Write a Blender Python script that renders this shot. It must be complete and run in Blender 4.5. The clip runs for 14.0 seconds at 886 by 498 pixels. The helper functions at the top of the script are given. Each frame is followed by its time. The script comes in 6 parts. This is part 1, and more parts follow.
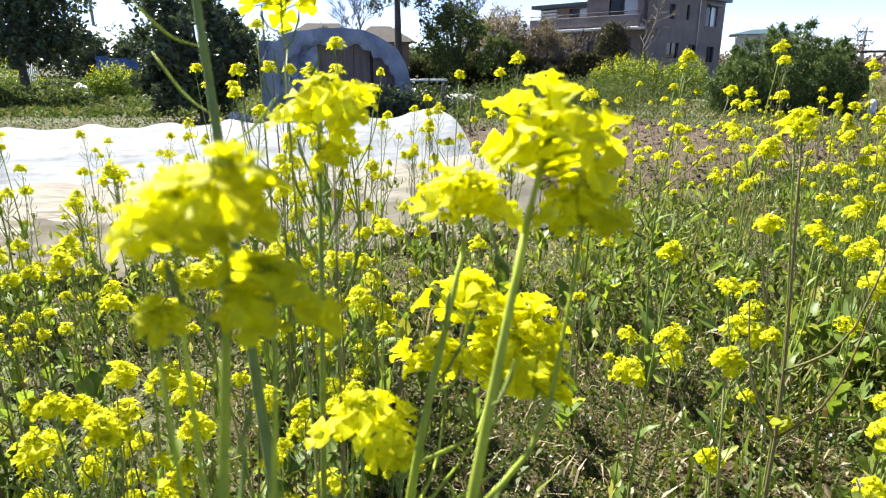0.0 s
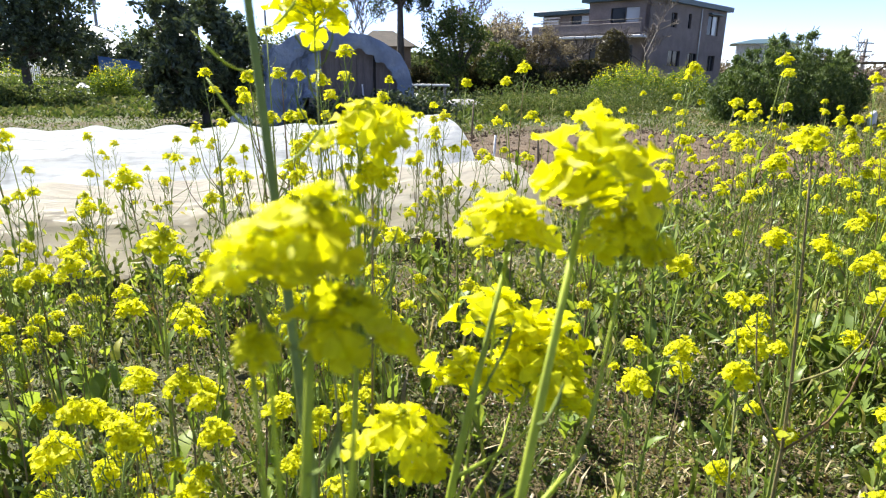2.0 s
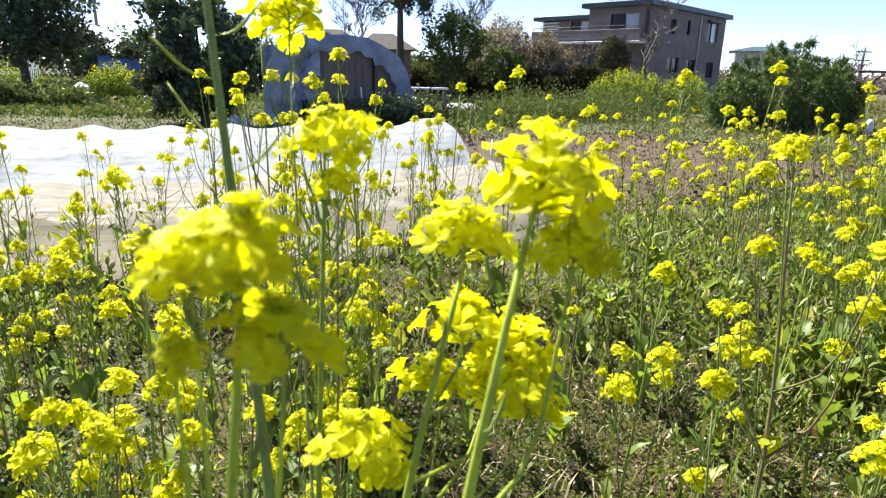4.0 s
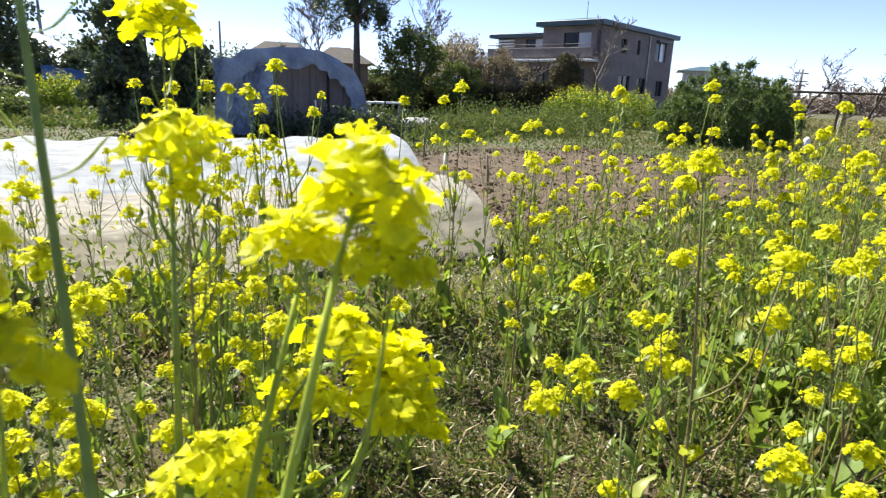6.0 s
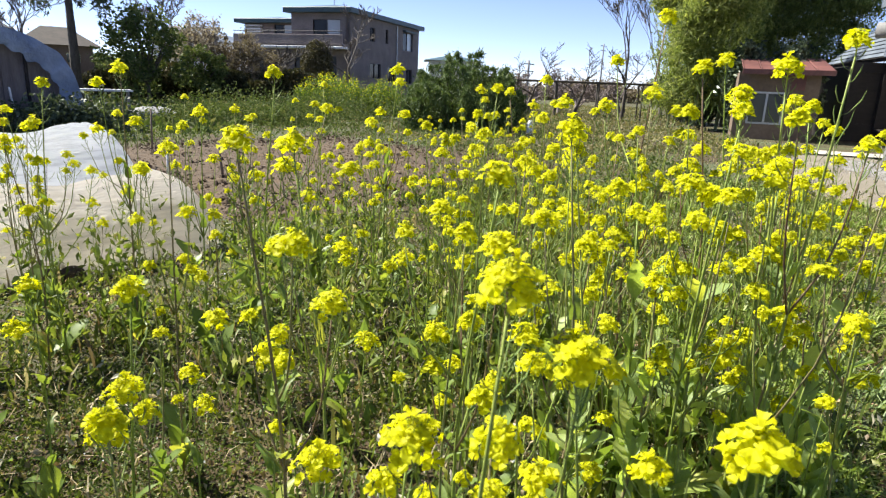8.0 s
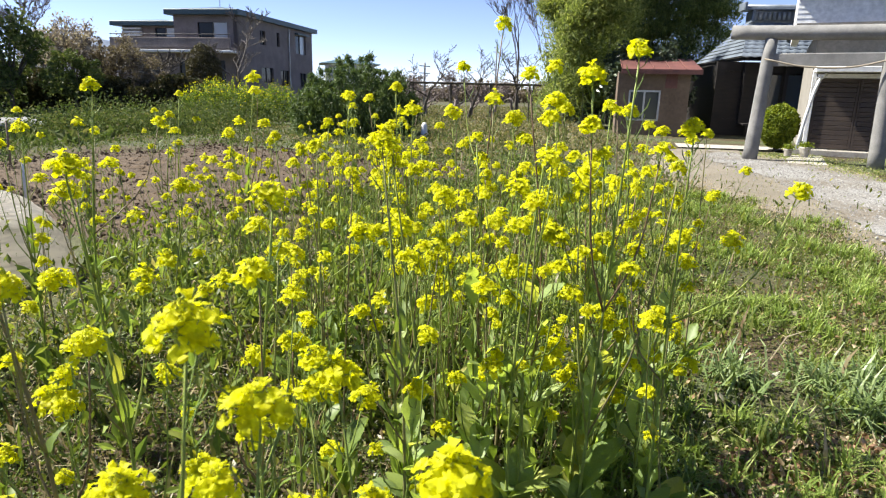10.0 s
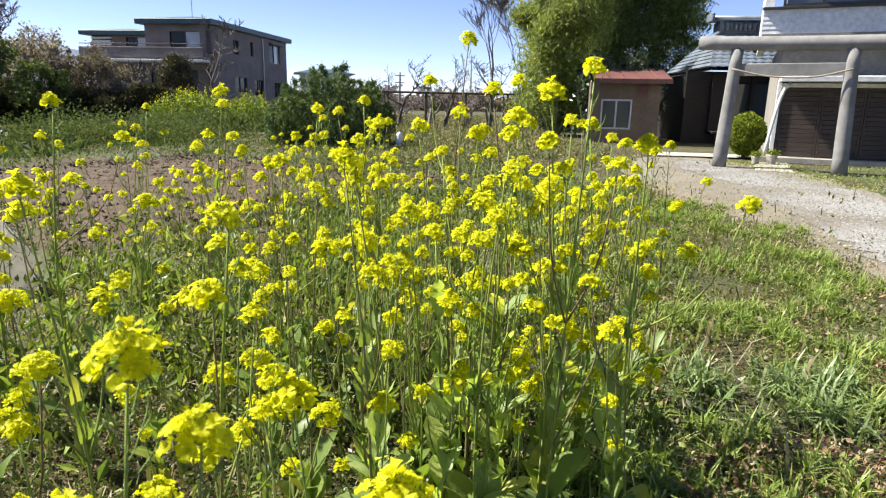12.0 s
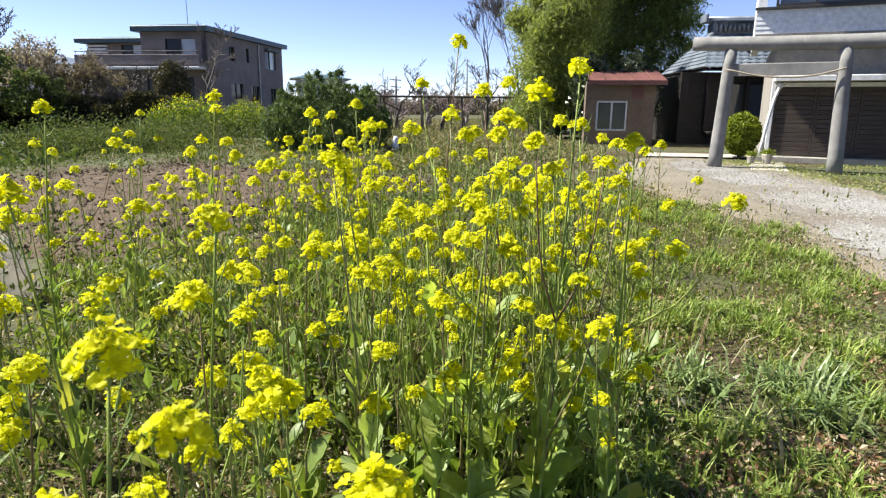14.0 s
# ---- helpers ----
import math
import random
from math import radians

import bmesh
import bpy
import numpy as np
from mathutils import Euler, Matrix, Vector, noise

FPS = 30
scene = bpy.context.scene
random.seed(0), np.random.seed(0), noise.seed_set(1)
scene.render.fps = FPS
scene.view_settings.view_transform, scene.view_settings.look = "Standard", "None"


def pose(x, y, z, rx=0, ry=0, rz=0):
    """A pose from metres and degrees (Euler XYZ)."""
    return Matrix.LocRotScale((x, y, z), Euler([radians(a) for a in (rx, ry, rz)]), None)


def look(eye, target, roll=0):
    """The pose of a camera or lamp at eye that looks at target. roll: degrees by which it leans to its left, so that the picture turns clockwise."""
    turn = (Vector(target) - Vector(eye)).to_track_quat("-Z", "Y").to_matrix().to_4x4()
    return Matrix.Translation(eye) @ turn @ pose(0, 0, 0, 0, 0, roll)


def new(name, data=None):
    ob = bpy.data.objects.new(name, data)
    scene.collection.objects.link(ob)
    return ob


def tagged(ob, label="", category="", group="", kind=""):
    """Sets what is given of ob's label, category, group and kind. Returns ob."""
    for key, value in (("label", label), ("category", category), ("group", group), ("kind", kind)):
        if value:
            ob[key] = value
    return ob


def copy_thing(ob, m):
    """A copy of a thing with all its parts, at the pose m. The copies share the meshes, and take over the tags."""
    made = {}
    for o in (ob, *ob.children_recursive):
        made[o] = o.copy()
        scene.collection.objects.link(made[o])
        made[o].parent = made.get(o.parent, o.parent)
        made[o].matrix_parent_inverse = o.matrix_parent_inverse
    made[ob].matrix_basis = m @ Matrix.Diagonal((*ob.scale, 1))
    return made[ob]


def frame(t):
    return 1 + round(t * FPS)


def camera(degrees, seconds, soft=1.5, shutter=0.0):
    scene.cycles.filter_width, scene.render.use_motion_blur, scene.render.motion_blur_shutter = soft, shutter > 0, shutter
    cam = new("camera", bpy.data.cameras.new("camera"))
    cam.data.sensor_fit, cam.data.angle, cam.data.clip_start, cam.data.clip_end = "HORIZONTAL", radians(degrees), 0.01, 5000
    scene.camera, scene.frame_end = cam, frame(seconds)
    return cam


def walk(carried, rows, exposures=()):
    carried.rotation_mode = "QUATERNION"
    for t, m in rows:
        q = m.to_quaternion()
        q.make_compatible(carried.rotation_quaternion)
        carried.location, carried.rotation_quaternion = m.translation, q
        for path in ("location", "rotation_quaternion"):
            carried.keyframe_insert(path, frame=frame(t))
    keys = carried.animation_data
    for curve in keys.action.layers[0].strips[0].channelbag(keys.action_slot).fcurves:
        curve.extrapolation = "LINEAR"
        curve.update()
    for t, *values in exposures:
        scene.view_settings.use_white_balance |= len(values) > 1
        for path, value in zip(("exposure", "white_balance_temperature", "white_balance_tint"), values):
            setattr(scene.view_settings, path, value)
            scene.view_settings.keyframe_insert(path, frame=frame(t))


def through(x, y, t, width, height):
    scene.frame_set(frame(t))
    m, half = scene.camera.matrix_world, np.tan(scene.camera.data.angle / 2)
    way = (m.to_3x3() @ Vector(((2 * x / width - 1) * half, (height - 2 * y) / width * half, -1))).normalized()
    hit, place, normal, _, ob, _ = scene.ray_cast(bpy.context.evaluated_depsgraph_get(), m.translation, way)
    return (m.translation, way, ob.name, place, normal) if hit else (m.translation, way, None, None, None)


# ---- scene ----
cam = camera(71.6, 14.0, 1.2, 0.14)
cam.data.dof.use_dof, cam.data.dof.focus_distance, cam.data.dof.aperture_fstop = True, 3.5, 13.0
PATH = [
    (0, (1.705, 1.085, 1.29), (1.613, 3.0, 0.7145), -0.2),
    (0.5, (1.692, 1.071, 1.303), (1.595, 2.989, 0.7395), -0.1),
    (1, (1.694, 1.066, 1.306), (1.593, 2.987, 0.7515), -0.3),
    (1.5, (1.679, 1.079, 1.3), (1.586, 2.999, 0.7405), 0.0),
    (2, (1.68, 1.073, 1.304), (1.591, 2.993, 0.7425), 0.6),
    (2.5, (1.682, 1.073, 1.297), (1.606, 2.996, 0.7455), 0.9),
    (3, (1.694, 1.072, 1.309), (1.611, 2.994, 0.7565), 1.3),
    (5.5, (1.719, 1.082, 1.303), (1.644, 3.011, 0.7735), 1.1),
    (6, (1.774, 1.089, 1.303), (1.825, 3.026, 0.7995), 2.1),
    (6.5, (1.871, 1.106, 1.316), (2.104, 3.03, 0.8155), 2.1),
    (7, (1.984, 1.123, 1.309), (2.429, 3.009, 0.8095), 1.4),
    (7.5, (2.079, 1.131, 1.299), (2.717, 2.964, 0.8085), 2.6),
    (8, (2.152, 1.131, 1.291), (2.91, 2.912, 0.7795), 2.3),
    (8.5, (2.206, 1.116, 1.288), (3.031, 2.861, 0.7595), 1.7),
    (9, (2.267, 1.096, 1.306), (3.178, 2.801, 0.7875), 1.8),
    (11.5, (2.378, 1.048, 1.327), (3.457, 2.663, 0.850), 0.8),
    (12, (2.371, 1.043, 1.335), (3.459, 2.656, 0.868), 1.2),
    (12.5, (2.388, 1.041, 1.334), (3.479, 2.654, 0.875), 1.1),
    (13, (2.383, 1.036, 1.334), (3.476, 2.649, 0.879), 0.5),
    (13.5, (2.372, 1.026, 1.337), (3.464, 2.639, 0.880), 0.3),
    (14, (2.382, 1.023, 1.331), (3.475, 2.634, 0.876), 0.5),
]
walk(cam, [(t, look(eye, target, roll)) for t, eye, target, roll in PATH],
     [(0, 1.80), (5.5, 1.70), (8, 1.50), (12, 1.46), (14, 1.46)])

# ---- sky, sun ----
world = bpy.data.worlds.new("sky")
scene.world = world
world.use_nodes = True
wn = world.node_tree
sky = wn.nodes.new("ShaderNodeTexSky")
sky.sky_type = "NISHITA"
sky.sun_disc = False
SUN_ELEV, SUN_AZ = radians(50), radians(-40)      # azimuth from +y towards +x
sky.sun_elevation, sky.sun_rotation = SUN_ELEV, SUN_AZ
sky.altitude, sky.air_density, sky.dust_density, sky.ozone_density = 3000, 0.8, 0.25, 1.8
tint = wn.nodes.new("ShaderNodeMixRGB")
tint.blend_type = "MULTIPLY"
tint.inputs[0].default_value = 1.0
tint.inputs[2].default_value = (1.0, 0.90, 1.0, 1.0)
wn.links.new(sky.outputs[0], tint.inputs[1])
wn.links.new(tint.outputs[0], wn.nodes["Background"].inputs[0])
wn.nodes["Background"].inputs[1].default_value = 0.076
sun = new("sun", bpy.data.lights.new("sun", "SUN"))
sun.data.energy, sun.data.angle, sun.data.color = 5.0, radians(0.6), (0.985, 0.95, 0.845)
sun_way = Vector((math.sin(SUN_AZ) * math.cos(SUN_ELEV), math.cos(SUN_AZ) * math.cos(SUN_ELEV), math.sin(SUN_ELEV)))
sun.matrix_basis = look((0, 0, 60), Vector((0, 0, 60)) - sun_way)


# ---- materials ----
def nodes_of(name):
    m = bpy.data.materials.new(name)
    m.use_nodes = True
    nt = m.node_tree
    return m, nt, nt.nodes["Principled BSDF"]


def add(nt, kind, **values):
    n = nt.nodes.new(kind)
    for k, v in values.items():
        n.inputs[k.replace("_", " ")].default_value = v
    return n


def ramp(nt, source, stops):
    r = nt.nodes.new("ShaderNodeValToRGB")
    while len(r.color_ramp.elements) < len(stops):
        r.color_ramp.elements.new(0.5)
    for e, (p, c) in zip(r.color_ramp.elements, stops):
        e.position, e.color = p, (*c, 1)
    nt.links.new(source, r.inputs[0])
    return r.outputs[0]


def noise_at(nt, scale, detail=4.0, rough=0.55, stretch=None):
    tc = nt.nodes.new("ShaderNodeTexCoord")
    n = add(nt, "ShaderNodeTexNoise", Scale=scale, Detail=detail, Roughness=rough)
    if stretch:
        mp = nt.nodes.new("ShaderNodeMapping")
        mp.inputs["Scale"].default_value = stretch
        nt.links.new(tc.outputs["Object"], mp.inputs[0])
        nt.links.new(mp.outputs[0], n.inputs["Vector"])
    else:
        nt.links.new(tc.outputs["Object"], n.inputs["Vector"])
    return n.outputs["Fac"]


def mixed(nt, fac, a, b, kind="MIX"):
    m = nt.nodes.new("ShaderNodeMix")
    m.data_type, m.blend_type = "RGBA", kind
    for sock, v in ((m.inputs[0], fac), (m.inputs[6], a), (m.inputs[7], b)):
        if isinstance(v, (int, float)):
            sock.default_value = v
        elif isinstance(v, tuple):
            sock.default_value = (*v, 1)
        else:
            nt.links.new(v, sock)
    return m.outputs[2]


def bumped(nt, bsdf, source, strength, distance):
    b = add(nt, "ShaderNodeBump", Strength=strength, Distance=distance)
    nt.links.new(source, b.inputs["Height"])
    nt.links.new(b.outputs[0], bsdf.inputs["Normal"])


def solid(name, dark, light, scale=6.0, rough=0.8, bump=0.3, depth=0.01, stretch=None, metal=0.0, fine=None):
    """A surface that wanders between two colours at two scales, with relief."""
    m, nt, p = nodes_of(name)
    big = noise_at(nt, scale, 3.0, 0.6, stretch)
    small = noise_at(nt, fine or scale * 9, 4.0, 0.6, stretch)
    c1 = ramp(nt, big, [(0.3, dark), (0.7, light)])
    grain = ramp(nt, small, [(0.25, (0.72, 0.72, 0.72)), (0.75, (1.15, 1.15, 1.15))])
    nt.links.new(mixed(nt, 1.0, c1, grain, "MULTIPLY"), p.inputs["Base Color"])
    p.inputs["Roughness"].default_value, p.inputs["Metallic"].default_value = rough, metal
    bumped(nt, p, small, bump, depth)
    return m


def leafy(name, stops, glow=0.45, rough=0.5, through_tint=(1.0, 1.0, 0.55), per="island", gloss=0.3):
    """Thin leaf or petal: colour varies from piece to piece, light passes through."""
    m, nt, p = nodes_of(name)
    if per == "island":
        source = nt.nodes.new("ShaderNodeNewGeometry").outputs["Random Per Island"]
    else:
        source = nt.nodes.new("ShaderNodeObjectInfo").outputs["Random"]
    c = ramp(nt, source, stops)
    soft = ramp(nt, noise_at(nt, 60.0, 3.0), [(0.3, (0.8, 0.8, 0.8)), (0.7, (1.12, 1.12, 1.12))])
    c = mixed(nt, 1.0, c, soft, "MULTIPLY")
    nt.links.new(c, p.inputs["Base Color"])
    p.inputs["Roughness"].default_value = rough
    p.inputs["Specular IOR Level"].default_value = gloss
    tr = nt.nodes.new("ShaderNodeBsdfTranslucent")
    nt.links.new(mixed(nt, 1.0, c, through_tint, "MULTIPLY"), tr.inputs[0])
    mx = add(nt, "ShaderNodeMixShader", Fac=glow)
    nt.links.new(p.outputs[0], mx.inputs[1])
    nt.links.new(tr.outputs[0], mx.inputs[2])
    nt.links.new(mx.outputs[0], nt.nodes["Material Output"].inputs[0])
    return m


M_PETAL = leafy("petal", [(0.0, (0.735, 0.70, 0.006)), (0.5, (0.795, 0.785, 0.012)), (1.0, (0.835, 0.85, 0.03))], 0.66, 0.55, (1.0, 1.0, 0.4))
M_GREENSTEM = leafy("fresh stem", [(0.0, (0.36, 0.44, 0.05)), (1.0, (0.46, 0.54, 0.08))], 0.3, 0.5, (1.0, 1.0, 0.5), "object")
M_BUD = leafy("bud", [(0.0, (0.35, 0.42, 0.03)), (1.0, (0.62, 0.60, 0.04))], 0.3)
M_STEM = leafy("stem", [(0.0, (0.22, 0.29, 0.05)), (0.6, (0.29, 0.34, 0.08)), (0.8, (0.24, 0.21, 0.10)), (1.0, (0.18, 0.11, 0.07))], 0.12, 0.5, (1.0, 1.0, 0.5), "object")
M_LEAF = leafy("rape leaf", [(0.0, (0.16, 0.235, 0.055)), (0.6, (0.23, 0.31, 0.085)), (0.9, (0.34, 0.41, 0.105)), (1.0, (0.50, 0.47, 0.11))], 0.5, 0.42, (1.0, 1.0, 0.35), "object")
M_BROADLEAF = leafy("broad rape leaf", [(0.0, (0.36, 0.48, 0.18)), (0.5, (0.48, 0.60, 0.26)), (0.8, (0.58, 0.68, 0.25)), (1.0, (0.70, 0.72, 0.22))], 0.62, 0.4, (1.0, 1.0, 0.3), "object")
M_POD = leafy("pod", [(0.0, (0.16, 0.24, 0.06)), (1.0, (0.28, 0.34, 0.11))], 0.3)
M_WEED = leafy("weed", [(0.0, (0.07, 0.10, 0.022)), (0.45, (0.135, 0.18, 0.037)), (0.68, (0.22, 0.25, 0.06)), (0.78, (0.33, 0.28, 0.155)), (0.9, (0.17, 0.105, 0.062)), (1.0, (0.46, 0.42, 0.31))], 0.4, 0.5)
M_SHOOT = leafy("young shoot", [(0.0, (0.09, 0.125, 0.022)), (0.5, (0.15, 0.19, 0.036)), (0.9, (0.26, 0.30, 0.06)), (1.0, (0.46, 0.40, 0.18))], 0.55, 0.5)
M_STALKLEAF = leafy("stalk leaf", [(0.0, (0.12, 0.18, 0.04)), (0.6, (0.20, 0.28, 0.065)), (1.0, (0.36, 0.44, 0.13))], 0.5, 0.45)
M_CHICKWEED = leafy("chickweed", [(0.0, (0.05, 0.085, 0.02)), (0.6, (0.10, 0.145, 0.035)), (0.9, (0.17, 0.21, 0.06)), (1.0, (0.24, 0.18, 0.09))], 0.3, 0.5)
M_GRASS = leafy("grass blade", [(0.0, (0.15, 0.20, 0.05)), (0.5, (0.26, 0.32, 0.09)), (0.75, (0.36, 0.37, 0.15)), (1.0, (0.58, 0.50, 0.32))], 0.4, 0.5)
M_FIELD = leafy("field growth", [(0.0, (0.06, 0.095, 0.028)), (0.55, (0.12, 0.165, 0.05)), (0.85, (0.17, 0.19, 0.075)), (1.0, (0.24, 0.23, 0.11))], 0.3, 0.6, gloss=0.06)
M_DRYFIELD = leafy("dry field grass", [(0.0, (0.09, 0.11, 0.035)), (0.4, (0.17, 0.18, 0.07)), (0.7, (0.28, 0.24, 0.13)), (1.0, (0.42, 0.36, 0.23))], 0.3, 0.6, gloss=0.06)
M_BLUETUFT = leafy("blue-green blade", [(0.0, (0.12, 0.18, 0.06)), (0.7, (0.20, 0.27, 0.10)), (1.0, (0.32, 0.38, 0.18))], 0.3, 0.4)
M_TUFT = leafy("tuft blade", [(0.0, (0.14, 0.21, 0.04)), (0.7, (0.27, 0.36, 0.075)), (1.0, (0.44, 0.48, 0.16))], 0.4, 0.45)
M_STRAW = leafy("dry stalk", [(0.0, (0.25, 0.19, 0.10)), (1.0, (0.52, 0.44, 0.28))], 0.25, 0.7, (1, 0.9, 0.7))
M_PALEDRY = leafy("pale dry leaf", [(0.0, (0.42, 0.36, 0.25)), (1.0, (0.66, 0.62, 0.52))], 0.35, 0.7, (1, 0.9, 0.7))
M_LITTER = leafy("leaf litter", [(0.0, (0.15, 0.08, 0.045)), (0.6, (0.33, 0.20, 0.115)), (1.0, (0.52, 0.40, 0.26))], 0.25)
M_TINY = leafy("white floret", [(0.0, (0.6, 0.65, 0.72)), (1.0, (0.8, 0.82, 0.85))], 0.3)
M_CITRUS = leafy("evergreen leaf", [(0.0, (0.045, 0.062, 0.038)), (0.6, (0.072, 0.10, 0.056)), (1.0, (0.12, 0.15, 0.085))], 0.2, 0.35)
M_SHRUB = leafy("shrub leaf", [(0.0, (0.07, 0.10, 0.035)), (0.6, (0.12, 0.16, 0.055)), (1.0, (0.22, 0.24, 0.10))], 0.3, 0.45, gloss=0.06)
M_BAMBOO = leafy("bamboo leaf", [(0.0, (0.12, 0.165, 0.045)), (0.6, (0.25, 0.30, 0.09)), (1.0, (0.42, 0.45, 0.16))], 0.58, 0.5)
M_BLOSSOM = leafy("pale blossom", [(0.0, (0.26, 0.21, 0.18)), (1.0, (0.48, 0.42, 0.39))], 0.3)
M_HEDGE = leafy("hedge leaf", [(0.0, (0.035, 0.04, 0.022)), (0.7, (0.07, 0.07, 0.035)), (1.0, (0.13, 0.10, 0.055))], 0.2, gloss=0.06)
M_RUSSET = leafy("russet leaf", [(0.0, (0.12, 0.095, 0.07)), (1.0, (0.30, 0.25, 0.19))], 0.25, gloss=0.06)
M_BARK = solid("bark", (0.05, 0.042, 0.035), (0.13, 0.11, 0.09), 9.0, 0.9, 0.8, 0.02, (1, 1, 0.3))
M_TWIG = solid("grey twig", (0.10, 0.085, 0.075), (0.21, 0.18, 0.16), 9.0, 0.9, 0.3, 0.01)
M_SOIL = solid("soil", (0.052, 0.033, 0.017), (0.104, 0.067, 0.036), 3.0, 0.95, 1.0, 0.03, fine=22)
M_STONE = solid("grey granite", (0.16, 0.155, 0.15), (0.27, 0.262, 0.25), 3.0, 0.85, 0.4, 0.006, fine=60)
M_TARP = solid("blue tarp", (0.12, 0.165, 0.27), (0.29, 0.36, 0.49), 1.4, 0.4, 0.8, 0.12, fine=3.0)
M_TARPBLUE = solid("bright blue tarp", (0.03, 0.10, 0.36), (0.06, 0.17, 0.48), 2.5, 0.5, 0.6, 0.04)
M_BOARDS = solid("weathered boards", (0.13, 0.11, 0.108), (0.21, 0.18, 0.172), 1.6, 0.85, 0.4, 0.01, (6, 6, 0.6))
M_BRICK = solid("house tile wall", (0.17, 0.14, 0.13), (0.26, 0.22, 0.205), 0.9, 0.8, 0.3, 0.01, fine=14)
M_EAVE = solid("green metal eave", (0.03, 0.065, 0.075), (0.05, 0.095, 0.11), 1.5, 0.45, 0.1, 0.004)
M_WHITE = solid("white painted siding", (0.70, 0.70, 0.70), (0.80, 0.80, 0.80), 1.0, 0.6, 0.15, 0.004)
# cream plaster, its colour lowered to carry the shade under the overhang
M_CREAM = solid("overhang-shaded plaster", (0.22, 0.20, 0.175), (0.30, 0.275, 0.24), 1.5, 0.85, 0.2, 0.004)
# brown wood taken nearly to black: facade and eave shade put into the colour
M_DARKWOOD = solid("shade-darkened brown wood", (0.008, 0.006, 0.006), (0.020, 0.014, 0.012), 2.0, 0.75, 0.4, 0.006, (1, 1, 5))
M_SHUTTER = solid("brown shutter wood", (0.035, 0.024, 0.019), (0.085, 0.06, 0.046), 2.0, 0.7, 0.4, 0.006, (0.6, 0.6, 7))
M_KAWARA = solid("blue grey roof tile", (0.09, 0.11, 0.14), (0.20, 0.23, 0.27), 1.2, 0.4, 0.3, 0.01, fine=9)
M_RIDGE = solid("pale ridge tile", (0.17, 0.18, 0.18), (0.30, 0.31, 0.31), 1.4, 0.6, 0.3, 0.01, fine=12)
M_REDROOF = solid("red painted roof sheet", (0.09, 0.033, 0.03), (0.18, 0.07, 0.058), 1.2, 0.55, 0.2, 0.004)
M_BROWNWALL = solid("tan wall sheet", (0.125, 0.088, 0.062), (0.185, 0.135, 0.098), 1.0, 0.8, 0.2, 0.004)
M_ALU = solid("window metal", (0.42, 0.43, 0.44), (0.55, 0.56, 0.57), 3.0, 0.4, 0.05, 0.001, metal=0.6)
M_DARKMETAL = solid("dark window metal", (0.025, 0.022, 0.02), (0.05, 0.045, 0.04), 3.0, 0.45, 0.05, 0.001)
M_DIRT = solid("trodden dry earth", (0.145, 0.125, 0.09), (0.22, 0.19, 0.145), 1.4, 0.95, 0.8, 0.02, fine=26)
M_BROWNROOF = solid("brown roof tile", (0.025, 0.019, 0.016), (0.05, 0.037, 0.03), 1.5, 0.9, 0.3, 0.01)
M_PAVE = solid("pale paving", (0.30, 0.27, 0.23), (0.42, 0.39, 0.34), 2.0, 0.9, 0.4, 0.006)
M_POLE = solid("concrete pole", (0.20, 0.20, 0.20), (0.28, 0.28, 0.28), 2.0, 0.9, 0.2, 0.004)
M_ROPE = solid("straw rope", (0.24, 0.20, 0.15), (0.36, 0.31, 0.24), 30.0, 0.9, 0.6, 0.004)
M_WOODPALE = solid("weathered plank", (0.13, 0.095, 0.065), (0.24, 0.185, 0.13), 3.0, 0.85, 0.5, 0.006, (1, 6, 6))


def glass_material(name="window glass", tone=(0.05, 0.06, 0.07), gloss=0.9):
    m, nt, p = nodes_of(name)
    p.inputs["Base Color"].default_value = (*tone, 1)
    p.inputs["Roughness"].default_value = 0.06
    p.inputs["Specular IOR Level"].default_value = gloss
    bumped(nt, p, noise_at(nt, 1.2, 2.0), 0.03, 0.02)
    return m


def film_material(name, dull, clean, through, pass_on=0.72):
    """Crop cover: milky sheet, folds from hoop to hoop, light passes through."""
    m, nt, p = nodes_of(name)
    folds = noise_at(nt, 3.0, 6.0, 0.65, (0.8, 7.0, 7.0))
    dirt_and_shade = ramp(nt, noise_at(nt, 1.6, 5.0, 0.65, (0.5, 2.0, 2.0)), [(0.3, dull), (0.65, clean)])
    nt.links.new(dirt_and_shade, p.inputs["Base Color"])
    p.inputs["Roughness"].default_value = 0.42
    bumped(nt, p, folds, 1.0, 0.10)
    tr = nt.nodes.new("ShaderNodeBsdfTranslucent")
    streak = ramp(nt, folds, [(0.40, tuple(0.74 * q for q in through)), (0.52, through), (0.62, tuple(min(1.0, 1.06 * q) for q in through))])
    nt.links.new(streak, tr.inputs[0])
    mx = add(nt, "ShaderNodeMixShader", Fac=pass_on)
    nt.links.new(p.outputs[0], mx.inputs[1])
    nt.links.new(tr.outputs[0], mx.inputs[2])
    nt.links.new(mx.outputs[0], nt.nodes["Material Output"].inputs[0])
    return m


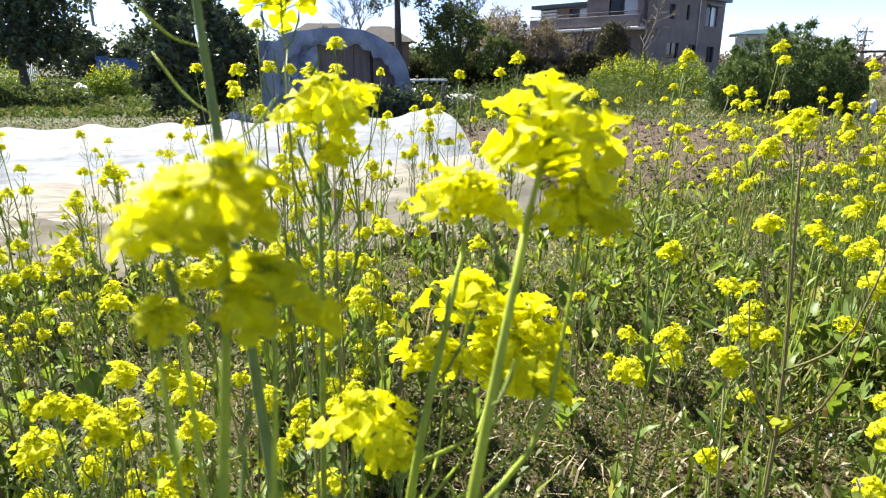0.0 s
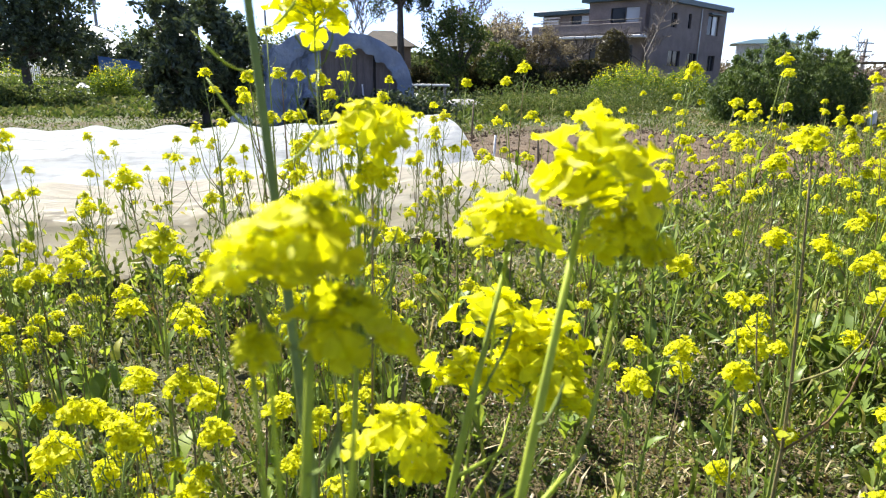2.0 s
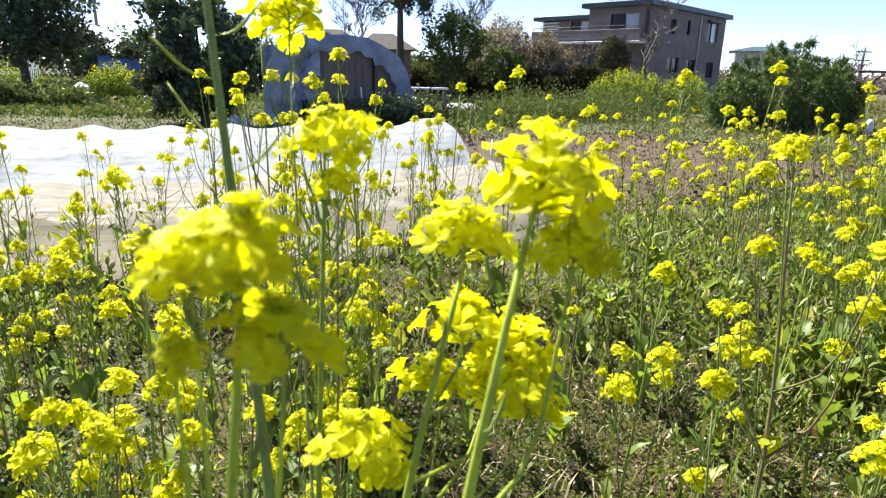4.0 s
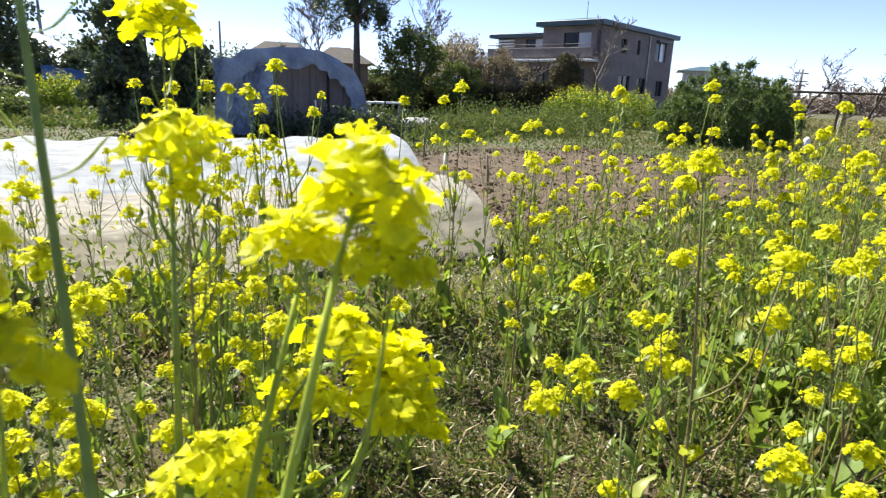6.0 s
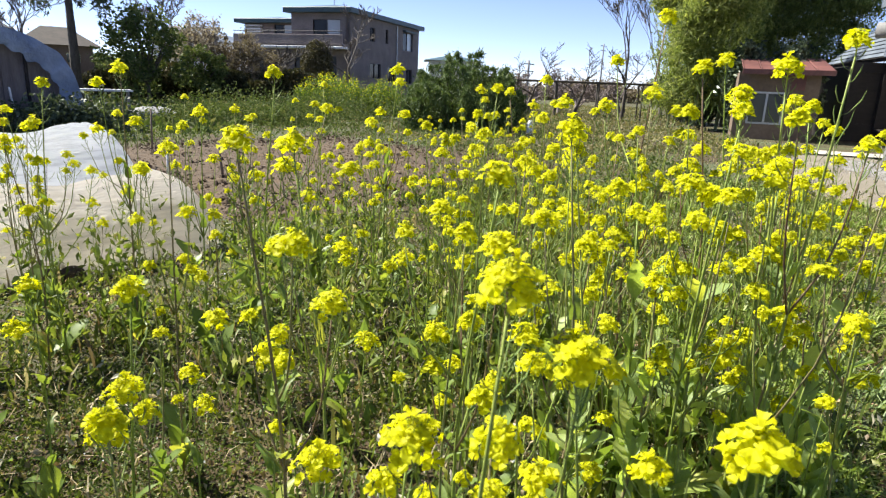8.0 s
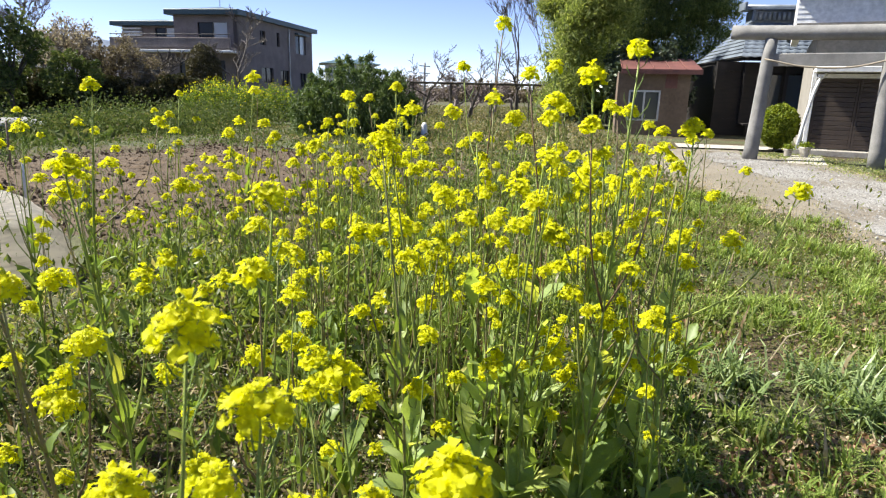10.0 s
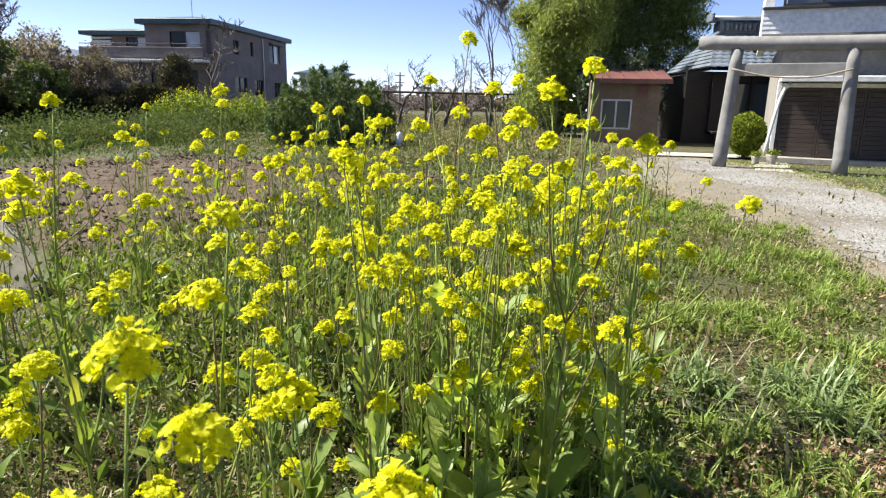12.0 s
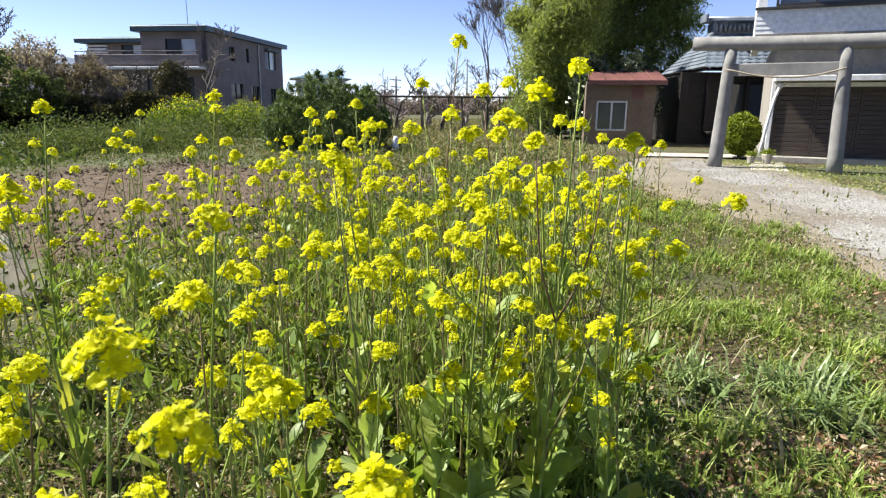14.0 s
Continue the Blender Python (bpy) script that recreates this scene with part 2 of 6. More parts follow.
def ground_material():
    """Field soil and low green; tilled earth in the middle, tan grass further on."""
    m, nt, p = nodes_of("field ground")
    big = noise_at(nt, 0.5, 5.0)
    mid = noise_at(nt, 4.0, 5.0)
    fine = noise_at(nt, 40.0, 4.0)
    green = ramp(nt, mid, [(0.3, (0.036, 0.024, 0.009)), (0.5, (0.066, 0.043, 0.016)), (0.62, (0.066, 0.062, 0.018)), (0.78, (0.12, 0.083, 0.036))])
    tan = ramp(nt, mid, [(0.3, (0.05, 0.07, 0.022)), (0.7, (0.10, 0.11, 0.045))])
    c = mixed(nt, ramp(nt, big, [(0.42, (0, 0, 0)), (0.62, (1, 1, 1))]), green, tan)
    grain = ramp(nt, fine, [(0.25, (0.6, 0.6, 0.6)), (0.75, (1.2, 1.2, 1.2))])
    nt.links.new(mixed(nt, 1.0, c, grain, "MULTIPLY"), p.inputs["Base Color"])
    p.inputs["Roughness"].default_value = 0.95
    bumped(nt, p, fine, 0.9, 0.03)
    return m


def gravel_material():
    m, nt, p = nodes_of("grey gravel")
    tc = nt.nodes.new("ShaderNodeTexCoord")
    v = add(nt, "ShaderNodeTexVoronoi", Scale=62.0)
    nt.links.new(tc.outputs["Object"], v.inputs["Vector"])
    stones = ramp(nt, v.outputs["Color"], [(0.1, (0.15, 0.145, 0.135)), (0.9, (0.28, 0.27, 0.255))])
    patch = ramp(nt, noise_at(nt, 0.7, 4.0), [(0.36, (0.66, 0.57, 0.45)), (0.62, (1.1, 1.1, 1.1))])
    nt.links.new(mixed(nt, 1.0, stones, patch, "MULTIPLY"), p.inputs["Base Color"])
    p.inputs["Roughness"].default_value = 0.9
    bumped(nt, p, v.outputs["Distance"], 0.7, 0.012)
    return m


M_DIMGLASS = glass_material("shaded window glass", (0.02, 0.022, 0.026), 0.2)
M_GLASS, M_CURTAINED, M_GROUND, M_GRAVEL = glass_material(), glass_material("curtained window glass", (0.42, 0.43, 0.44)), ground_material(), gravel_material()
# the bluish dull tone paints in the shaded side of the white film
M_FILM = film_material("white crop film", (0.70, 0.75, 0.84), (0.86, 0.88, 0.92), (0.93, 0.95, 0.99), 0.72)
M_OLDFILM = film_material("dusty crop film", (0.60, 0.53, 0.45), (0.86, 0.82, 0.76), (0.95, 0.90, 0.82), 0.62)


# ---- building helpers ----
def mesh_of(name, verts, faces, mats, slots=None, smooth=False):
    me = bpy.data.meshes.new(name)
    me.from_pydata([tuple(v) for v in verts], [], faces)
    for m in (mats if isinstance(mats, (list, tuple)) else [mats]):
        me.materials.append(m)
    if slots is not None:
        me.polygons.foreach_set("material_index", np.array(slots, dtype=np.int32))
    if smooth:
        me.polygons.foreach_set("use_smooth", np.ones(len(faces), dtype=bool))
    me.update()
    return me


def thing(name, at=(0, 0, 0), turn=0.0, label="", category="", group="", kind=""):
    ob = new(name)
    ob.empty_display_size = 0.1
    ob.matrix_basis = pose(*at, 0, 0, turn)
    return tagged(ob, label, category, group, kind)


def piece(name, me, parent, m=None, label=""):
    ob = new(name, me)
    ob.parent = parent
    if m is not None:
        ob.matrix_basis = m
    return tagged(ob, label)


class Soup:
    """Verts, faces and material slots that become one mesh."""

    def __init__(self):
        self.v, self.f, self.s = [], [], []

    def take(self, verts, faces, slot=0, m=None):
        n = len(self.v)
        self.v += [tuple(m @ Vector(q)) for q in verts] if m is not None else [tuple(q) for q in verts]
        self.f += [tuple(i + n for i in f) for f in faces]
        self.s += [slot] * len(faces)
        return self

    def box(self, x0, x1, y0, y1, z0, z1, slot=0, b=0.0, m=None):
        """A box with chamfered upright and top edges where b is given."""
        if b <= 0:
            v = [(x, y, z) for z in (z0, z1) for x, y in ((x0, y0), (x1, y0), (x1, y1), (x0, y1))]
            f = [(3, 2, 1, 0), (4, 5, 6, 7)] + [(i, (i + 1) % 4, (i + 1) % 4 + 4, i + 4) for i in range(4)]
            return self.take(v, f, slot, m)
        ring = [(x0 + b, y0), (x1 - b, y0), (x1, y0 + b), (x1, y1 - b), (x1 - b, y1), (x0 + b, y1), (x0, y1 - b), (x0, y0 + b)]
        cx, cy = (x0 + x1) / 2, (y0 + y1) / 2
        inner = [(x - math.copysign(b, x - cx) * 0.7, y - math.copysign(b, y - cy) * 0.7) for x, y in ring]
        v = [(x, y, z0) for x, y in ring] + [(x, y, z1 - b) for x, y in ring] + [(x, y, z1) for x, y in inner]
        f = [tuple(range(7, -1, -1)), tuple(range(16, 24))]
        for k in (0, 8):
            f += [(k + i, k + (i + 1) % 8, k + 8 + (i + 1) % 8, k + 8 + i) for i in range(8)]
        return self.take(v, f, slot, m)

    def tube(self, pts, radii, sides=6, slot=0, caps=True):
        pts = [Vector(q) for q in pts]
        n = len(self.v)
        side = Vector((1, 0.13, 0.07))
        for i, q in enumerate(pts):
            d = (pts[min(i + 1, len(pts) - 1)] - pts[max(i - 1, 0)]).normalized()
            a = (side - d * side.dot(d)).normalized()
            b = d.cross(a)
            for k in range(sides):
                w = 2 * math.pi * k / sides
                self.v.append(tuple(q + (a * math.cos(w) + b * math.sin(w)) * radii[i]))
        for i in range(len(pts) - 1):
            for k in range(sides):
                self.f.append((n + i * sides + k, n + i * sides + (k + 1) % sides, n + (i + 1) * sides + (k + 1) % sides, n + (i + 1) * sides + k))
                self.s.append(slot)
        if caps:
            self.f.append(tuple(n + k for k in range(sides - 1, -1, -1)))
            self.f.append(tuple(n + (len(pts) - 1) * sides + k for k in range(sides)))
            self.s += [slot, slot]
        return self

    def mesh(self, name, mats, smooth=False):
        return mesh_of(name, self.v, self.f, mats, self.s, smooth)


def bow(points, n):
    """n points along a smooth curve through the given ones."""
    p = [Vector(q) for q in points]
    p = [p[0] * 2 - p[1]] + p + [p[-1] * 2 - p[-2]]
    out = []
    for i in range(n):
        u = i / (n - 1) * (len(p) - 3)
        k = min(int(u), len(p) - 4)
        t = u - k
        a, b, c, d = p[k:k + 4]
        out.append(0.5 * ((2 * b) + (c - a) * t + (2 * a - 5 * b + 4 * c - d) * t * t + (3 * b - a - 3 * c + d) * t ** 3))
    return out


def box_part(name, parent, mat, x0, x1, y0, y1, z0, z1, b=0.0, label=""):
    return piece(name, Soup().box(x0, x1, y0, y1, z0, z1, 0, b).mesh(name, mat), parent, None, label)


def leaf_cloud(rng, centres, size, long=1.6, up=0.0):
    """Quads of leaf shape at the given places, turned at random."""
    n = len(centres)
    d = rng.normal(size=(n, 3)); d[:, 2] += up
    d /= np.linalg.norm(d, axis=1)[:, None]
    e = rng.normal(size=(n, 3))
    e -= d * (e * d).sum(1)[:, None]
    e /= np.linalg.norm(e, axis=1)[:, None]
    s = (size * rng.uniform(0.6, 1.4, n))[:, None]
    c = np.asarray(centres)
    fold = np.cross(d, e) * s * 0.18
    v = np.stack([c - d * s * long / 2, c + e * s / 2 + fold, c + d * s * long / 2, c - e * s / 2 + fold], 1).reshape(-1, 3)
    f = np.arange(4 * n).reshape(-1, 4)
    return v.tolist(), f.tolist()


# ---- the ground ----
def swell(x, y):
    """Height of the field."""
    near = max(0.0, 1 - math.hypot(x - 2, y - 3) / 6.0)
    return near * (0.035 * noise.noise(Vector((x * 0.9, y * 0.9, 0))) + 0.02 * noise.noise(Vector((x * 3.1, y * 3.1, 4)))) - 0.01


def spaced(centre, half, fine, far):
    out, step, q = [0.0], fine, 0.0
    while q < far:
        q += step
        out.append(q)
        if q > half:
            step *= 1.35
    return [centre - a for a in reversed(out[1:])] + [centre + a for a in out]


def build_ground():
    xs, ys = spaced(3, 7, 0.12, 3000), spaced(5, 6, 0.12, 3000)
    v = [(x, y, swell(x, y)) for y in ys for x in xs]
    w = len(xs)
    f = [(j * w + i, j * w + i + 1, (j + 1) * w + i + 1, (j + 1) * w + i) for j in range(len(ys) - 1) for i in range(w - 1)]
    ob = new("ground", mesh_of("ground", v, f, M_GROUND, smooth=True))
    tagged(ob, "weedy field soil with low green growth and dry stalks", "ground", kind="structure")


build_ground()


def sheet(name, outline, z, mat, label, category, rough=0.0):
    """A flat irregular patch laid on the ground."""
    bm = bmesh.new()
    vs = [bm.verts.new((x, y, z)) for x, y in outline]
    bm.faces.new(vs)
    bmesh.ops.triangulate(bm, faces=bm.faces)
    me = bpy.data.meshes.new(name)
    bm.to_mesh(me)
    me.materials.append(mat)
    return tagged(new(name, me), label, category, kind="structure")


def smooth_outline(points, per=6, jitter=0.08, seed=1):
    rng = random.Random(seed)
    pts = [Vector((x, y, 0)) for x, y in points]
    loop = bow(pts + [pts[0]], per * len(pts) + 1)[:-1]
    return [(q.x + rng.uniform(-jitter, jitter), q.y + rng.uniform(-jitter, jitter)) for q in loop]


sheet("dirt_verge", smooth_outline([(7.4, 2.2), (8.39, 3.5), (9.28, 4.4), (9.98, 5.9), (10.4, 6.9), (12.6, 9.6), (15.6, 11.6), (17.6, 11.9), (17.0, 9.9), (16.2, 7.9), (14.6, 6.1), (13.3, 4.7), (11.4, 2.0), (9.0, 0.4)]),
      0.002, M_DIRT, "trodden dry earth along the path", "path edge")
sheet("path", smooth_outline([(8.0, 1.9), (8.6, 3.15), (9.4, 3.95), (10.5, 5.0), (12.0, 6.4), (12.9, 7.3), (13.8, 8.6), (14.8, 9.9), (16.9, 11.2), (15.6, 9.0), (15.0, 7.4), (14.2, 6.1), (12.9, 4.8), (11.0, 2.2), (9.3, 0.6)], 6, 0.12),
      0.010, M_GRAVEL, "pale grey gravel path with worn edges", "path")


# ---- flowers ----
def petal_rows(length, width, cup, fine):
    rows = [(0.0, 0.10), (0.35, 0.58), (0.75, 1.0), (1.0, 0.60)] if fine else [(0.0, 0.12), (0.6, 1.0), (1.0, 0.6)]
    v, f = [], []
    for u, w in rows:
        z = cup * math.sin(u * 2.2) * length
        v += [(u * length, -w * width / 2, z + 0.08 * width * w), (u * length, 0, z), (u * length, w * width / 2, z + 0.08 * width * w)] if fine else \
             [(u * length, -w * width / 2, z), (u * length, w * width / 2, z)]
    k = 3 if fine else 2
    for r in range(len(rows) - 1):
        for c in range(k - 1):
            f.append((r * k + c, r * k + c + 1, (r + 1) * k + c + 1, (r + 1) * k + c))
    return v, f


def flower_head(seed, width=0.06, count=20, fine=False, petal=1.0):
    """An uneven dome of four-petalled flowers on fine stalks round a knot of buds; its foot is the origin."""
    rng = random.Random(seed)
    s = Soup()
    r = width * 0.36
    tilt = Vector((rng.uniform(-0.3, 0.3), rng.uniform(-0.3, 0.3), 0)) * r
    for i in range(count):
        th = i * 2.39996 + rng.uniform(-0.5, 0.5)
        u = (i + 0.5) / count
        ph = radians(8 + 84 * u + rng.uniform(-12, 12))
        rad = r * rng.uniform(0.5, 1.32)
        low = rng.random() < 0.06
        at = Vector((rad * math.sin(ph) * math.cos(th), rad * math.sin(ph) * math.sin(th), 0.022 + rad * 0.85 * math.cos(ph) - 0.004 * u - (0.014 if low else 0))) + tilt
        root = Vector((tilt.x * 0.5, tilt.y * 0.5, at.z - 0.004 - 0.006 * rng.random()))
        s.tube([root, root.lerp(at, 0.6) + Vector((0, 0, 0.002)), at], [0.0007] * 3, 3, 2, False)
        way = Vector((math.sin(ph) * math.cos(th), math.sin(ph) * math.sin(th), math.cos(ph) + rng.uniform(0.1, 1.3))).normalized()
        turn = way.to_track_quat("Z", "Y").to_matrix().to_4x4() @ Matrix.Rotation(rng.uniform(0, 6.28), 4, "Z")
        size = rng.uniform(0.0086, 0.0114) * petal * (0.72 if u < 0.15 else 1)
        cup = rng.uniform(0.25, 1.0) if u > 0.2 else 1.0
        for k in range(4):
            v, f = petal_rows(size, size * 1.12, cup * rng.uniform(0.6, 1.2), fine)
            s.take(v, f, 0, Matrix.Translation(at) @ turn @ Matrix.Rotation(k * 1.5708 + rng.uniform(-0.25, 0.25), 4, "Z"))
    s.tube([(0, 0, -0.002), (tilt.x * 0.4, tilt.y * 0.4, 0.02), (tilt.x * 0.8, tilt.y * 0.8, 0.03 + r * 0.5)], [0.0014, 0.0013, 0.001], 4, 2, False)
    for i in range(20):
        th, q = i * 2.4, 0.0026 * math.sqrt(i)
        c = Vector((q * math.cos(th), q * math.sin(th), 0.034 + r * 0.72 - i * 0.0007)) + tilt
        h, w = 0.0055, 0.0022
        v = [c + Vector(d) for d in ((0, 0, -h * 0.6), (w, 0, 0), (0, w, 0), (-w, 0, 0), (0, -w, 0), (0, 0, h * 0.6))]
        s.take(v, [(0, 2, 1), (0, 3, 2), (0, 4, 3), (0, 1, 4), (5, 1, 2), (5, 2, 3), (5, 3, 4), (5, 4, 1)], 1)
    return s.mesh("flower_head", [M_PETAL, M_BUD, M_GREENSTEM])


def pods_below(s, rng, tip, way, span, count):
    """Young pods below a head, each on a thin stalk, curving upward, added to the stalk's own mesh."""
    turn = Matrix.Translation(tip) @ way.to_track_quat("Z", "Y").to_matrix().to_4x4()
    for i in range(count):
        th = i * 2.4 + rng.uniform(-0.3, 0.3)
        z = -span * (i + 0.5) / count
        out = Vector((math.cos(th), math.sin(th), 0))
        l = rng.uniform(0.018, 0.04) * (0.5 + i / count)
        a = Vector((0, 0, z))
        b = a + out * 0.012 + Vector((0, 0, 0.006))
        c = b + out * l * 0.45 + Vector((0, 0, l * 0.7))
        d = c + out * l * 0.1 + Vector((0, 0, l * 0.5))
        s.tube([turn @ q for q in (a, b, c, d)], [0.0006, 0.0009, 0.0014, 0.0004], 3, 1, False)


def leaf_blade(seed, clasping, broad=1.0, mat=None):
    """A leaf one unit long, growing along +x, with a keel, a wavy rim and a drooping rounded tip."""
    rng = random.Random(seed)
    v, f, rows = [], [], 8
    droop = rng.uniform(0.35, 0.8) if broad <= 1.0 else rng.uniform(0.1, 0.5)
    for i in range(rows):
        u = i / (rows - 1)
        if clasping:
            w = (0.20 * (1 - u) ** 0.6 + 0.015) * (1 if u > 0.03 else 0.75)
        else:
            w = 0.045 + 0.165 * broad * math.sin(min(1.0, max(0.0, (u - 0.12) / 0.88)) ** 1.25 * 3.0) ** 0.7 if u > 0.12 else 0.035
        if i == rows - 1:
            w = 0.03
        z = 0.4 * u - droop * u * u
        v += [(u, -w * rng.uniform(0.85, 1.15), z + 0.05 + rng.uniform(-0.03, 0.03)), (u, 0, z), (u, w * rng.uniform(0.85, 1.15), z + 0.05 + rng.uniform(-0.03, 0.03))]
    for i in range(rows - 1):
        for c in (0, 1):
            f.append((i * 3 + c, i * 3 + c + 1, i * 3 + c + 4, i * 3 + c + 3))
    return mesh_of("leaf", v, f, mat or M_LEAF, smooth=True)


HEADS = [flower_head(i, w, n, True) for i, (w, n) in enumerate([(0.066, 38), (0.076, 46), (0.060, 32), (0.054, 28), (0.066, 36), (0.048, 22), (0.040, 16), (0.072, 42), (0.062, 34), (0.068, 40)])]
FINE_HEADS = [flower_head(40 + i, w, n, True, 1.28) for i, (w, n) in enumerate([(0.080, 31), (0.074, 27), (0.068, 23), (0.084, 33)])]
BROAD = [leaf_blade(20 + i, False, 1.12, M_BROADLEAF) for i in range(6)]
LEAVES = [leaf_blade(i, False) for i in range(5)] + [leaf_blade(10 + i, True) for i in range(3)]


def rape_plant(at, tops, seed, thick=0.0055, low=6, high=3, fine=False, label="", foot_leaf=0.15, bend=None, leaves=None, skin=None):
    """One plant: its stem runs from the foot to the first top, each other top is a branch's end. Tops are (x, y, z, size) from the foot."""
    rng = random.Random(seed)
    root = thing("rape_plant", at, 0, label or "slender green rape plant with bright yellow flower heads", "plant", "rape plants in the field")
    heads = FINE_HEADS if fine else HEADS
    x, y, z, _ = tops[0]
    knee = bend or (x * 0.3 + rng.uniform(-0.04, 0.04), y * 0.3 + rng.uniform(-0.04, 0.04), z * rng.uniform(0.42, 0.6))
    if bend:
        rise = Vector((x, y, z)) - Vector(knee)
        low_knee = Vector(knee) - Vector((rise.x * 0.7, rise.y * 0.7, rise.z))
        line = [Vector((0, 0, -0.02)), low_knee * 0.6] + bow([low_knee, knee, (x, y, z)], 7)
    else:
        line = bow([(0, 0, -0.02), knee, (x, y, z)], 9)
    s = Soup().tube(line, [thick * (1 - 0.66 * i / 8) for i in range(9)], 6)
    tip = (line[-1] - line[-2]).normalized()
    pods_below(s, rng, line[-1], tip, rng.uniform(0.08, 0.2), 3 if bend else rng.randint(6, 13))
    skin = skin or (M_GREENSTEM if fine else M_STEM)
    bearer = piece("stem", s.mesh("stem", [skin, M_POD], True), root)
    for k, (hx, hy, hz, size) in enumerate(tops):
        if k:
            u = min(0.9, max(0.25, (hz / z) * rng.uniform(0.5, 0.78)))
            start = line[rng.choice((5, 6))] if bend and hz > line[5].z else line[int(u * 8)]
            end = Vector((hx, hy, hz))
            mid = start.lerp(end, 0.5) + Vector(((hx - start.x) * 0.2, (hy - start.y) * 0.2, -0.03))
            arm = bow([start, mid, end], 6)
            tip = (arm[-1] - arm[-2]).normalized()
            s = Soup().tube(arm, [thick * (0.36 if fine else 0.5) * (1 - 0.5 * i / 5) for i in range(6)], 5)
            if rng.random() < 0.6 and not bend:
                pods_below(s, rng, end, tip, rng.uniform(0.05, 0.11), rng.randint(4, 8))
            bearer = piece("branch", s.mesh("branch", [skin, M_POD], True), root)
        turn = Matrix.Translation((hx, hy, hz)) @ (tip + Vector((rng.uniform(-0.25, 0.25), rng.uniform(-0.25, 0.25), 0.5))).normalized().to_track_quat("Z", "Y").to_matrix().to_4x4() @ Matrix.Rotation(rng.uniform(0, 6.28), 4, "Z")
        piece("flower_head", rng.choice(heads), bearer, turn @ Matrix.Scale(size * (1.0 if fine else 1.01), 4))
    for i in range(low + high):
        base = i < low
        u = (rng.uniform(0.0, 0.2) if low < 9 else rng.uniform(0.12, 0.82)) if base else rng.uniform(0.2, 0.62)
        q = line[int(u * 8)].lerp(line[min(8, int(u * 8) + 1)], u * 8 % 1)
        size = foot_leaf * rng.uniform(0.7, 1.35) * (1.0 if low < 9 else 1.25 - 0.7 * u) if base else rng.uniform(0.05, 0.09)
        m = Matrix.Translation(q) @ Matrix.Rotation(rng.uniform(0, 6.28), 4, "Z") @ Matrix.Rotation(radians(rng.uniform(-80, -30) if leaves else rng.uniform(-82, -42)), 4, "Y") @ Matrix.Scale(size, 4)
        piece("leaf", rng.choice((leaves or LEAVES[:5]) if base else LEAVES[5:]), root, m)
    return root


def proto(seed, height, tops, spread):
    rng = random.Random(seed)
    out = [(rng.uniform(-0.06, 0.06), rng.uniform(-0.06, 0.06), height, rng.uniform(0.9, 1.15))]
    for i in range(tops):
        th = i * 2.4 + rng.uniform(-0.5, 0.5)
        r = spread * rng.uniform(0.5, 1.2)
        out.append((out[0][0] * 0.6 + r * math.cos(th), out[0][1] * 0.6 + r * math.sin(th), height * rng.uniform(0.66, 0.97), rng.uniform(0.65, 1.0)))
    return out


# plants in kinds: tall, middling, short; the first of each kind stands at its own place in the field
KINDS = {
    "tall": [proto(1, 1.25, 6, 0.14), proto(2, 1.25, 4, 0.10), proto(3, 1.25, 7, 0.17), proto(4, 1.25, 3, 0.09), proto(13, 1.25, 5, 0.2)],
    "mid": [proto(5, 0.95, 4, 0.10), proto(6, 0.95, 5, 0.13), proto(7, 0.95, 3, 0.08), proto(8, 0.95, 2, 0.07), proto(14, 0.95, 6, 0.15)],
    "short": [proto(9, 0.62, 2, 0.07), proto(10, 0.62, 3, 0.08), proto(11, 0.62, 0, 0.05), proto(12, 0.62, 1, 0.06)],
}
FIRST_PLACES = {"tall": [(3.9, 4.6), (2.9, 4.9), (0.4, 4.1), (-0.6, 3.9), (3.7, 3.9)], "mid": [(1.2, 4.4), (3.4, 5.3), (4.6, 5.0), (0.9, 3.8), (3.0, 4.1)], "short": [(1.7, 4.7), (2.6, 5.6), (0.2, 3.2), (1.0, 3.0)]}
STOCK = {}
for kind_name, forms in KINDS.items():
    h = {"tall": 1.25, "mid": 0.95, "short": 0.62}[kind_name]
    text = {"tall": "tall thin rape plant topped with yellow flower heads", "mid": "leafy rape plant with several yellow flower heads", "short": "low young rape plant with a small yellow head"}[kind_name]
    STOCK[kind_name] = [(rape_plant((*p, 0), tops, 50 + i, {"tall": 0.0055, "mid": 0.0045, "short": 0.0035}[kind_name], label=text, foot_leaf={"tall": 0.16, "mid": 0.13, "short": 0.10}[kind_name]), tops[0], h)
                        for i, (tops, p) in enumerate(zip(forms, FIRST_PLACES[kind_name]))]

planter = random.Random(11)


def plant_with_head_at(x, y, z, spin=None):
    """A plant of the stock whose main head comes to the given place."""
    kind_name = "tall" if z > 1.07 else "mid" if z > 0.76 else "short"
    ob, top, h = planter.choice(STOCK[kind_name])
    k = (z - 0.035) / h
    a = planter.uniform(0, 6.28) if spin is None else spin
    dx, dy = (top[0] * math.cos(a) - top[1] * math.sin(a)) * k, (top[0] * math.sin(a) + top[1] * math.cos(a)) * k
    m = Matrix.Translation((x - dx, y - dy, 0)) @ Matrix.Rotation(a, 4, "Z") @ Matrix.Diagonal((k, k, k, 1))
    return copy_thing(ob, m)


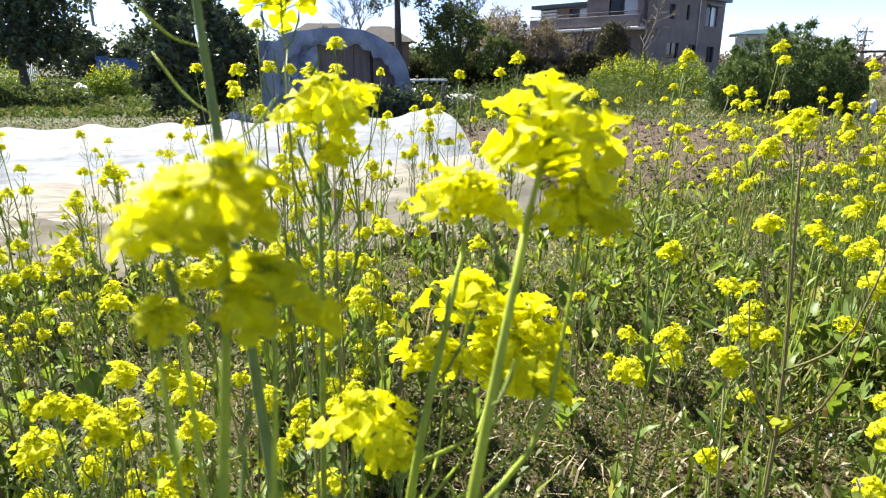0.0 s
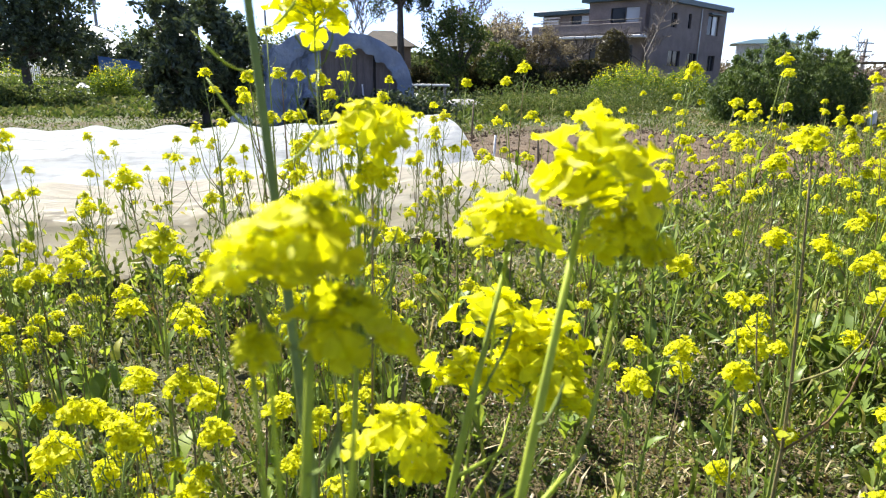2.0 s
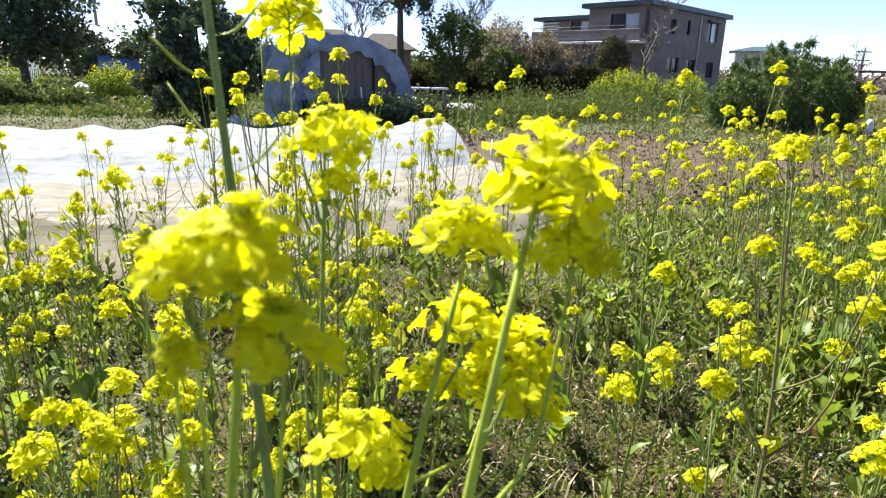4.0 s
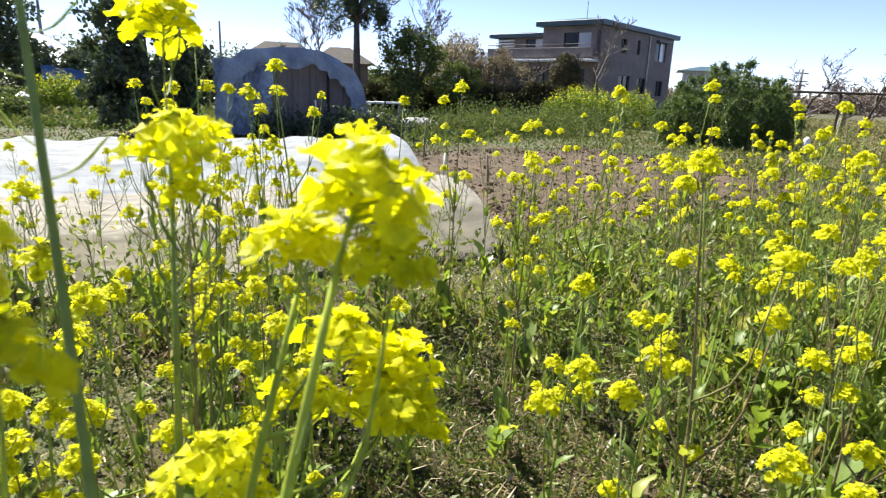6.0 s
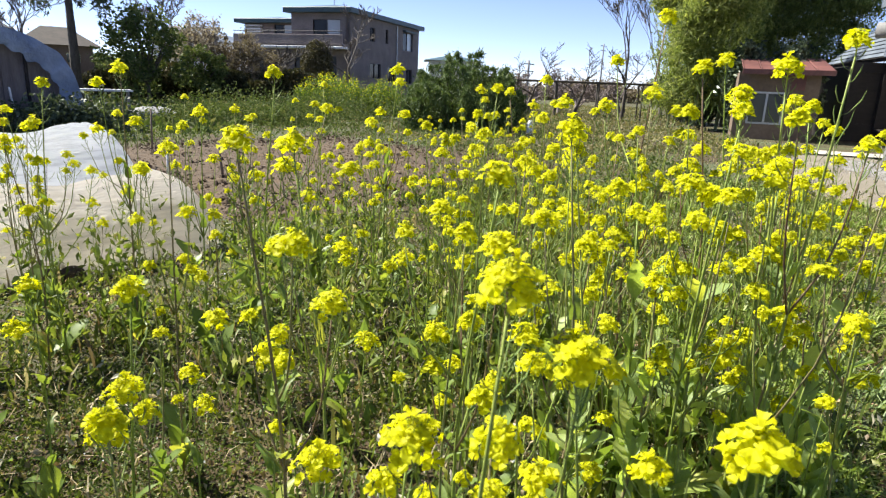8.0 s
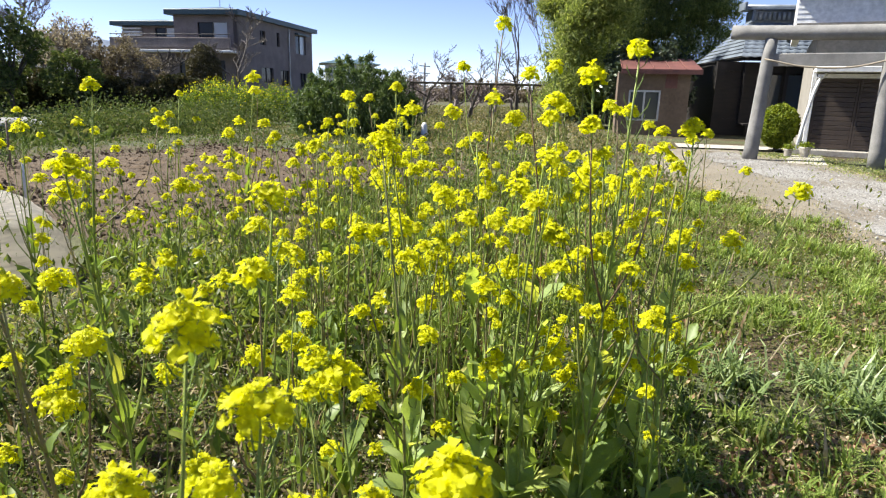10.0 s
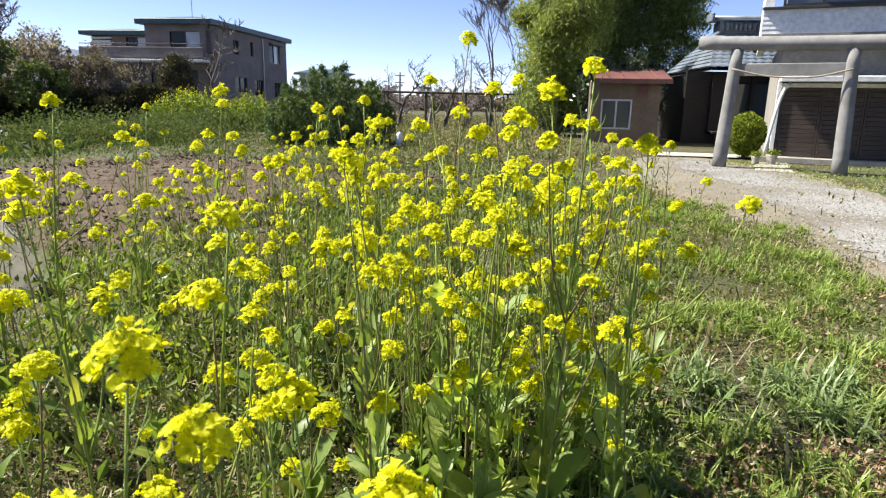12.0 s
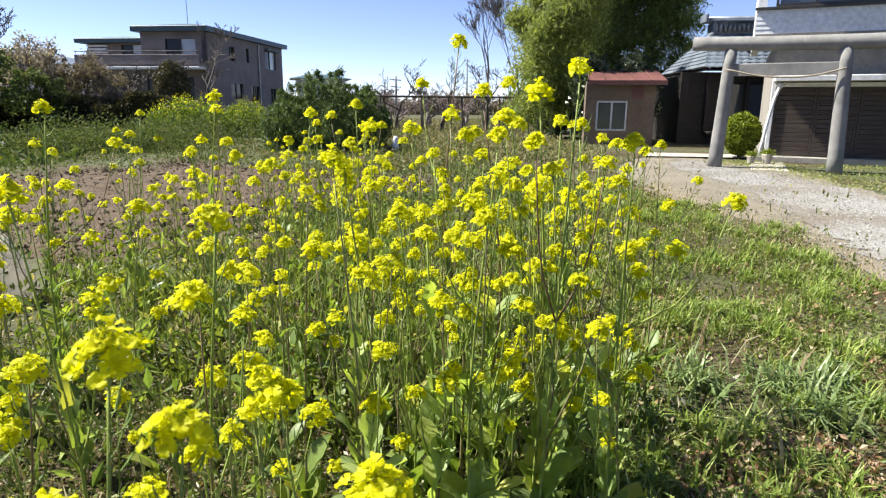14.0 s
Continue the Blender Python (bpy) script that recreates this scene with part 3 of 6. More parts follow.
NEAR_ROW = [(2.05, 1.85, 0.92), (2.06, 2.14, 0.98), (2.225, 2.09, 1.21), (2.45, 3.35, 1.32), (1.64, 4.09, 1.25), (1.92, 4.17, 1.32), (2.17, 5.0, 1.19), (3.22, 4.34, 1.37),
            (3.55, 3.4, 1.34), (3.77, 2.98, 1.56), (3.6, 2.6, 1.38), (3.78, 2.69, 1.41), (3.5, 2.23, 1.37), (3.41, 2.01, 1.42), (3.34, 2.2, 1.27), (3.85, 2.42, 1.28),
            (3.5, 1.92, 1.26), (2.66, 3.13, 1.02), (2.11, 3.06, 1.1), (2.615, 2.0, 1.17), (2.715, 2.48, 1.01), (2.42, 1.6, 1.13), (2.65, 1.96, 0.9), (2.54, 1.86, 0.86)]
MIDDLE_ROW = [(2.29, 1.845, 0.82), (1.73, 3.06, 0.72), (2.30, 2.33, 0.75), (2.355, 1.685, 0.93), (2.625, 1.765, 0.96), (2.8, 2.54, 0.57), (2.72, 2.34, 0.99), (3.62, 2.87, 0.98),
              (3.41, 2.38, 1.07), (3.33, 2.17, 1.18), (3.0, 2.35, 1.2), (2.35, 2.36, 1.18), (2.95, 2.3, 1.22), (3.12, 3.33, 1.11), (2.99, 2.56, 1.12), (3.19, 2.42, 1.06),
              (3.57, 2.92, 1.15), (3.56, 2.23, 1.18), (3.63, 2.02, 0.99), (3.58, 2.03, 0.58), (2.615, 1.467, 0.99), (3.4, 2.68, 0.87), (3.58, 2.24, 0.89), (2.3, 2.23, 0.79)]
LEFT_ROW = [(2.13, 2.63, 0.6), (0.9, 3.47, 1.44), (1.2, 3.42, 1.37), (0.93, 3.17, 1.28), (0.95, 3.46, 1.29), (1.11, 3.39, 1.27), (1.34, 3.42, 1.21), (1.52, 4.5, 1.06),
            (1.02, 3.08, 1.16), (1.19, 3.31, 1.1), (2.04, 3.0, 0.78), (1.45, 4.7, 1.03)]
EDGE_ROW = [(4.14, 2.58, 1.23), (4.3, 2.65, 1.2), (4.42, 2.6, 1.17), (4.2, 2.79, 1.27), (3.94, 2.58, 1.14), (4.57, 2.65, 1.19), (4.13, 2.55, 1.06), (4.51, 2.76, 1.08)]
for x, y, z in NEAR_ROW + MIDDLE_ROW + LEFT_ROW + EDGE_ROW:
    plant_with_head_at(x, y, z)


def scatter(count, x0, x1, y0, y1, heights, clear=0.6, keep=lambda x, y: True):
    for _ in range(count):
        x, y = planter.uniform(x0, x1), planter.uniform(y0, y1)
        if keep(x, y) and (x - 2.1) ** 2 + (y - 1.1) ** 2 > clear ** 2:
            plant_with_head_at(x, y, planter.choice(heights) * planter.uniform(0.92, 1.06))


def tunnel_side(x, y):
    return (y - 4.7) - 0.45 * (x + 1.29) < -0.32


scatter(84, -2.6, 1.5, 2.3, 5.0, [1.08, 1.0, 0.92, 0.85, 0.8, 0.72, 0.62, 0.55], keep=tunnel_side)
scatter(14, 0.2, 1.5, 1.7, 2.6, [0.85, 0.78, 0.7, 0.6])
scatter(11, 1.12, 1.66, 1.95, 2.9, [0.98, 0.9, 0.82, 0.74])
scatter(48, -0.6, 1.55, 1.9, 3.4, [0.8, 0.72, 0.64, 0.56, 0.5])
scatter(52, 1.7, 4.6, 3.2, 6.4, [1.2, 1.15, 1.05, 0.95, 0.85, 0.75], keep=lambda x, y: x < 2.6 + 0.42 * y and (x > 2.4 or y < 5))
scatter(13, 2.9, 4.5, 2.8, 4.8, [1.25, 1.18, 1.1, 1.0, 0.9])
scatter(13, 2.9, 4.0, 2.2, 3.6, [1.2, 1.1, 1.0, 0.9, 0.8, 0.7])
scatter(9, 4.2, 6.5, 5.5, 8.8, [1.2, 1.1, 1.0, 0.9], keep=lambda x, y: x < 1.0 + 0.75 * y)


scatter(6, 3.25, 3.9, 2.2, 3.0, [1.3, 1.25, 1.15, 1.08])


# leafy plants at the edge of the bed
for x, y, h, spin in [(3.66, 2.27, 1.05, 1), (3.5, 2.37, 1.0, 2), (3.8, 2.42, 0.95, 3), (3.28, 2.42, 0.95, 4), (3.52, 2.58, 0.9, 5), (3.9, 2.28, 0.8, 6), (3.12, 2.48, 0.95, 7), (3.38, 2.22, 0.62, 8), (3.7, 2.6, 0.7, 9), (3.04, 2.28, 0.6, 10), (3.74, 2.14, 0.6, 11), (3.56, 2.16, 0.7, 12), (3.2, 2.3, 0.8, 13)]:
    rape_plant((x, y, 0), proto(80 + spin, h, 3, 0.09), 90 + spin, 0.0065, 13, 5, False, "leafy rape plant with broad blue-green leaves", 0.125, leaves=BROAD)

# plants close beside the walk
rape_plant((1.622, 1.203, 0), [(0.003, 0.070, 1.227, 0.64), (0.019, 0.063, 1.199, 0.60), (-0.014, 0.069, 1.224, 0.50), (-0.013, 0.050, 1.207, 0.26)], 301, 0.0042, 3, 0, True, "near rape plant with a heavy drooping yellow flower head", bend=(0.0, 0.036, 1.09))
rape_plant((1.677, 1.298, 0), [(0.056, 0.074, 1.226, 0.98), (0.080, 0.074, 1.205, 0.6)], 302, 0.0052, 3, 0, True, "near rape plant with a broad yellow flower head", bend=(0.028, 0.034, 1.08))
rape_plant((1.665, 1.37, 0), [(0.036, 0.056, 1.190, 0.8), (0.035, 0.185, 1.07, 1.15), (0.06, 0.18, 1.015, 1.05), (0.085, 0.19, 1.04, 1.1), (0.02, 0.165, 1.03, 0.9), (0.06, 0.235, 1.0, 1.0), (0.095, 0.205, 0.99, 0.85)], 305, 0.0044, 3, 0, True, "near rape plant with a loose cluster of yellow flower heads", bend=(0.008, 0.03, 1.06))
tall_plant = rape_plant((1.58, 1.375, 0), [(-0.05, 0.10, 1.47, 1.1), (0.04, 0.095, 1.015, 0.85), (0.075, 0.095, 1.0, 0.5)], 303, 0.0058, 3, 0, True, "tall rape plant with a thick bare green stem", bend=(0.002, 0.03, 1.053), skin=M_POD)
rape_plant((1.62, 1.50, 0), [(-0.02, 0.005, 1.238, 0.8), (-0.092, 0.18, 1.325, 1.0), (-0.012, 0.01, 1.216, 0.45)], 304, 0.0046, 3, 0, True, "tall rape plant with two fresh yellow flower heads", skin=M_STEM)
for (x, y, z), (dx, dy, dz) in [((-0.041, 0.075, 1.262), (-0.05, 0.02, 0.045)), ((-0.043, 0.083, 1.30), (-0.042, -0.01, 0.03)), ((-0.045, 0.088, 1.325), (0.035, 0.01, 0.025)),
                                ((-0.04, 0.07, 1.245), (0.04, 0.02, 0.035)), ((-0.047, 0.095, 1.37), (-0.03, 0.02, 0.03)), ((-0.046, 0.092, 1.35), (0.03, -0.01, 0.03))]:
    u = (z - 1.053) / 0.417
    a, d = Vector((0.002 - 0.052 * u, 0.03 + 0.07 * u, z)), Vector((dx, dy, dz)) * 0.8
    piece("side_shoot", Soup().tube(bow([a, a + d * 0.5 - Vector((0, 0, 0.006)), a + d], 7), [0.0005, 0.0005, 0.0006, 0.0009, 0.001, 0.0008, 0.0003], 5).mesh("side_shoot", M_GREENSTEM, True), tall_plant)
for x, y, z in [(1.23, 1.76, 0.85), (1.35, 1.77, 0.85), (1.08, 1.83, 0.76), (1.95, 1.75, 0.62)]:
    plant_with_head_at(x, y, z)


# ---- low growth ----
def low_growth():
    rng = np.random.default_rng(5)

    def heights(x, y):
        return np.array([swell(a, b) for a, b in zip(x, y)])

    # creeping weeds between the plants, thinning out with distance
    n = 240000
    y = 1.0 + 7.5 * rng.random(n) ** 1.5
    y = np.where(rng.random(n) < 0.06, 1.0 - 2.2 * rng.random(n) ** 1.6, y)
    y = np.where(y < 1.5, y + rng.normal(size=n) * 0.25, y)
    x = 2.0 + rng.normal(size=n) * (1.2 + 0.33 * np.abs(y))
    lump = np.array([noise.noise(Vector((a * 1.7, b * 1.7, 9))) for a, b in zip(x, y)])
    ok = (lump > rng.uniform(-0.75, -0.05, n)) & ~((y > 7.2) & (x > 2)) & ~((y - 4.42) > 0.45 * (x + 1.29)) | ((x > 2.4) & (y < 7.2) & (lump > rng.uniform(-0.7, 0.0, n)))
    x, y, lump = x[ok], y[ok], lump[ok]
    z = heights(x, y) + rng.random(len(x)) ** 2 * (0.05 + 0.07 * np.clip(lump + 0.2, 0, 1))
    v, f = leaf_cloud(rng, np.stack([x, y, z + 0.004], 1), 0.007 + 0.014 * rng.random(len(x)) ** 2.5, 1.5, 0.8)
    tagged(new("weeds", mesh_of("weeds", v, f, M_WEED)), "low creeping green weeds between the rape plants", "weeds", kind="stuff")
    pick = rng.random(len(x)) < 0.022
    v, f = leaf_cloud(rng, np.stack([x[pick], y[pick], z[pick] + 0.02], 1), 0.010, 1.0, 2.0)
    tagged(new("tiny_flowers", mesh_of("tiny_flowers", v, f, M_TINY)), "tiny white flowers among the weeds", "flowers", kind="stuff")

    # a low dense mat of small leaves over much of the bare soil
    n = 120000
    x, y = 1.0 + 3.4 * rng.random(n), 1.5 + 2.6 * rng.random(n) ** 1.2
    lump = np.array([noise.noise(Vector((a * 2.3, b * 2.3, 33))) for a, b in zip(x, y)])
    ok = (lump > rng.uniform(-0.5, 0.15, n)) & ((x < 3.9) | (y > 2.6))
    x, y, lump = x[ok], y[ok], lump[ok]
    v, f = leaf_cloud(rng, np.stack([x, y, heights(x, y) + 0.006 + 0.035 * rng.random(len(x)) * np.clip(lump + 0.6, 0.2, 1)], 1), 0.0085, 1.35, 1.2)
    tagged(new("chickweed", mesh_of("chickweed", v, f, M_CHICKWEED)), "dense dark green mat of small weeds on the soil", "weeds", kind="stuff")

    def blades(name, x, y, length, lean, mat, label, width=0.0035):
        n = len(x)
        z = heights(x, y)
        a = rng.random(n) * 6.283
        l = length * rng.uniform(0.5, 1.3, n)
        t = lean * rng.uniform(0.2, 1.2, n)
        out = np.stack([np.cos(a), np.sin(a), np.zeros(n)], 1)
        side = np.stack([-np.sin(a), np.cos(a), np.zeros(n)], 1) * width * rng.uniform(0.7, 1.5, n)[:, None]
        p0 = np.stack([x, y, z - 0.005], 1)
        upv = np.array([0, 0, 1.0])
        p1 = p0 + out * (l * np.sin(t) * 0.35)[:, None] + upv * (l * 0.6 * np.cos(t * 0.5))[:, None]
        p2 = p1 + out * (l * np.sin(t) * 0.6)[:, None] + upv * (l * 0.4 * np.cos(t * 1.3))[:, None]
        v = np.stack([p0 - side, p0 + side, p1 + side * 0.8, p1 - side * 0.8, p2], 1).reshape(-1, 3)
        k = np.arange(n)[:, None] * 5
        f = (k + np.array([[0, 1, 2, 3]])).tolist() + (k + np.array([[3, 2, 4]])).tolist()
        tagged(new(name, mesh_of(name, v.tolist(), f, mat)), label, "grass", kind="stuff")

    # upright green growth under the heads
    n = 7000
    y = 1.9 + 5.2 * rng.random(n) ** 1.4
    x = 2.0 + rng.normal(size=n) * (0.8 + 0.42 * y)
    ok = ~((y - 4.46) > 0.45 * (x + 1.29)) | ((x > 2.4) & (y < 7))
    ok &= np.array([noise.noise(Vector((a * 1.1, b * 1.1, 3))) for a, b in zip(x, y)]) > -0.1
    ok &= (x < 0.9) | (y > 4.2) | ((x > 2.8) & (y > 2.8)) | (rng.random(n) < 0.28)
    blades("undergrowth", x[ok], y[ok], 0.2, 0.7, M_WEED, "slender upright green shoots under the rape plants", 0.007)
    m = 17000
    pick = rng.integers(0, ok.sum(), m)
    c = np.stack([x[ok][pick], y[ok][pick], np.zeros(m)], 1) + rng.normal(size=(m, 3)) * np.array([0.06, 0.06, 0])
    c[:, 2] = rng.random(m) ** 1.8 * np.interp(c[:, 1], [2.2, 4.0], [0.22, 0.5]) + 0.02
    c = c[rng.random(m) < np.clip((c[:, 1] - 1.9 + 0.5 * (c[:, 0] < 1.9)) / 1.6, 0.12, 1)]
    v, f = leaf_cloud(rng, c, np.interp(c[:, 1], [2.4, 3.6], [0.009, 0.020]), 2.6, 1.2)
    tagged(new("leafy_undergrowth", mesh_of("leafy_undergrowth", v, f, M_SHOOT)), "small green leaves filling the space under the flowers", "leaves", kind="stuff")
    # leaves along the stalks of the thick part of the bed
    m = 2600
    x, y = 2.3 + 2.1 * rng.random(m), 2.15 + 2.6 * rng.random(m) ** 1.1
    lump = np.array([noise.noise(Vector((a * 2.6, b * 2.6, 51))) for a, b in zip(x, y)])
    ok2 = (lump > rng.uniform(-0.4, 0.35, m)) & (x < 3.3 + 0.35 * y) & (y > 2.65)
    v, f = leaf_cloud(rng, np.stack([x[ok2], y[ok2], 0.06 + 0.62 * rng.random(ok2.sum()) ** 1.5], 1), 0.012 + 0.014 * rng.random(ok2.sum()), 3.2, 1.6)
    tagged(new("stalk_leaves", mesh_of("stalk_leaves", v, f, M_STALKLEAF)), "narrow green leaves crowding the rape stalks", "leaves", kind="stuff")
    # grass between the plants and the path
    n = 70000
    y = -1.2 + 9.5 * rng.random(n)
    y = np.where(y < 0, y + rng.normal(size=n) * 0.5, y)
    x = 3.3 + 7.0 * rng.random(n) ** 1.25
    edge = np.interp(y, [-2, 2.2, 3.5, 4.5, 5.9, 6.9, 9], [7.0, 7.5, 8.35, 9.2, 9.95, 10.5, 12])
    ok = (x < edge + rng.normal(size=n) * 0.3) & (x > 3.5 + 0.25 * np.maximum(y - 2, 0) + rng.normal(size=n) * 0.15)
    lump = np.array([noise.noise(Vector((a * 1.3, b * 1.3, 7))) for a, b in zip(x, y)])
    ok &= lump > rng.uniform(-0.35, 0.2, n)
    blades("grass", x[ok], y[ok], 0.075, 1.1, M_GRASS, "short uneven green verge grass with dry blades", 0.0035)
    cx, cy = np.repeat([5.27, 5.12, 5.45, 4.95], 170), np.repeat([2.38, 2.12, 2.25, 2.62], 170)
    spread = np.abs(rng.normal(size=len(cx))) * 0.1
    turn = rng.random(len(cx)) * 6.283
    blades("grass_clump", cx + spread * np.cos(turn), cy + spread * np.sin(turn), 0.18, 1.5, M_BLUETUFT, "blue-green clump of broader grass in the verge", 0.005)
    n2 = 9000
    y2 = 2.0 + 6.0 * rng.random(n2)
    x2 = np.interp(y2, [-2, 2.2, 3.5, 4.5, 5.9, 6.9, 9], [7.0, 7.5, 8.35, 9.2, 9.95, 10.5, 12]) + rng.normal(size=n2) * 0.4
    blades("dry_edge_grass", x2, y2, 0.05, 1.6, M_STRAW, "short dry straw grass at the path edge", 0.003)
    tufts = rng.integers(0, ok.sum(), 800)
    tx, ty = x[ok][tufts], y[ok][tufts]
    k = rng.integers(0, 800, 44000)
    r = np.abs(rng.normal(size=44000)) * 0.05
    a = rng.random(44000) * 6.283
    blades("grass_tufts", tx[k] + r * np.cos(a), ty[k] + r * np.sin(a), 0.14, 1.3, M_TUFT, "longer tufts of verge grass", 0.0042)
    sel = rng.integers(0, ok.sum(), 110000)
    c = np.stack([x[ok][sel], y[ok][sel], rng.random(110000) ** 2 * 0.05 + 0.008], 1) + rng.normal(size=(110000, 3)) * np.array([0.12, 0.12, 0])
    v, f = leaf_cloud(rng, c, 0.007 + 0.018 * rng.random(110000) ** 2.5, 1.6, 0.8)
    tagged(new("verge_weeds", mesh_of("verge_weeds", v, f, M_WEED)), "small green and brown weeds in the verge", "weeds", kind="stuff")
    # dry stalks lying about
    n = 2600
    y = 1.4 + 5 * rng.random(n)
    x = 2.3 + rng.normal(size=n) * 1.7
    ok = ~((y - 4.3) > 0.45 * (x + 1.29)) | (x > 2.5)
    blades("dry_stalks", x[ok], y[ok], 0.13, 1.5, M_STRAW, "dry straw-coloured stalks on the field soil", 0.003)

    # pale dry leaves curled on the soil
    n = 900
    y = 1.5 + 4.5 * rng.random(n) ** 1.3
    x = 2.2 + rng.normal(size=n) * (0.5 + 0.3 * y)
    ok = ~((y - 4.3) > 0.45 * (x + 1.29)) | (x > 2.6)
    v, f = leaf_cloud(rng, np.stack([x[ok], y[ok], heights(x[ok], y[ok]) + 0.03 + 0.05 * rng.random(ok.sum())], 1), 0.016, 2.6, 0.3)
    tagged(new("dry_leaves", mesh_of("dry_leaves", v, f, M_PALEDRY)), "pale curled dry leaves lying between the plants", "leaves", kind="stuff")

    # brown dead leaves in patches of the verge
    n = 9000
    x, y = 3.7 + 4.5 * rng.random(n), 0.2 + 4.0 * rng.random(n)
    lump = np.array([noise.noise(Vector((a * 1.6, b * 1.6, 21))) for a, b in zip(x, y)])
    ok = lump > rng.uniform(-0.05, 0.5, n)
    v, f = leaf_cloud(rng, np.stack([x[ok], y[ok], 0.02 + 0.03 * rng.random(ok.sum())], 1), 0.02, 1.5, 0.6)
    n = 1500
    q, a = 0.45 * np.sqrt(rng.random(n)), rng.random(n) * 6.283
    v2, f2 = leaf_cloud(rng, np.stack([4.45 + 1.2 * q * np.cos(a), 1.88 + 0.8 * q * np.sin(a), 0.02 + 0.04 * rng.random(n)], 1), 0.018, 1.6, 0.7)
    v, f = v + v2, f + [[i + len(v) for i in q2] for q2 in f2]
    tagged(new("dead_leaves", mesh_of("dead_leaves", v, f, M_LITTER)), "brown dead leaves in the verge grass", "leaves", kind="stuff")
    # coarse low growth over the further field
    n = 100000
    y = 7.5 + 24 * rng.random(n) ** 1.4
    x = 4.0 + rng.normal(size=n) * (2.5 + 0.45 * y)
    u, w = (x - 2.6) * 0.883 + (y - 6.6) * 0.469, -(x - 2.6) * 0.469 + (y - 6.6) * 0.883
    lump = np.array([noise.noise(Vector((a * 0.45, b * 0.45, 2))) for a, b in zip(x, y)])
    ok = (lump > rng.uniform(-0.6, 0.25, n)) & ~((u > 0.1) & (u < 7.1) & (w > 0.1) & (w < 7.0)) & ~((w > -2.2) & (w < 2.6) & (u < 0.4) & (u > -12)) & (x < 6.0 + 0.48 * y)
    z = rng.random(len(x)) ** 2 * 0.16 + 0.01
    v, f = leaf_cloud(rng, np.stack([x[ok], y[ok], z[ok]], 1), 0.032, 2.4, 0.9)
    tagged(new("field_growth", mesh_of("field_growth", v, f, M_FIELD)), "uneven low grass and weeds over the further field", "grass", kind="stuff")
    n = 30000
    t = rng.random(n)
    x, y = 7.0 + 13.0 * rng.random(n), 3.0 + 20.0 * rng.random(n)
    edge = np.interp(y, [2.2, 3.5, 4.5, 5.9, 6.9, 9.6, 11.6, 14, 30], [7.5, 8.35, 9.2, 9.95, 10.5, 12.6, 15.6, 18.0, 26])
    lump = np.array([noise.noise(Vector((a * 0.5, b * 0.5, 5))) for a, b in zip(x, y)])
    ok = (x < edge + rng.normal(size=n) * 0.25) & (y > 6.5) & (lump > rng.uniform(-0.6, 0.4, n))
    v, f = leaf_cloud(rng, np.stack([x[ok], y[ok], 0.01 + 0.06 * rng.random(ok.sum())], 1), 0.03, 2.6, 1.0)
    m = 40000
    xb, yb = -50.0 + 62.0 * rng.random(m), 17.0 + 48.0 * rng.random(m) ** 1.5
    lump = np.array([noise.noise(Vector((a * 0.3, b * 0.3, 25))) for a, b in zip(xb, yb)])
    ok2 = (xb < 0.4 * yb - 4) & (lump > rng.uniform(-0.8, 0.2, m))
    v3, f3 = leaf_cloud(rng, np.stack([xb[ok2], yb[ok2], 0.02 + (0.12 + 0.3 * np.clip(lump[ok2], 0, 1)) * rng.random(ok2.sum()) ** 1.5], 1), 0.12, 2.2, 0.9)
    tagged(new("meadow", mesh_of("meadow", v3, f3, M_FIELD)), "uneven green meadow beyond the crop tunnels", "grass", kind="stuff")
    m = 90000
    xb, yb = 7.0 + 34.0 * rng.random(m), 12.0 + 38.0 * rng.random(m) ** 1.2
    lump = np.array([noise.noise(Vector((a * 0.35, b * 0.35, 15))) for a, b in zip(xb, yb)])
    ok2 = (xb < yb * 0.75 + 6.0) & (xb > 0.35 * yb + 3) & (lump > rng.uniform(-0.7, 0.25, m))
    v3, f3 = leaf_cloud(rng, np.stack([xb[ok2], yb[ok2], 0.02 + (0.14 + 0.25 * np.clip(lump[ok2], 0, 1)) * rng.random(ok2.sum()) ** 1.5], 1), 0.045, 2.6, 0.9)
    tagged(new("orchard_grass", mesh_of("orchard_grass", v3, f3, M_DRYFIELD)), "uneven green and straw grass under the orchard", "grass", kind="stuff")
    n = 34000
    xa, ya = 14.0 + 8.0 * rng.random(n), 3.0 + 9.0 * rng.random(n)
    far = np.interp(ya, [2, 4.7, 6.1, 7.9, 9.9, 11.9], [11.8, 13.3, 14.6, 16.2, 17.0, 17.6])
    house = 0.859 * (xa - 18.2) + 0.511 * (ya - 10.02)
    lump = np.array([noise.noise(Vector((a * 0.8, b * 0.8, 5))) for a, b in zip(xa, ya)])
    ok = (xa > far - 0.5 + rng.normal(size=n) * 0.25) & (house < -0.5) & (lump > rng.uniform(-0.4, 0.3, n))
    v2, f2 = leaf_cloud(rng, np.stack([xa[ok], ya[ok], 0.01 + 0.03 * rng.random(ok.sum())], 1), 0.017, 3.0, 1.0)
    tagged(new("yard_lawn", mesh_of("yard_lawn", v2, f2, M_GRASS)), "thin worn grass round the shrine gate", "grass", kind="stuff")
    tagged(new("yard_grass", mesh_of("yard_grass", v, f, M_DRYFIELD)), "thin dry grass of the yard by the path", "grass", kind="stuff")


low_growth()


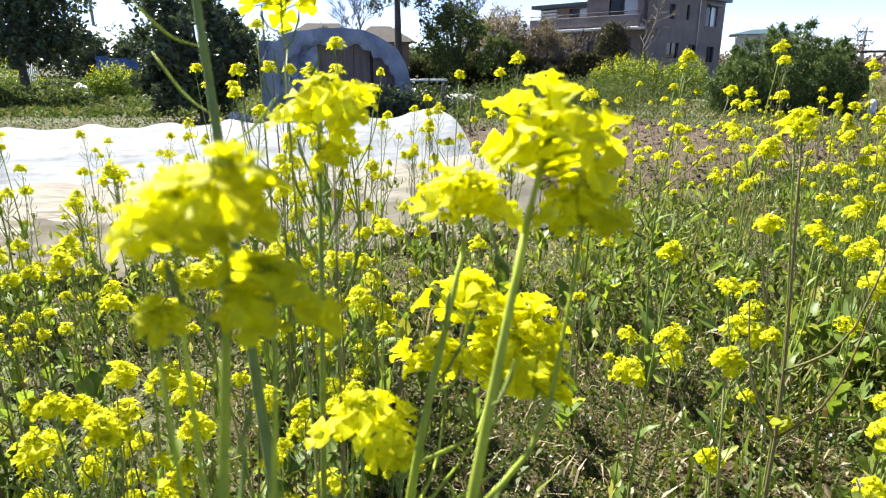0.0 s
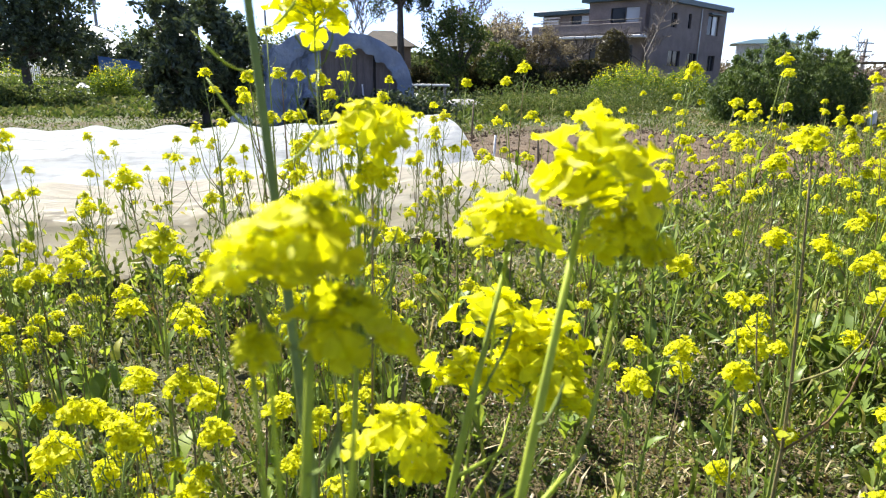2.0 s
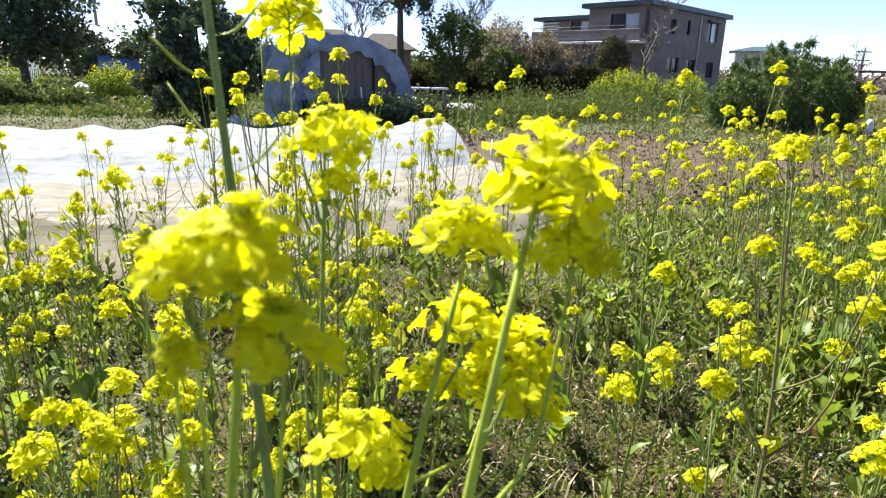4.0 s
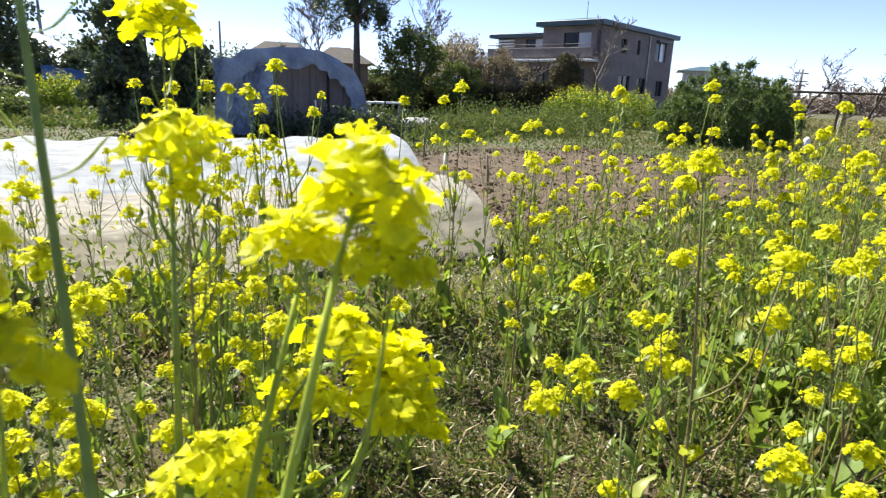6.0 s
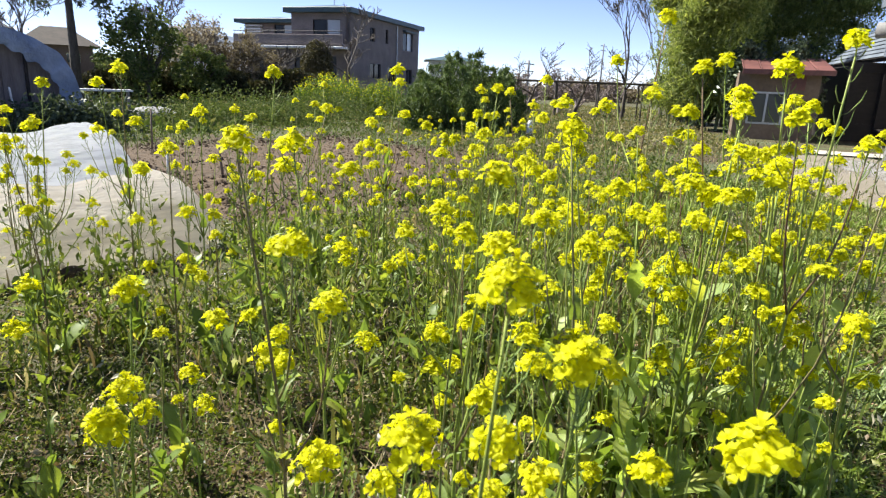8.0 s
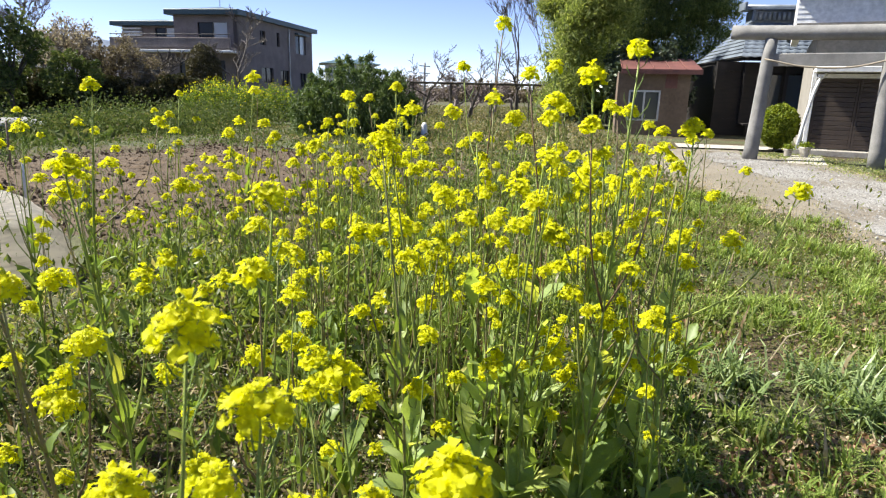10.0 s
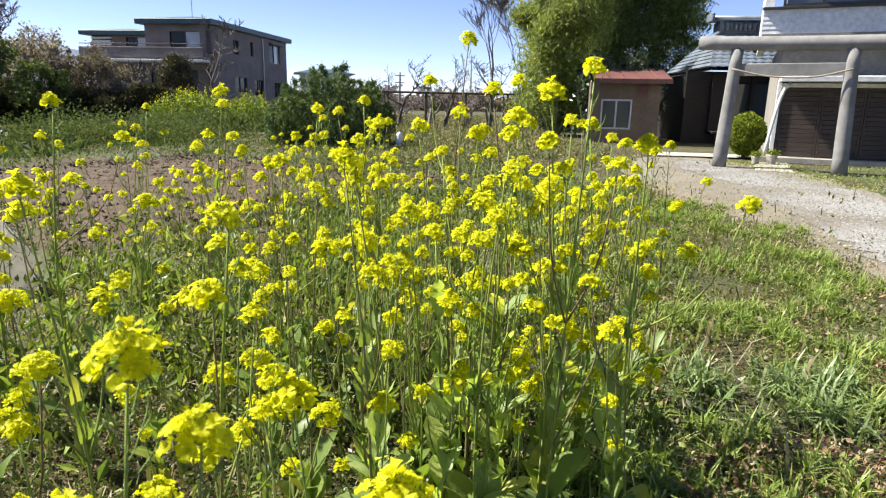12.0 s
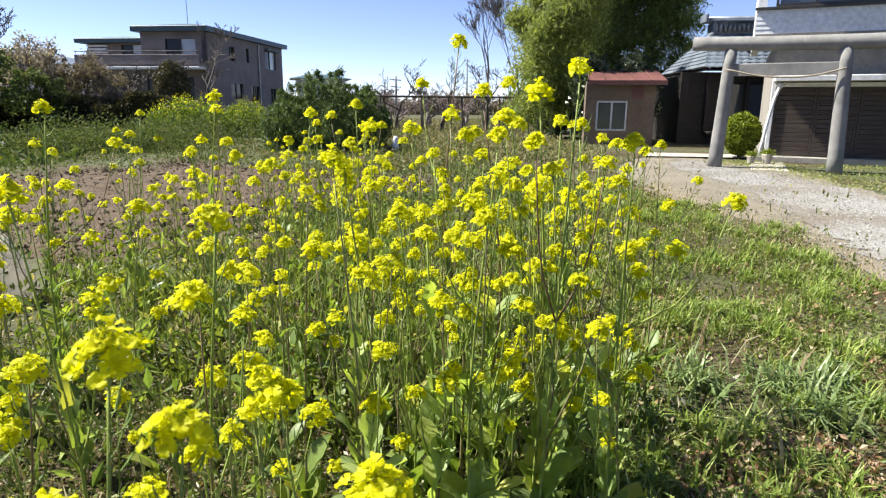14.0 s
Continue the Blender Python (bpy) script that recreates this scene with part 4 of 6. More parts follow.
# ---- crop tunnels ----
def crop_tunnel(at, turn, length, width, height, seed, mat, label):
    """Film over hoops: the sheet sags between hoops, closes in a gathered end and is trodden in along the foot."""
    root = thing("crop_tunnel", at, turn, label, "crop tunnel", "crop tunnels")
    nu, nv = int(length / 0.035), 40
    v = []
    for i in range(nu + 1):
        u = i / nu * length
        d = max(0.0, 1 - u / 0.32)
        shrink = math.sqrt(max(0.0, 1 - d ** 2.2))
        sag = 0.035 * (0.5 - 0.5 * math.cos(2 * math.pi * u / 0.62)) * (1 if d == 0 else 0.3)
        for j in range(nv + 1):
            w = math.pi * j / nv
            fold = 0.018 * noise.noise(Vector((u * 5, w * 2.2, seed))) + 0.03 * noise.noise(Vector((u * 1.1, w, seed + 5))) + 0.016 * noise.noise(Vector((u * 2.0 + w * 3.0, w * 9.0 - u * 1.5, seed + 9))) + 0.03 * abs(noise.noise(Vector((u * 5.0 - w * 2.0, w * 4.0 + u * 2.0, seed + 11)))) + 0.012 * abs(noise.noise(Vector((u * 3.0, w * 14.0, seed + 13))))
            c, s = math.cos(w), math.sin(w)
            y = -math.copysign(abs(c) ** 0.8, c) * width / 2 * (0.55 + 0.45 * shrink)
            z = (s ** 0.72) * (height - sag) * (0.08 + 0.92 * shrink) * (1 + 0.11 * math.exp(-((u - 0.36) / 0.2) ** 2))
            v.append((-u, y * (1 + fold), max(0.004, z * (1 + fold)) if 0 < j < nv else 0.0))
    f = [(i * (nv + 1) + j, i * (nv + 1) + j + 1, (i + 1) * (nv + 1) + j + 1, (i + 1) * (nv + 1) + j) for i in range(nu) for j in range(nv)]
    piece("film", mesh_of("film", v, f, mat, smooth=True), root)
    k = 0.6
    while k < length:
        pts = [(-k, -math.copysign(abs(math.cos(w)) ** 0.8, math.cos(w)) * (width / 2 - 0.02), math.sin(w) ** 0.72 * (height - 0.02)) for w in [math.pi * j / 14 for j in range(15)]]
        piece("hoop", Soup().tube(pts, [0.005] * 15, 5).mesh("hoop", M_POD, True), root)
        k += 0.62
    return root


AX = math.degrees(math.atan2(0.41, 0.91))
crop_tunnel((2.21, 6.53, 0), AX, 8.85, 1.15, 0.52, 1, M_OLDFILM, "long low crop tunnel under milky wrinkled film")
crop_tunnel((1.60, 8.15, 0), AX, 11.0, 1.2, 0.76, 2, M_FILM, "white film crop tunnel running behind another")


# ---- buildings ----
def window(parent, x0, x1, z0, z1, y, mat, bars=1, depth=0.10, glass=None):
    """A window in a wall that faces -y: casing, panes and sill."""
    w = 0.06
    s = Soup()
    for a in ((x0 - w, x0, z0 - w, z1 + w), (x1, x1 + w, z0 - w, z1 + w), (x0, x1, z1, z1 + w), (x0, x1, z0 - w, z0)):
        s.box(a[0], a[1], y - 0.05, y + depth, a[2], a[3])
    for k in range(bars):
        c = x0 + (x1 - x0) * (k + 1) / (bars + 1)
        s.box(c - 0.03, c + 0.03, y - 0.03, y + depth * 0.8, z0, z1)
    win = piece("window", s.mesh("window", mat), parent)
    for k in range(bars + 1):
        a, b = x0 + (x1 - x0) * k / (bars + 1), x0 + (x1 - x0) * (k + 1) / (bars + 1)
        piece("pane", Soup().box(a + 0.02, b - 0.02, y + 0.02, y + 0.03, z0 + 0.01, z1 - 0.01).mesh("pane", (M_DIMGLASS if glass is M_CURTAINED and k == 0 else glass) or M_GLASS), win)
    return win


def walls_with_holes(parent, name, mat, x0, x1, z0, z1, y, thick, holes, m=None):
    """A wall facing -y, cut through by holes (x0, x1, z0, z1); one closed shell."""
    xs = sorted({x0, x1, *[h[0] for h in holes], *[h[1] for h in holes]})
    zs = sorted({z0, z1, *[h[2] for h in holes], *[h[3] for h in holes]})
    nx, nz = len(xs), len(zs)
    v = [(x, q, z) for q in (y, y + thick) for z in zs for x in xs]

    def full(i, j):
        if not (0 <= i < nx - 1 and 0 <= j < nz - 1):
            return False
        return not any(h[0] <= xs[i] and xs[i + 1] <= h[1] and h[2] <= zs[j] and zs[j + 1] <= h[3] for h in holes)

    def at(i, j, k):
        return k * nx * nz + j * nx + i

    f = []
    for j in range(nz - 1):
        for i in range(nx - 1):
            if not full(i, j):
                continue
            f.append((at(i, j, 0), at(i + 1, j, 0), at(i + 1, j + 1, 0), at(i, j + 1, 0)))
            f.append((at(i, j + 1, 1), at(i + 1, j + 1, 1), at(i + 1, j, 1), at(i, j, 1)))
            for di, dj, p, q in ((-1, 0, (i, j), (i, j + 1)), (1, 0, (i + 1, j + 1), (i + 1, j)), (0, -1, (i + 1, j), (i, j)), (0, 1, (i, j + 1), (i + 1, j + 1))):
                if not full(i + di, j + dj):
                    f.append((at(*p, 0), at(*q, 0), at(*q, 1), at(*p, 1)))
    return piece(name, mesh_of(name, v, f, mat), parent, m)


def big_house():
    """Two-storey house with flat hipped roofs, seen over the hedge."""
    root = thing("house", (13.4, 45.6, 0), -42, "two-storey brown tiled house with dark green eaves", "house")
    # local x runs along the front towards the corner at x=0, local y runs back along the side
    front = [(-3.3, -1.1, 4.55, 5.6), (-4.9, -3.7, 1.2, 3.2), (-2.8, -1.4, 1.4, 3.1)]
    walls_with_holes(root, "wall", M_BRICK, -5.1, -0.35, 0, 6.05, 0.5, 0.3, front)
    for h in front:
        window(root, *h, 0.6, M_DARKMETAL, 1, glass=M_CURTAINED if h[2] > 4 else M_DIMGLASS)
    left = [(-7.2, -5.6, 4.7, 5.3), (-9.2, -6.8, 1.2, 3.0)]
    walls_with_holes(root, "wall", M_BRICK, -9.8, -5.1, 0, 5.4, 1.4, 0.3, left)
    for h in left:
        window(root, *h, 1.5, M_DARKMETAL, 1, glass=M_CURTAINED if h[2] > 4 else M_DIMGLASS)
    box_part("return_wall", root, M_BRICK, -5.1, -4.8, 0.804, 1.7, 0, 6.0)
    box_part("balcony", root, M_BRICK, -9.4, -0.35, -0.6, -0.45, 3.85, 4.5, 0.02)
    box_part("balcony_floor", root, M_BRICK, -9.4, -0.35, -0.45, 0.49, 3.75, 3.9)
    rail = Soup().tube([(-9.4, -0.52, 4.72), (-0.35, -0.52, 4.72)], [0.03, 0.03], 6)
    for k in range(10):
        rail.tube([(-9.3 + 0.98 * k, -0.52, 4.5), (-9.3 + 0.98 * k, -0.52, 4.72)], [0.015, 0.015], 4)
    piece("railing", rail.mesh("railing", M_DARKMETAL), root)
    box_part("eave", root, M_WHITE, -9.6, -0.2, -0.85, 0.4, 3.55, 3.7, 0.02)
    # side wall: turned so that its outside faces +x
    hold = thing("side_wall")
    hold.parent = root
    hold.matrix_basis = Matrix.Translation((-0.35, 0.5, 0)) @ Matrix.Rotation(radians(90), 4, "Z")
    side = [(3.3, 4.2, 4.4, 5.4), (6.1, 6.6, 4.45, 5.5), (9.6, 11.8, 4.15, 5.6), (3.3, 5.3, 1.7, 2.8), (6.6, 8.2, 1.5, 2.7), (10.4, 11.8, 1.4, 2.6)]
    walls_with_holes(hold, "wall", M_BRICK, 0.0, 13.2, 0, 6.05, 0.0, 0.3, side)
    for h in side:
        window(hold, *h, 0.12, M_DARKMETAL, 1 if h[1] - h[0] > 0.8 else 0, glass=M_CURTAINED if h[0] > 9 and h[2] > 4 else M_DIMGLASS)
    box_part("bay_top", hold, M_EAVE, 9.4, 12.0, -0.35, -0.06, 5.64, 5.75)
    piece("drainpipe", Soup().tube([(8.2, -0.08, 0.1), (8.2, -0.08, 5.95)], [0.05, 0.05], 6).mesh("drainpipe", M_ALU), hold)
    box_part("wall", root, M_BRICK, -9.5, -0.66, 13.4, 13.7, 0, 6.0)
    box_part("wall", root, M_BRICK, -9.8, -9.5, 1.7, 13.4, 0, 5.4)
    for k in range(3):
        box_part("louvre", root, M_WHITE, -9.7, -8.2, 1.15, 1.38, 4.72 + k * 0.22, 4.84 + k * 0.22)

    def hip(name, x0, x1, y0, y1, z, edge, rise):
        s = Soup().box(x0, x1, y0, y1, z, z + edge, 0, 0.03)
        c = min(x1 - x0, y1 - y0) / 2 - 0.3
        v = [(x0 + 0.1, y0 + 0.1, z + edge + 0.004), (x1 - 0.1, y0 + 0.1, z + edge + 0.004), (x1 - 0.1, y1 - 0.1, z + edge + 0.004), (x0 + 0.1, y1 - 0.1, z + edge + 0.004),
             (x0 + c, y0 + c, z + edge + rise), (x1 - c, y0 + c, z + edge + rise), (x1 - c, y1 - c, z + edge + rise), (x0 + c, y1 - c, z + edge + rise)]
        s.take(v, [(0, 1, 5, 4), (1, 2, 6, 5), (2, 3, 7, 6), (3, 0, 4, 7), (4, 5, 6, 7)])
        return piece(name, s.mesh(name, M_EAVE), root)

    hip("roof", -5.5, 0.0, 0.0, 14.2, 6.05, 0.35, 0.4)
    hip("roof", -10.3, -5.2, 0.7, 14.0, 5.4, 0.3, 0.3)
    piece("antenna", Soup().tube([(-3.5, 4, 6.4), (-3.5, 4, 9.2)], [0.025, 0.02], 5).tube([(-3.9, 4, 8.8), (-3.1, 4, 8.8)], [0.015, 0.015], 4).mesh("antenna", M_POLE), root)


big_house()


def white_house():
    """Two-storey house with white siding above and wooden shutters below."""
    d = Vector((0.511, -0.859, 0))
    root = thing("white_house", (18.2, 10.02, 0), math.degrees(math.atan2(d.y, d.x)), "white two-storey house with brown slatted shutters", "house")
    box_part("foundation", root, M_PAVE, 0.1, 9.0, -0.35, 0.0, 0.0, 0.14, 0.015)
    # recessed lower walls: the overhang's shade is already in the plaster tone
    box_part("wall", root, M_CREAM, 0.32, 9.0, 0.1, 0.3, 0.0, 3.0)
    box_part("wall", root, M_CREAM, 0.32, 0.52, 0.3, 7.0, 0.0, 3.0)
    for k in range(7):
        s = Soup()
        x0 = 0.45 + k * 0.92
        s.box(x0, x0 + 0.05, 0.0, 0.05, 0.16, 1.88).box(x0 + 0.86, x0 + 0.91, 0.0, 0.05, 0.16, 1.88)
        shut = piece("shutter", s.mesh("shutter", M_SHUTTER), root)
        for r in range(15):
            piece("slat", Soup().box(x0 + 0.05, x0 + 0.86, 0.0, 0.035, 0.17 + r * 0.114, 0.17 + r * 0.114 + 0.105, 0, 0.008).mesh("slat", M_SHUTTER), shut)
    box_part("shutter_rail", root, M_WHITE, 0.44, 9.0, -0.10, 0.098, 1.86, 1.96, 0.01)
    box_part("lower_eave", root, M_WHITE, 0.35, 9.0, -0.65, 0.098, 1.99, 2.12, 0.02)
    box_part("post", root, M_WHITE, 0.33, 0.43, -0.05, 0.098, 0.14, 2.05, 0.01)
    piece("drainpipe", Soup().tube(bow([(0.22, -0.3, 0.1), (0.32, -0.3, 1.0), (0.46, -0.25, 1.75), (0.62, -0.1, 1.95)], 8), [0.04] * 8, 8).mesh("drainpipe", M_WHITE, True), root)
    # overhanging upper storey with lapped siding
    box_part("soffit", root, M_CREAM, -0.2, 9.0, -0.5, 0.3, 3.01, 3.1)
    upper = box_part("upper_wall", root, M_WHITE, -0.2, 9.0, -0.45, -0.25, 3.1, 3.66)
    for r in range(5):
        v = [(-0.22, -0.466, 3.1 + r * 0.112), (9.0, -0.466, 3.1 + r * 0.112), (9.0, -0.455, 3.1 + r * 0.112 + 0.112), (-0.22, -0.455, 3.1 + r * 0.112 + 0.112),
             (-0.22, -0.452, 3.1 + r * 0.112), (9.0, -0.452, 3.1 + r * 0.112)]
        piece("siding_board", mesh_of("siding_board", v, [(0, 1, 2, 3), (4, 5, 1, 0)], M_WHITE), upper)
    box_part("upper_wall", root, M_WHITE, -0.2, 0.0, -0.25, 7.0, 3.1, 6.2)
    window(root, 0.25, 2.6, 3.79, 5.4, -0.4, M_DARKMETAL, 2)
    window(root, 3.0, 5.6, 3.79, 5.4, -0.4, M_DARKMETAL, 2)
    box_part("upper_wall", root, M_WHITE, -0.2, 9.0, -0.45, -0.25, 5.5, 6.2)
    box_part("sill", root, M_DARKMETAL, -0.25, 9.0, -0.55, -0.40, 3.662, 3.72, 0.01)
    box_part("roof", root, M_KAWARA, -0.9, 9.5, -1.2, 7.4, 6.2, 6.45, 0.03)


white_house()


def tiled_roof(parent, x0, x1, y0, y1, z0, z1, rows=10, hip=0.0):
    """A slope of overlapping tile courses rising from y0 to y1; hip: how far its left end leans in."""
    under = [(x0 + 0.1, y0 + 0.1, z0 - 0.1), (x1, y0 + 0.1, z0 - 0.1), (x1, y1, z1 - 0.12), (x0 + 0.1 + hip, y1, z1 - 0.12), (x0 + 0.1, 2 * y1 - y0, z0 - 0.1)]
    roof = piece("roof", mesh_of("roof", under, [(0, 1, 2, 3), (0, 3, 4)], M_DARKWOOD), parent)
    for r in range(rows):
        u0, u1 = r / rows, (r + 1) / rows
        s = Soup()
        n = max(4, int((x1 - x0 - hip * u0) / 0.28))
        va, vb = [], []
        for i in range(n * 4 + 1):
            w = 0.03 * (0.5 + 0.5 * math.cos(2 * math.pi * i / 4))
            a, b = x0 + hip * u0, x0 + hip * u1
            va.append((a + (x1 - a) * i / (n * 4), y0 + (y1 - y0) * u0, z0 + (z1 - z0) * u0 + 0.05 + w))
            vb.append((b + (x1 - b) * i / (n * 4), y0 + (y1 - y0) * u1, z0 + (z1 - z0) * u1 + 0.015 + w))
        k = len(va)
        low = [(x, y, z - 0.045) for x, y, z in va]
        s.take(va + vb + low, [(i, i + 1, k + i + 1, k + i) for i in range(k - 1)] + [(2 * k + i, 2 * k + i + 1, i + 1, i) for i in range(k - 1)])
        if hip:
            back = 2 * y1 - y0
            side = [(x0 + hip * u0, y0 + (y1 - y0) * u0, z0 + (z1 - z0) * u0 + 0.06), (x0 + hip * u1, y0 + (y1 - y0) * u1, z0 + (z1 - z0) * u1 + 0.03),
                    (x0 + hip * u1, back + (y1 - back) * u1, z0 + (z1 - z0) * u1 + 0.03), (x0 + hip * u0, back + (y1 - back) * u0, z0 + (z1 - z0) * u0 + 0.06)]
            s.take(side, [(0, 1, 2, 3)])
        piece("tile_course", s.mesh("tile_course", M_KAWARA, True), roof)
    return roof


def dark_house():
    """Old wooden house with a blue-grey tiled roof."""
    root = thing("old_house", (23.15, 15.8, 0), -40, "old dark timber house with blue-grey tiled roof", "house")
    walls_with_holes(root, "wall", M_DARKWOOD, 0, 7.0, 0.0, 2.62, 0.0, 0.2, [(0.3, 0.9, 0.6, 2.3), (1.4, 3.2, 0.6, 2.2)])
    window(root, 1.4, 3.2, 0.6, 2.2, 0.05, M_DARKWOOD, 1)
    box_part("door", root, M_DARKWOOD, 0.3, 0.9, 0.08, 0.14, 0.0, 2.3)
    box_part("veranda", root, M_DARKWOOD, 0.9, 7.0, -0.8, -0.004, 0.38, 0.46, 0.01)
    for k in range(5):
        piece("veranda_post", Soup().box(1.0 + k * 1.4, 1.1 + k * 1.4, -0.78, -0.68, 0.0, 0.38).mesh("veranda_post", M_DARKWOOD), root)
        piece("post", Soup().box(0.92 + k * 1.4, 1.04 + k * 1.4, -0.12, -0.004, 0.46, 2.5).mesh("post", M_DARKWOOD), root)
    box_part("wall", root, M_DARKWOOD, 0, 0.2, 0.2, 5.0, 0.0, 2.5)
    tiled_roof(root, 0.5, 7.6, -1.0, 2.4, 2.72, 4.25, 10, 1.1)
    ridge = box_part("ridge", root, M_RIDGE, 1.6, 7.6, 2.2, 2.6, 4.2, 4.66, 0.04)
    for k in range(34):
        piece("ridge_tile", Soup().tube([(1.7 + k * 0.175, 2.12, 4.30), (1.7 + k * 0.175, 2.12, 4.58)], [0.07, 0.07], 8).mesh("ridge_tile", M_RIDGE, True), ridge)
    box_part("ridge_cap", root, M_KAWARA, 1.3, 7.7, 2.05, 2.75, 4.66, 4.74, 0.03)
    piece("ridge_cap", Soup().tube([(1.25, 2.4, 4.80), (7.7, 2.4, 4.80)], [0.10, 0.10], 10).mesh("ridge_cap", M_KAWARA, True), root)
    for x in (1.3, 1.62):
        piece("end_tile", Soup().box(x - 0.06, x + 0.06, 2.0, 2.8, 4.2 if x > 1.5 else 4.66, 4.95 if x < 1.5 else 4.64, 0, 0.03).mesh("end_tile", M_KAWARA), root)
    for k, (x, y, z) in enumerate([(2.4, 0.3, 3.42), (5.2, 0.3, 3.42)]):
        piece("snow_guard", Soup().tube([(x, y, z), (x, y - 0.03, z + 0.12)], [0.11, 0.08], 10).mesh("snow_guard", M_DARKWOOD, True), root)
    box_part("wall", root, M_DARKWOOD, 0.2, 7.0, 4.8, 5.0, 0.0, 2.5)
    return root


dark_house()


def shed():
    root = thing("shed", (18.85, 17.6, 0), -45, "small tan shed with a faded red sheet roof", "shed")
    walls_with_holes(root, "wall", M_BROWNWALL, 0.8, 3.2, 0, 2.15, 0, 0.12, [(1.25, 2.2, 0.55, 1.48)])
    window(root, 1.25, 2.2, 0.55, 1.48, 0.03, M_ALU, 1)
    box_part("wall", root, M_BROWNWALL, 0.8, 0.92, 0.12, 2.4, 0, 2.15)
    box_part("wall", root, M_BROWNWALL, 3.08, 3.2, 0.12, 2.4, 0, 2.15)
    box_part("wall", root, M_BROWNWALL, 0.92, 3.08, 2.28, 2.4, 0, 2.15)
    box_part("board", root, M_REDROOF, 2.38, 2.78, -0.03, -0.004, 1.62, 2.1)
    for k in range(5):
        x = 0.86 + k * 0.53
        v = [(x, -0.4, 2.24), (x + 0.52, -0.4, 2.24), (x + 0.52, 2.6, 2.75), (x, 2.6, 2.75), (x, -0.4, 2.18), (x + 0.52, -0.4, 2.18), (x + 0.02, -0.4, 2.28), (x + 0.02, 2.6, 2.79)]
        piece("roof_sheet", mesh_of("roof_sheet", v, [(0, 1, 2, 3), (4, 5, 1, 0), (0, 6, 7, 3)], M_REDROOF), root)
    box_part("fascia", root, M_REDROOF, 0.86, 3.51, -0.44, -0.405, 2.08, 2.24, 0.005)


shed()


def torii():
    """Stone gateway: two leaning pillars, a round lintel and a tie beam with a rope."""
    a, b = Vector((15.59, 9.34, 0)), Vector((16.54, 7.18, 0))
    mid, d = (a + b) / 2, (b - a)
    half = d.length / 2
    root = thing("torii_gate", mid, math.degrees(math.atan2(d.y, d.x)), "grey stone shrine gate with round pillars and lintel", "gate")
    for sgn in (-1, 1):
        pts = [(sgn * (half - 0.10 * u), 0, 2.58 * u) for u in [i / 8 for i in range(9)]]
        piece("pillar", Soup().tube([(sgn * half, 0, -0.05)] + pts[1:], [0.155 - 0.03 * i / 8 for i in range(9)], 20).mesh("pillar", M_STONE, True), root)
    lint = [(x, 0, 2.68 - 0.022 * x + 0.02 * (x / 2) ** 2) for x in [-1.88 + i * 3.9 / 12 for i in range(13)]]
    piece("lintel", Soup().tube(lint, [0.15] * 13, 18).mesh("lintel", M_STONE, True), root)
    box_part("tie_beam", root, M_STONE, -half + 0.12, half - 0.12, -0.07, 0.07, 2.02, 2.28, 0.02)
    rope = bow([(-half + 0.05, -0.19, 2.16), (-half * 0.3, -0.17, 2.0), (half * 0.4, -0.17, 1.99), (half - 0.05, -0.19, 2.14)], 16)
    piece("rope", Soup().tube(rope, [0.02] * 16, 6).mesh("rope", M_ROPE, True), root)


torii()
sheet("paving", [(16.4, 11.9), (18.6, 10.0), (20.4, 7.0), (21.5, 7.4), (19.6, 10.6), (17.5, 12.9)], 0.04, M_PAVE, "pale paved strip before the houses", "paving")


def stone_walk():
    """Worn slabs from the gate to the white house."""
    root = thing("stone_walk", (15.75, 8.12, 0), math.degrees(math.atan2(1.28, 2.2)), "worn pale stone slabs leading from the gate to the house", "paving", kind="structure")
    x = 0.0
    for k, (l, w) in enumerate([(0.62, 0.74), (0.5, 0.8), (0.66, 0.72), (0.55, 0.78)]):
        piece("slab", Soup().box(x, x + l - 0.03, -w / 2 + 0.03 * (k % 2), w / 2, -0.03, 0.022 + 0.004 * (k % 3), 0, 0.012).mesh("slab", M_PAVE), root)
        x += l


stone_walk()


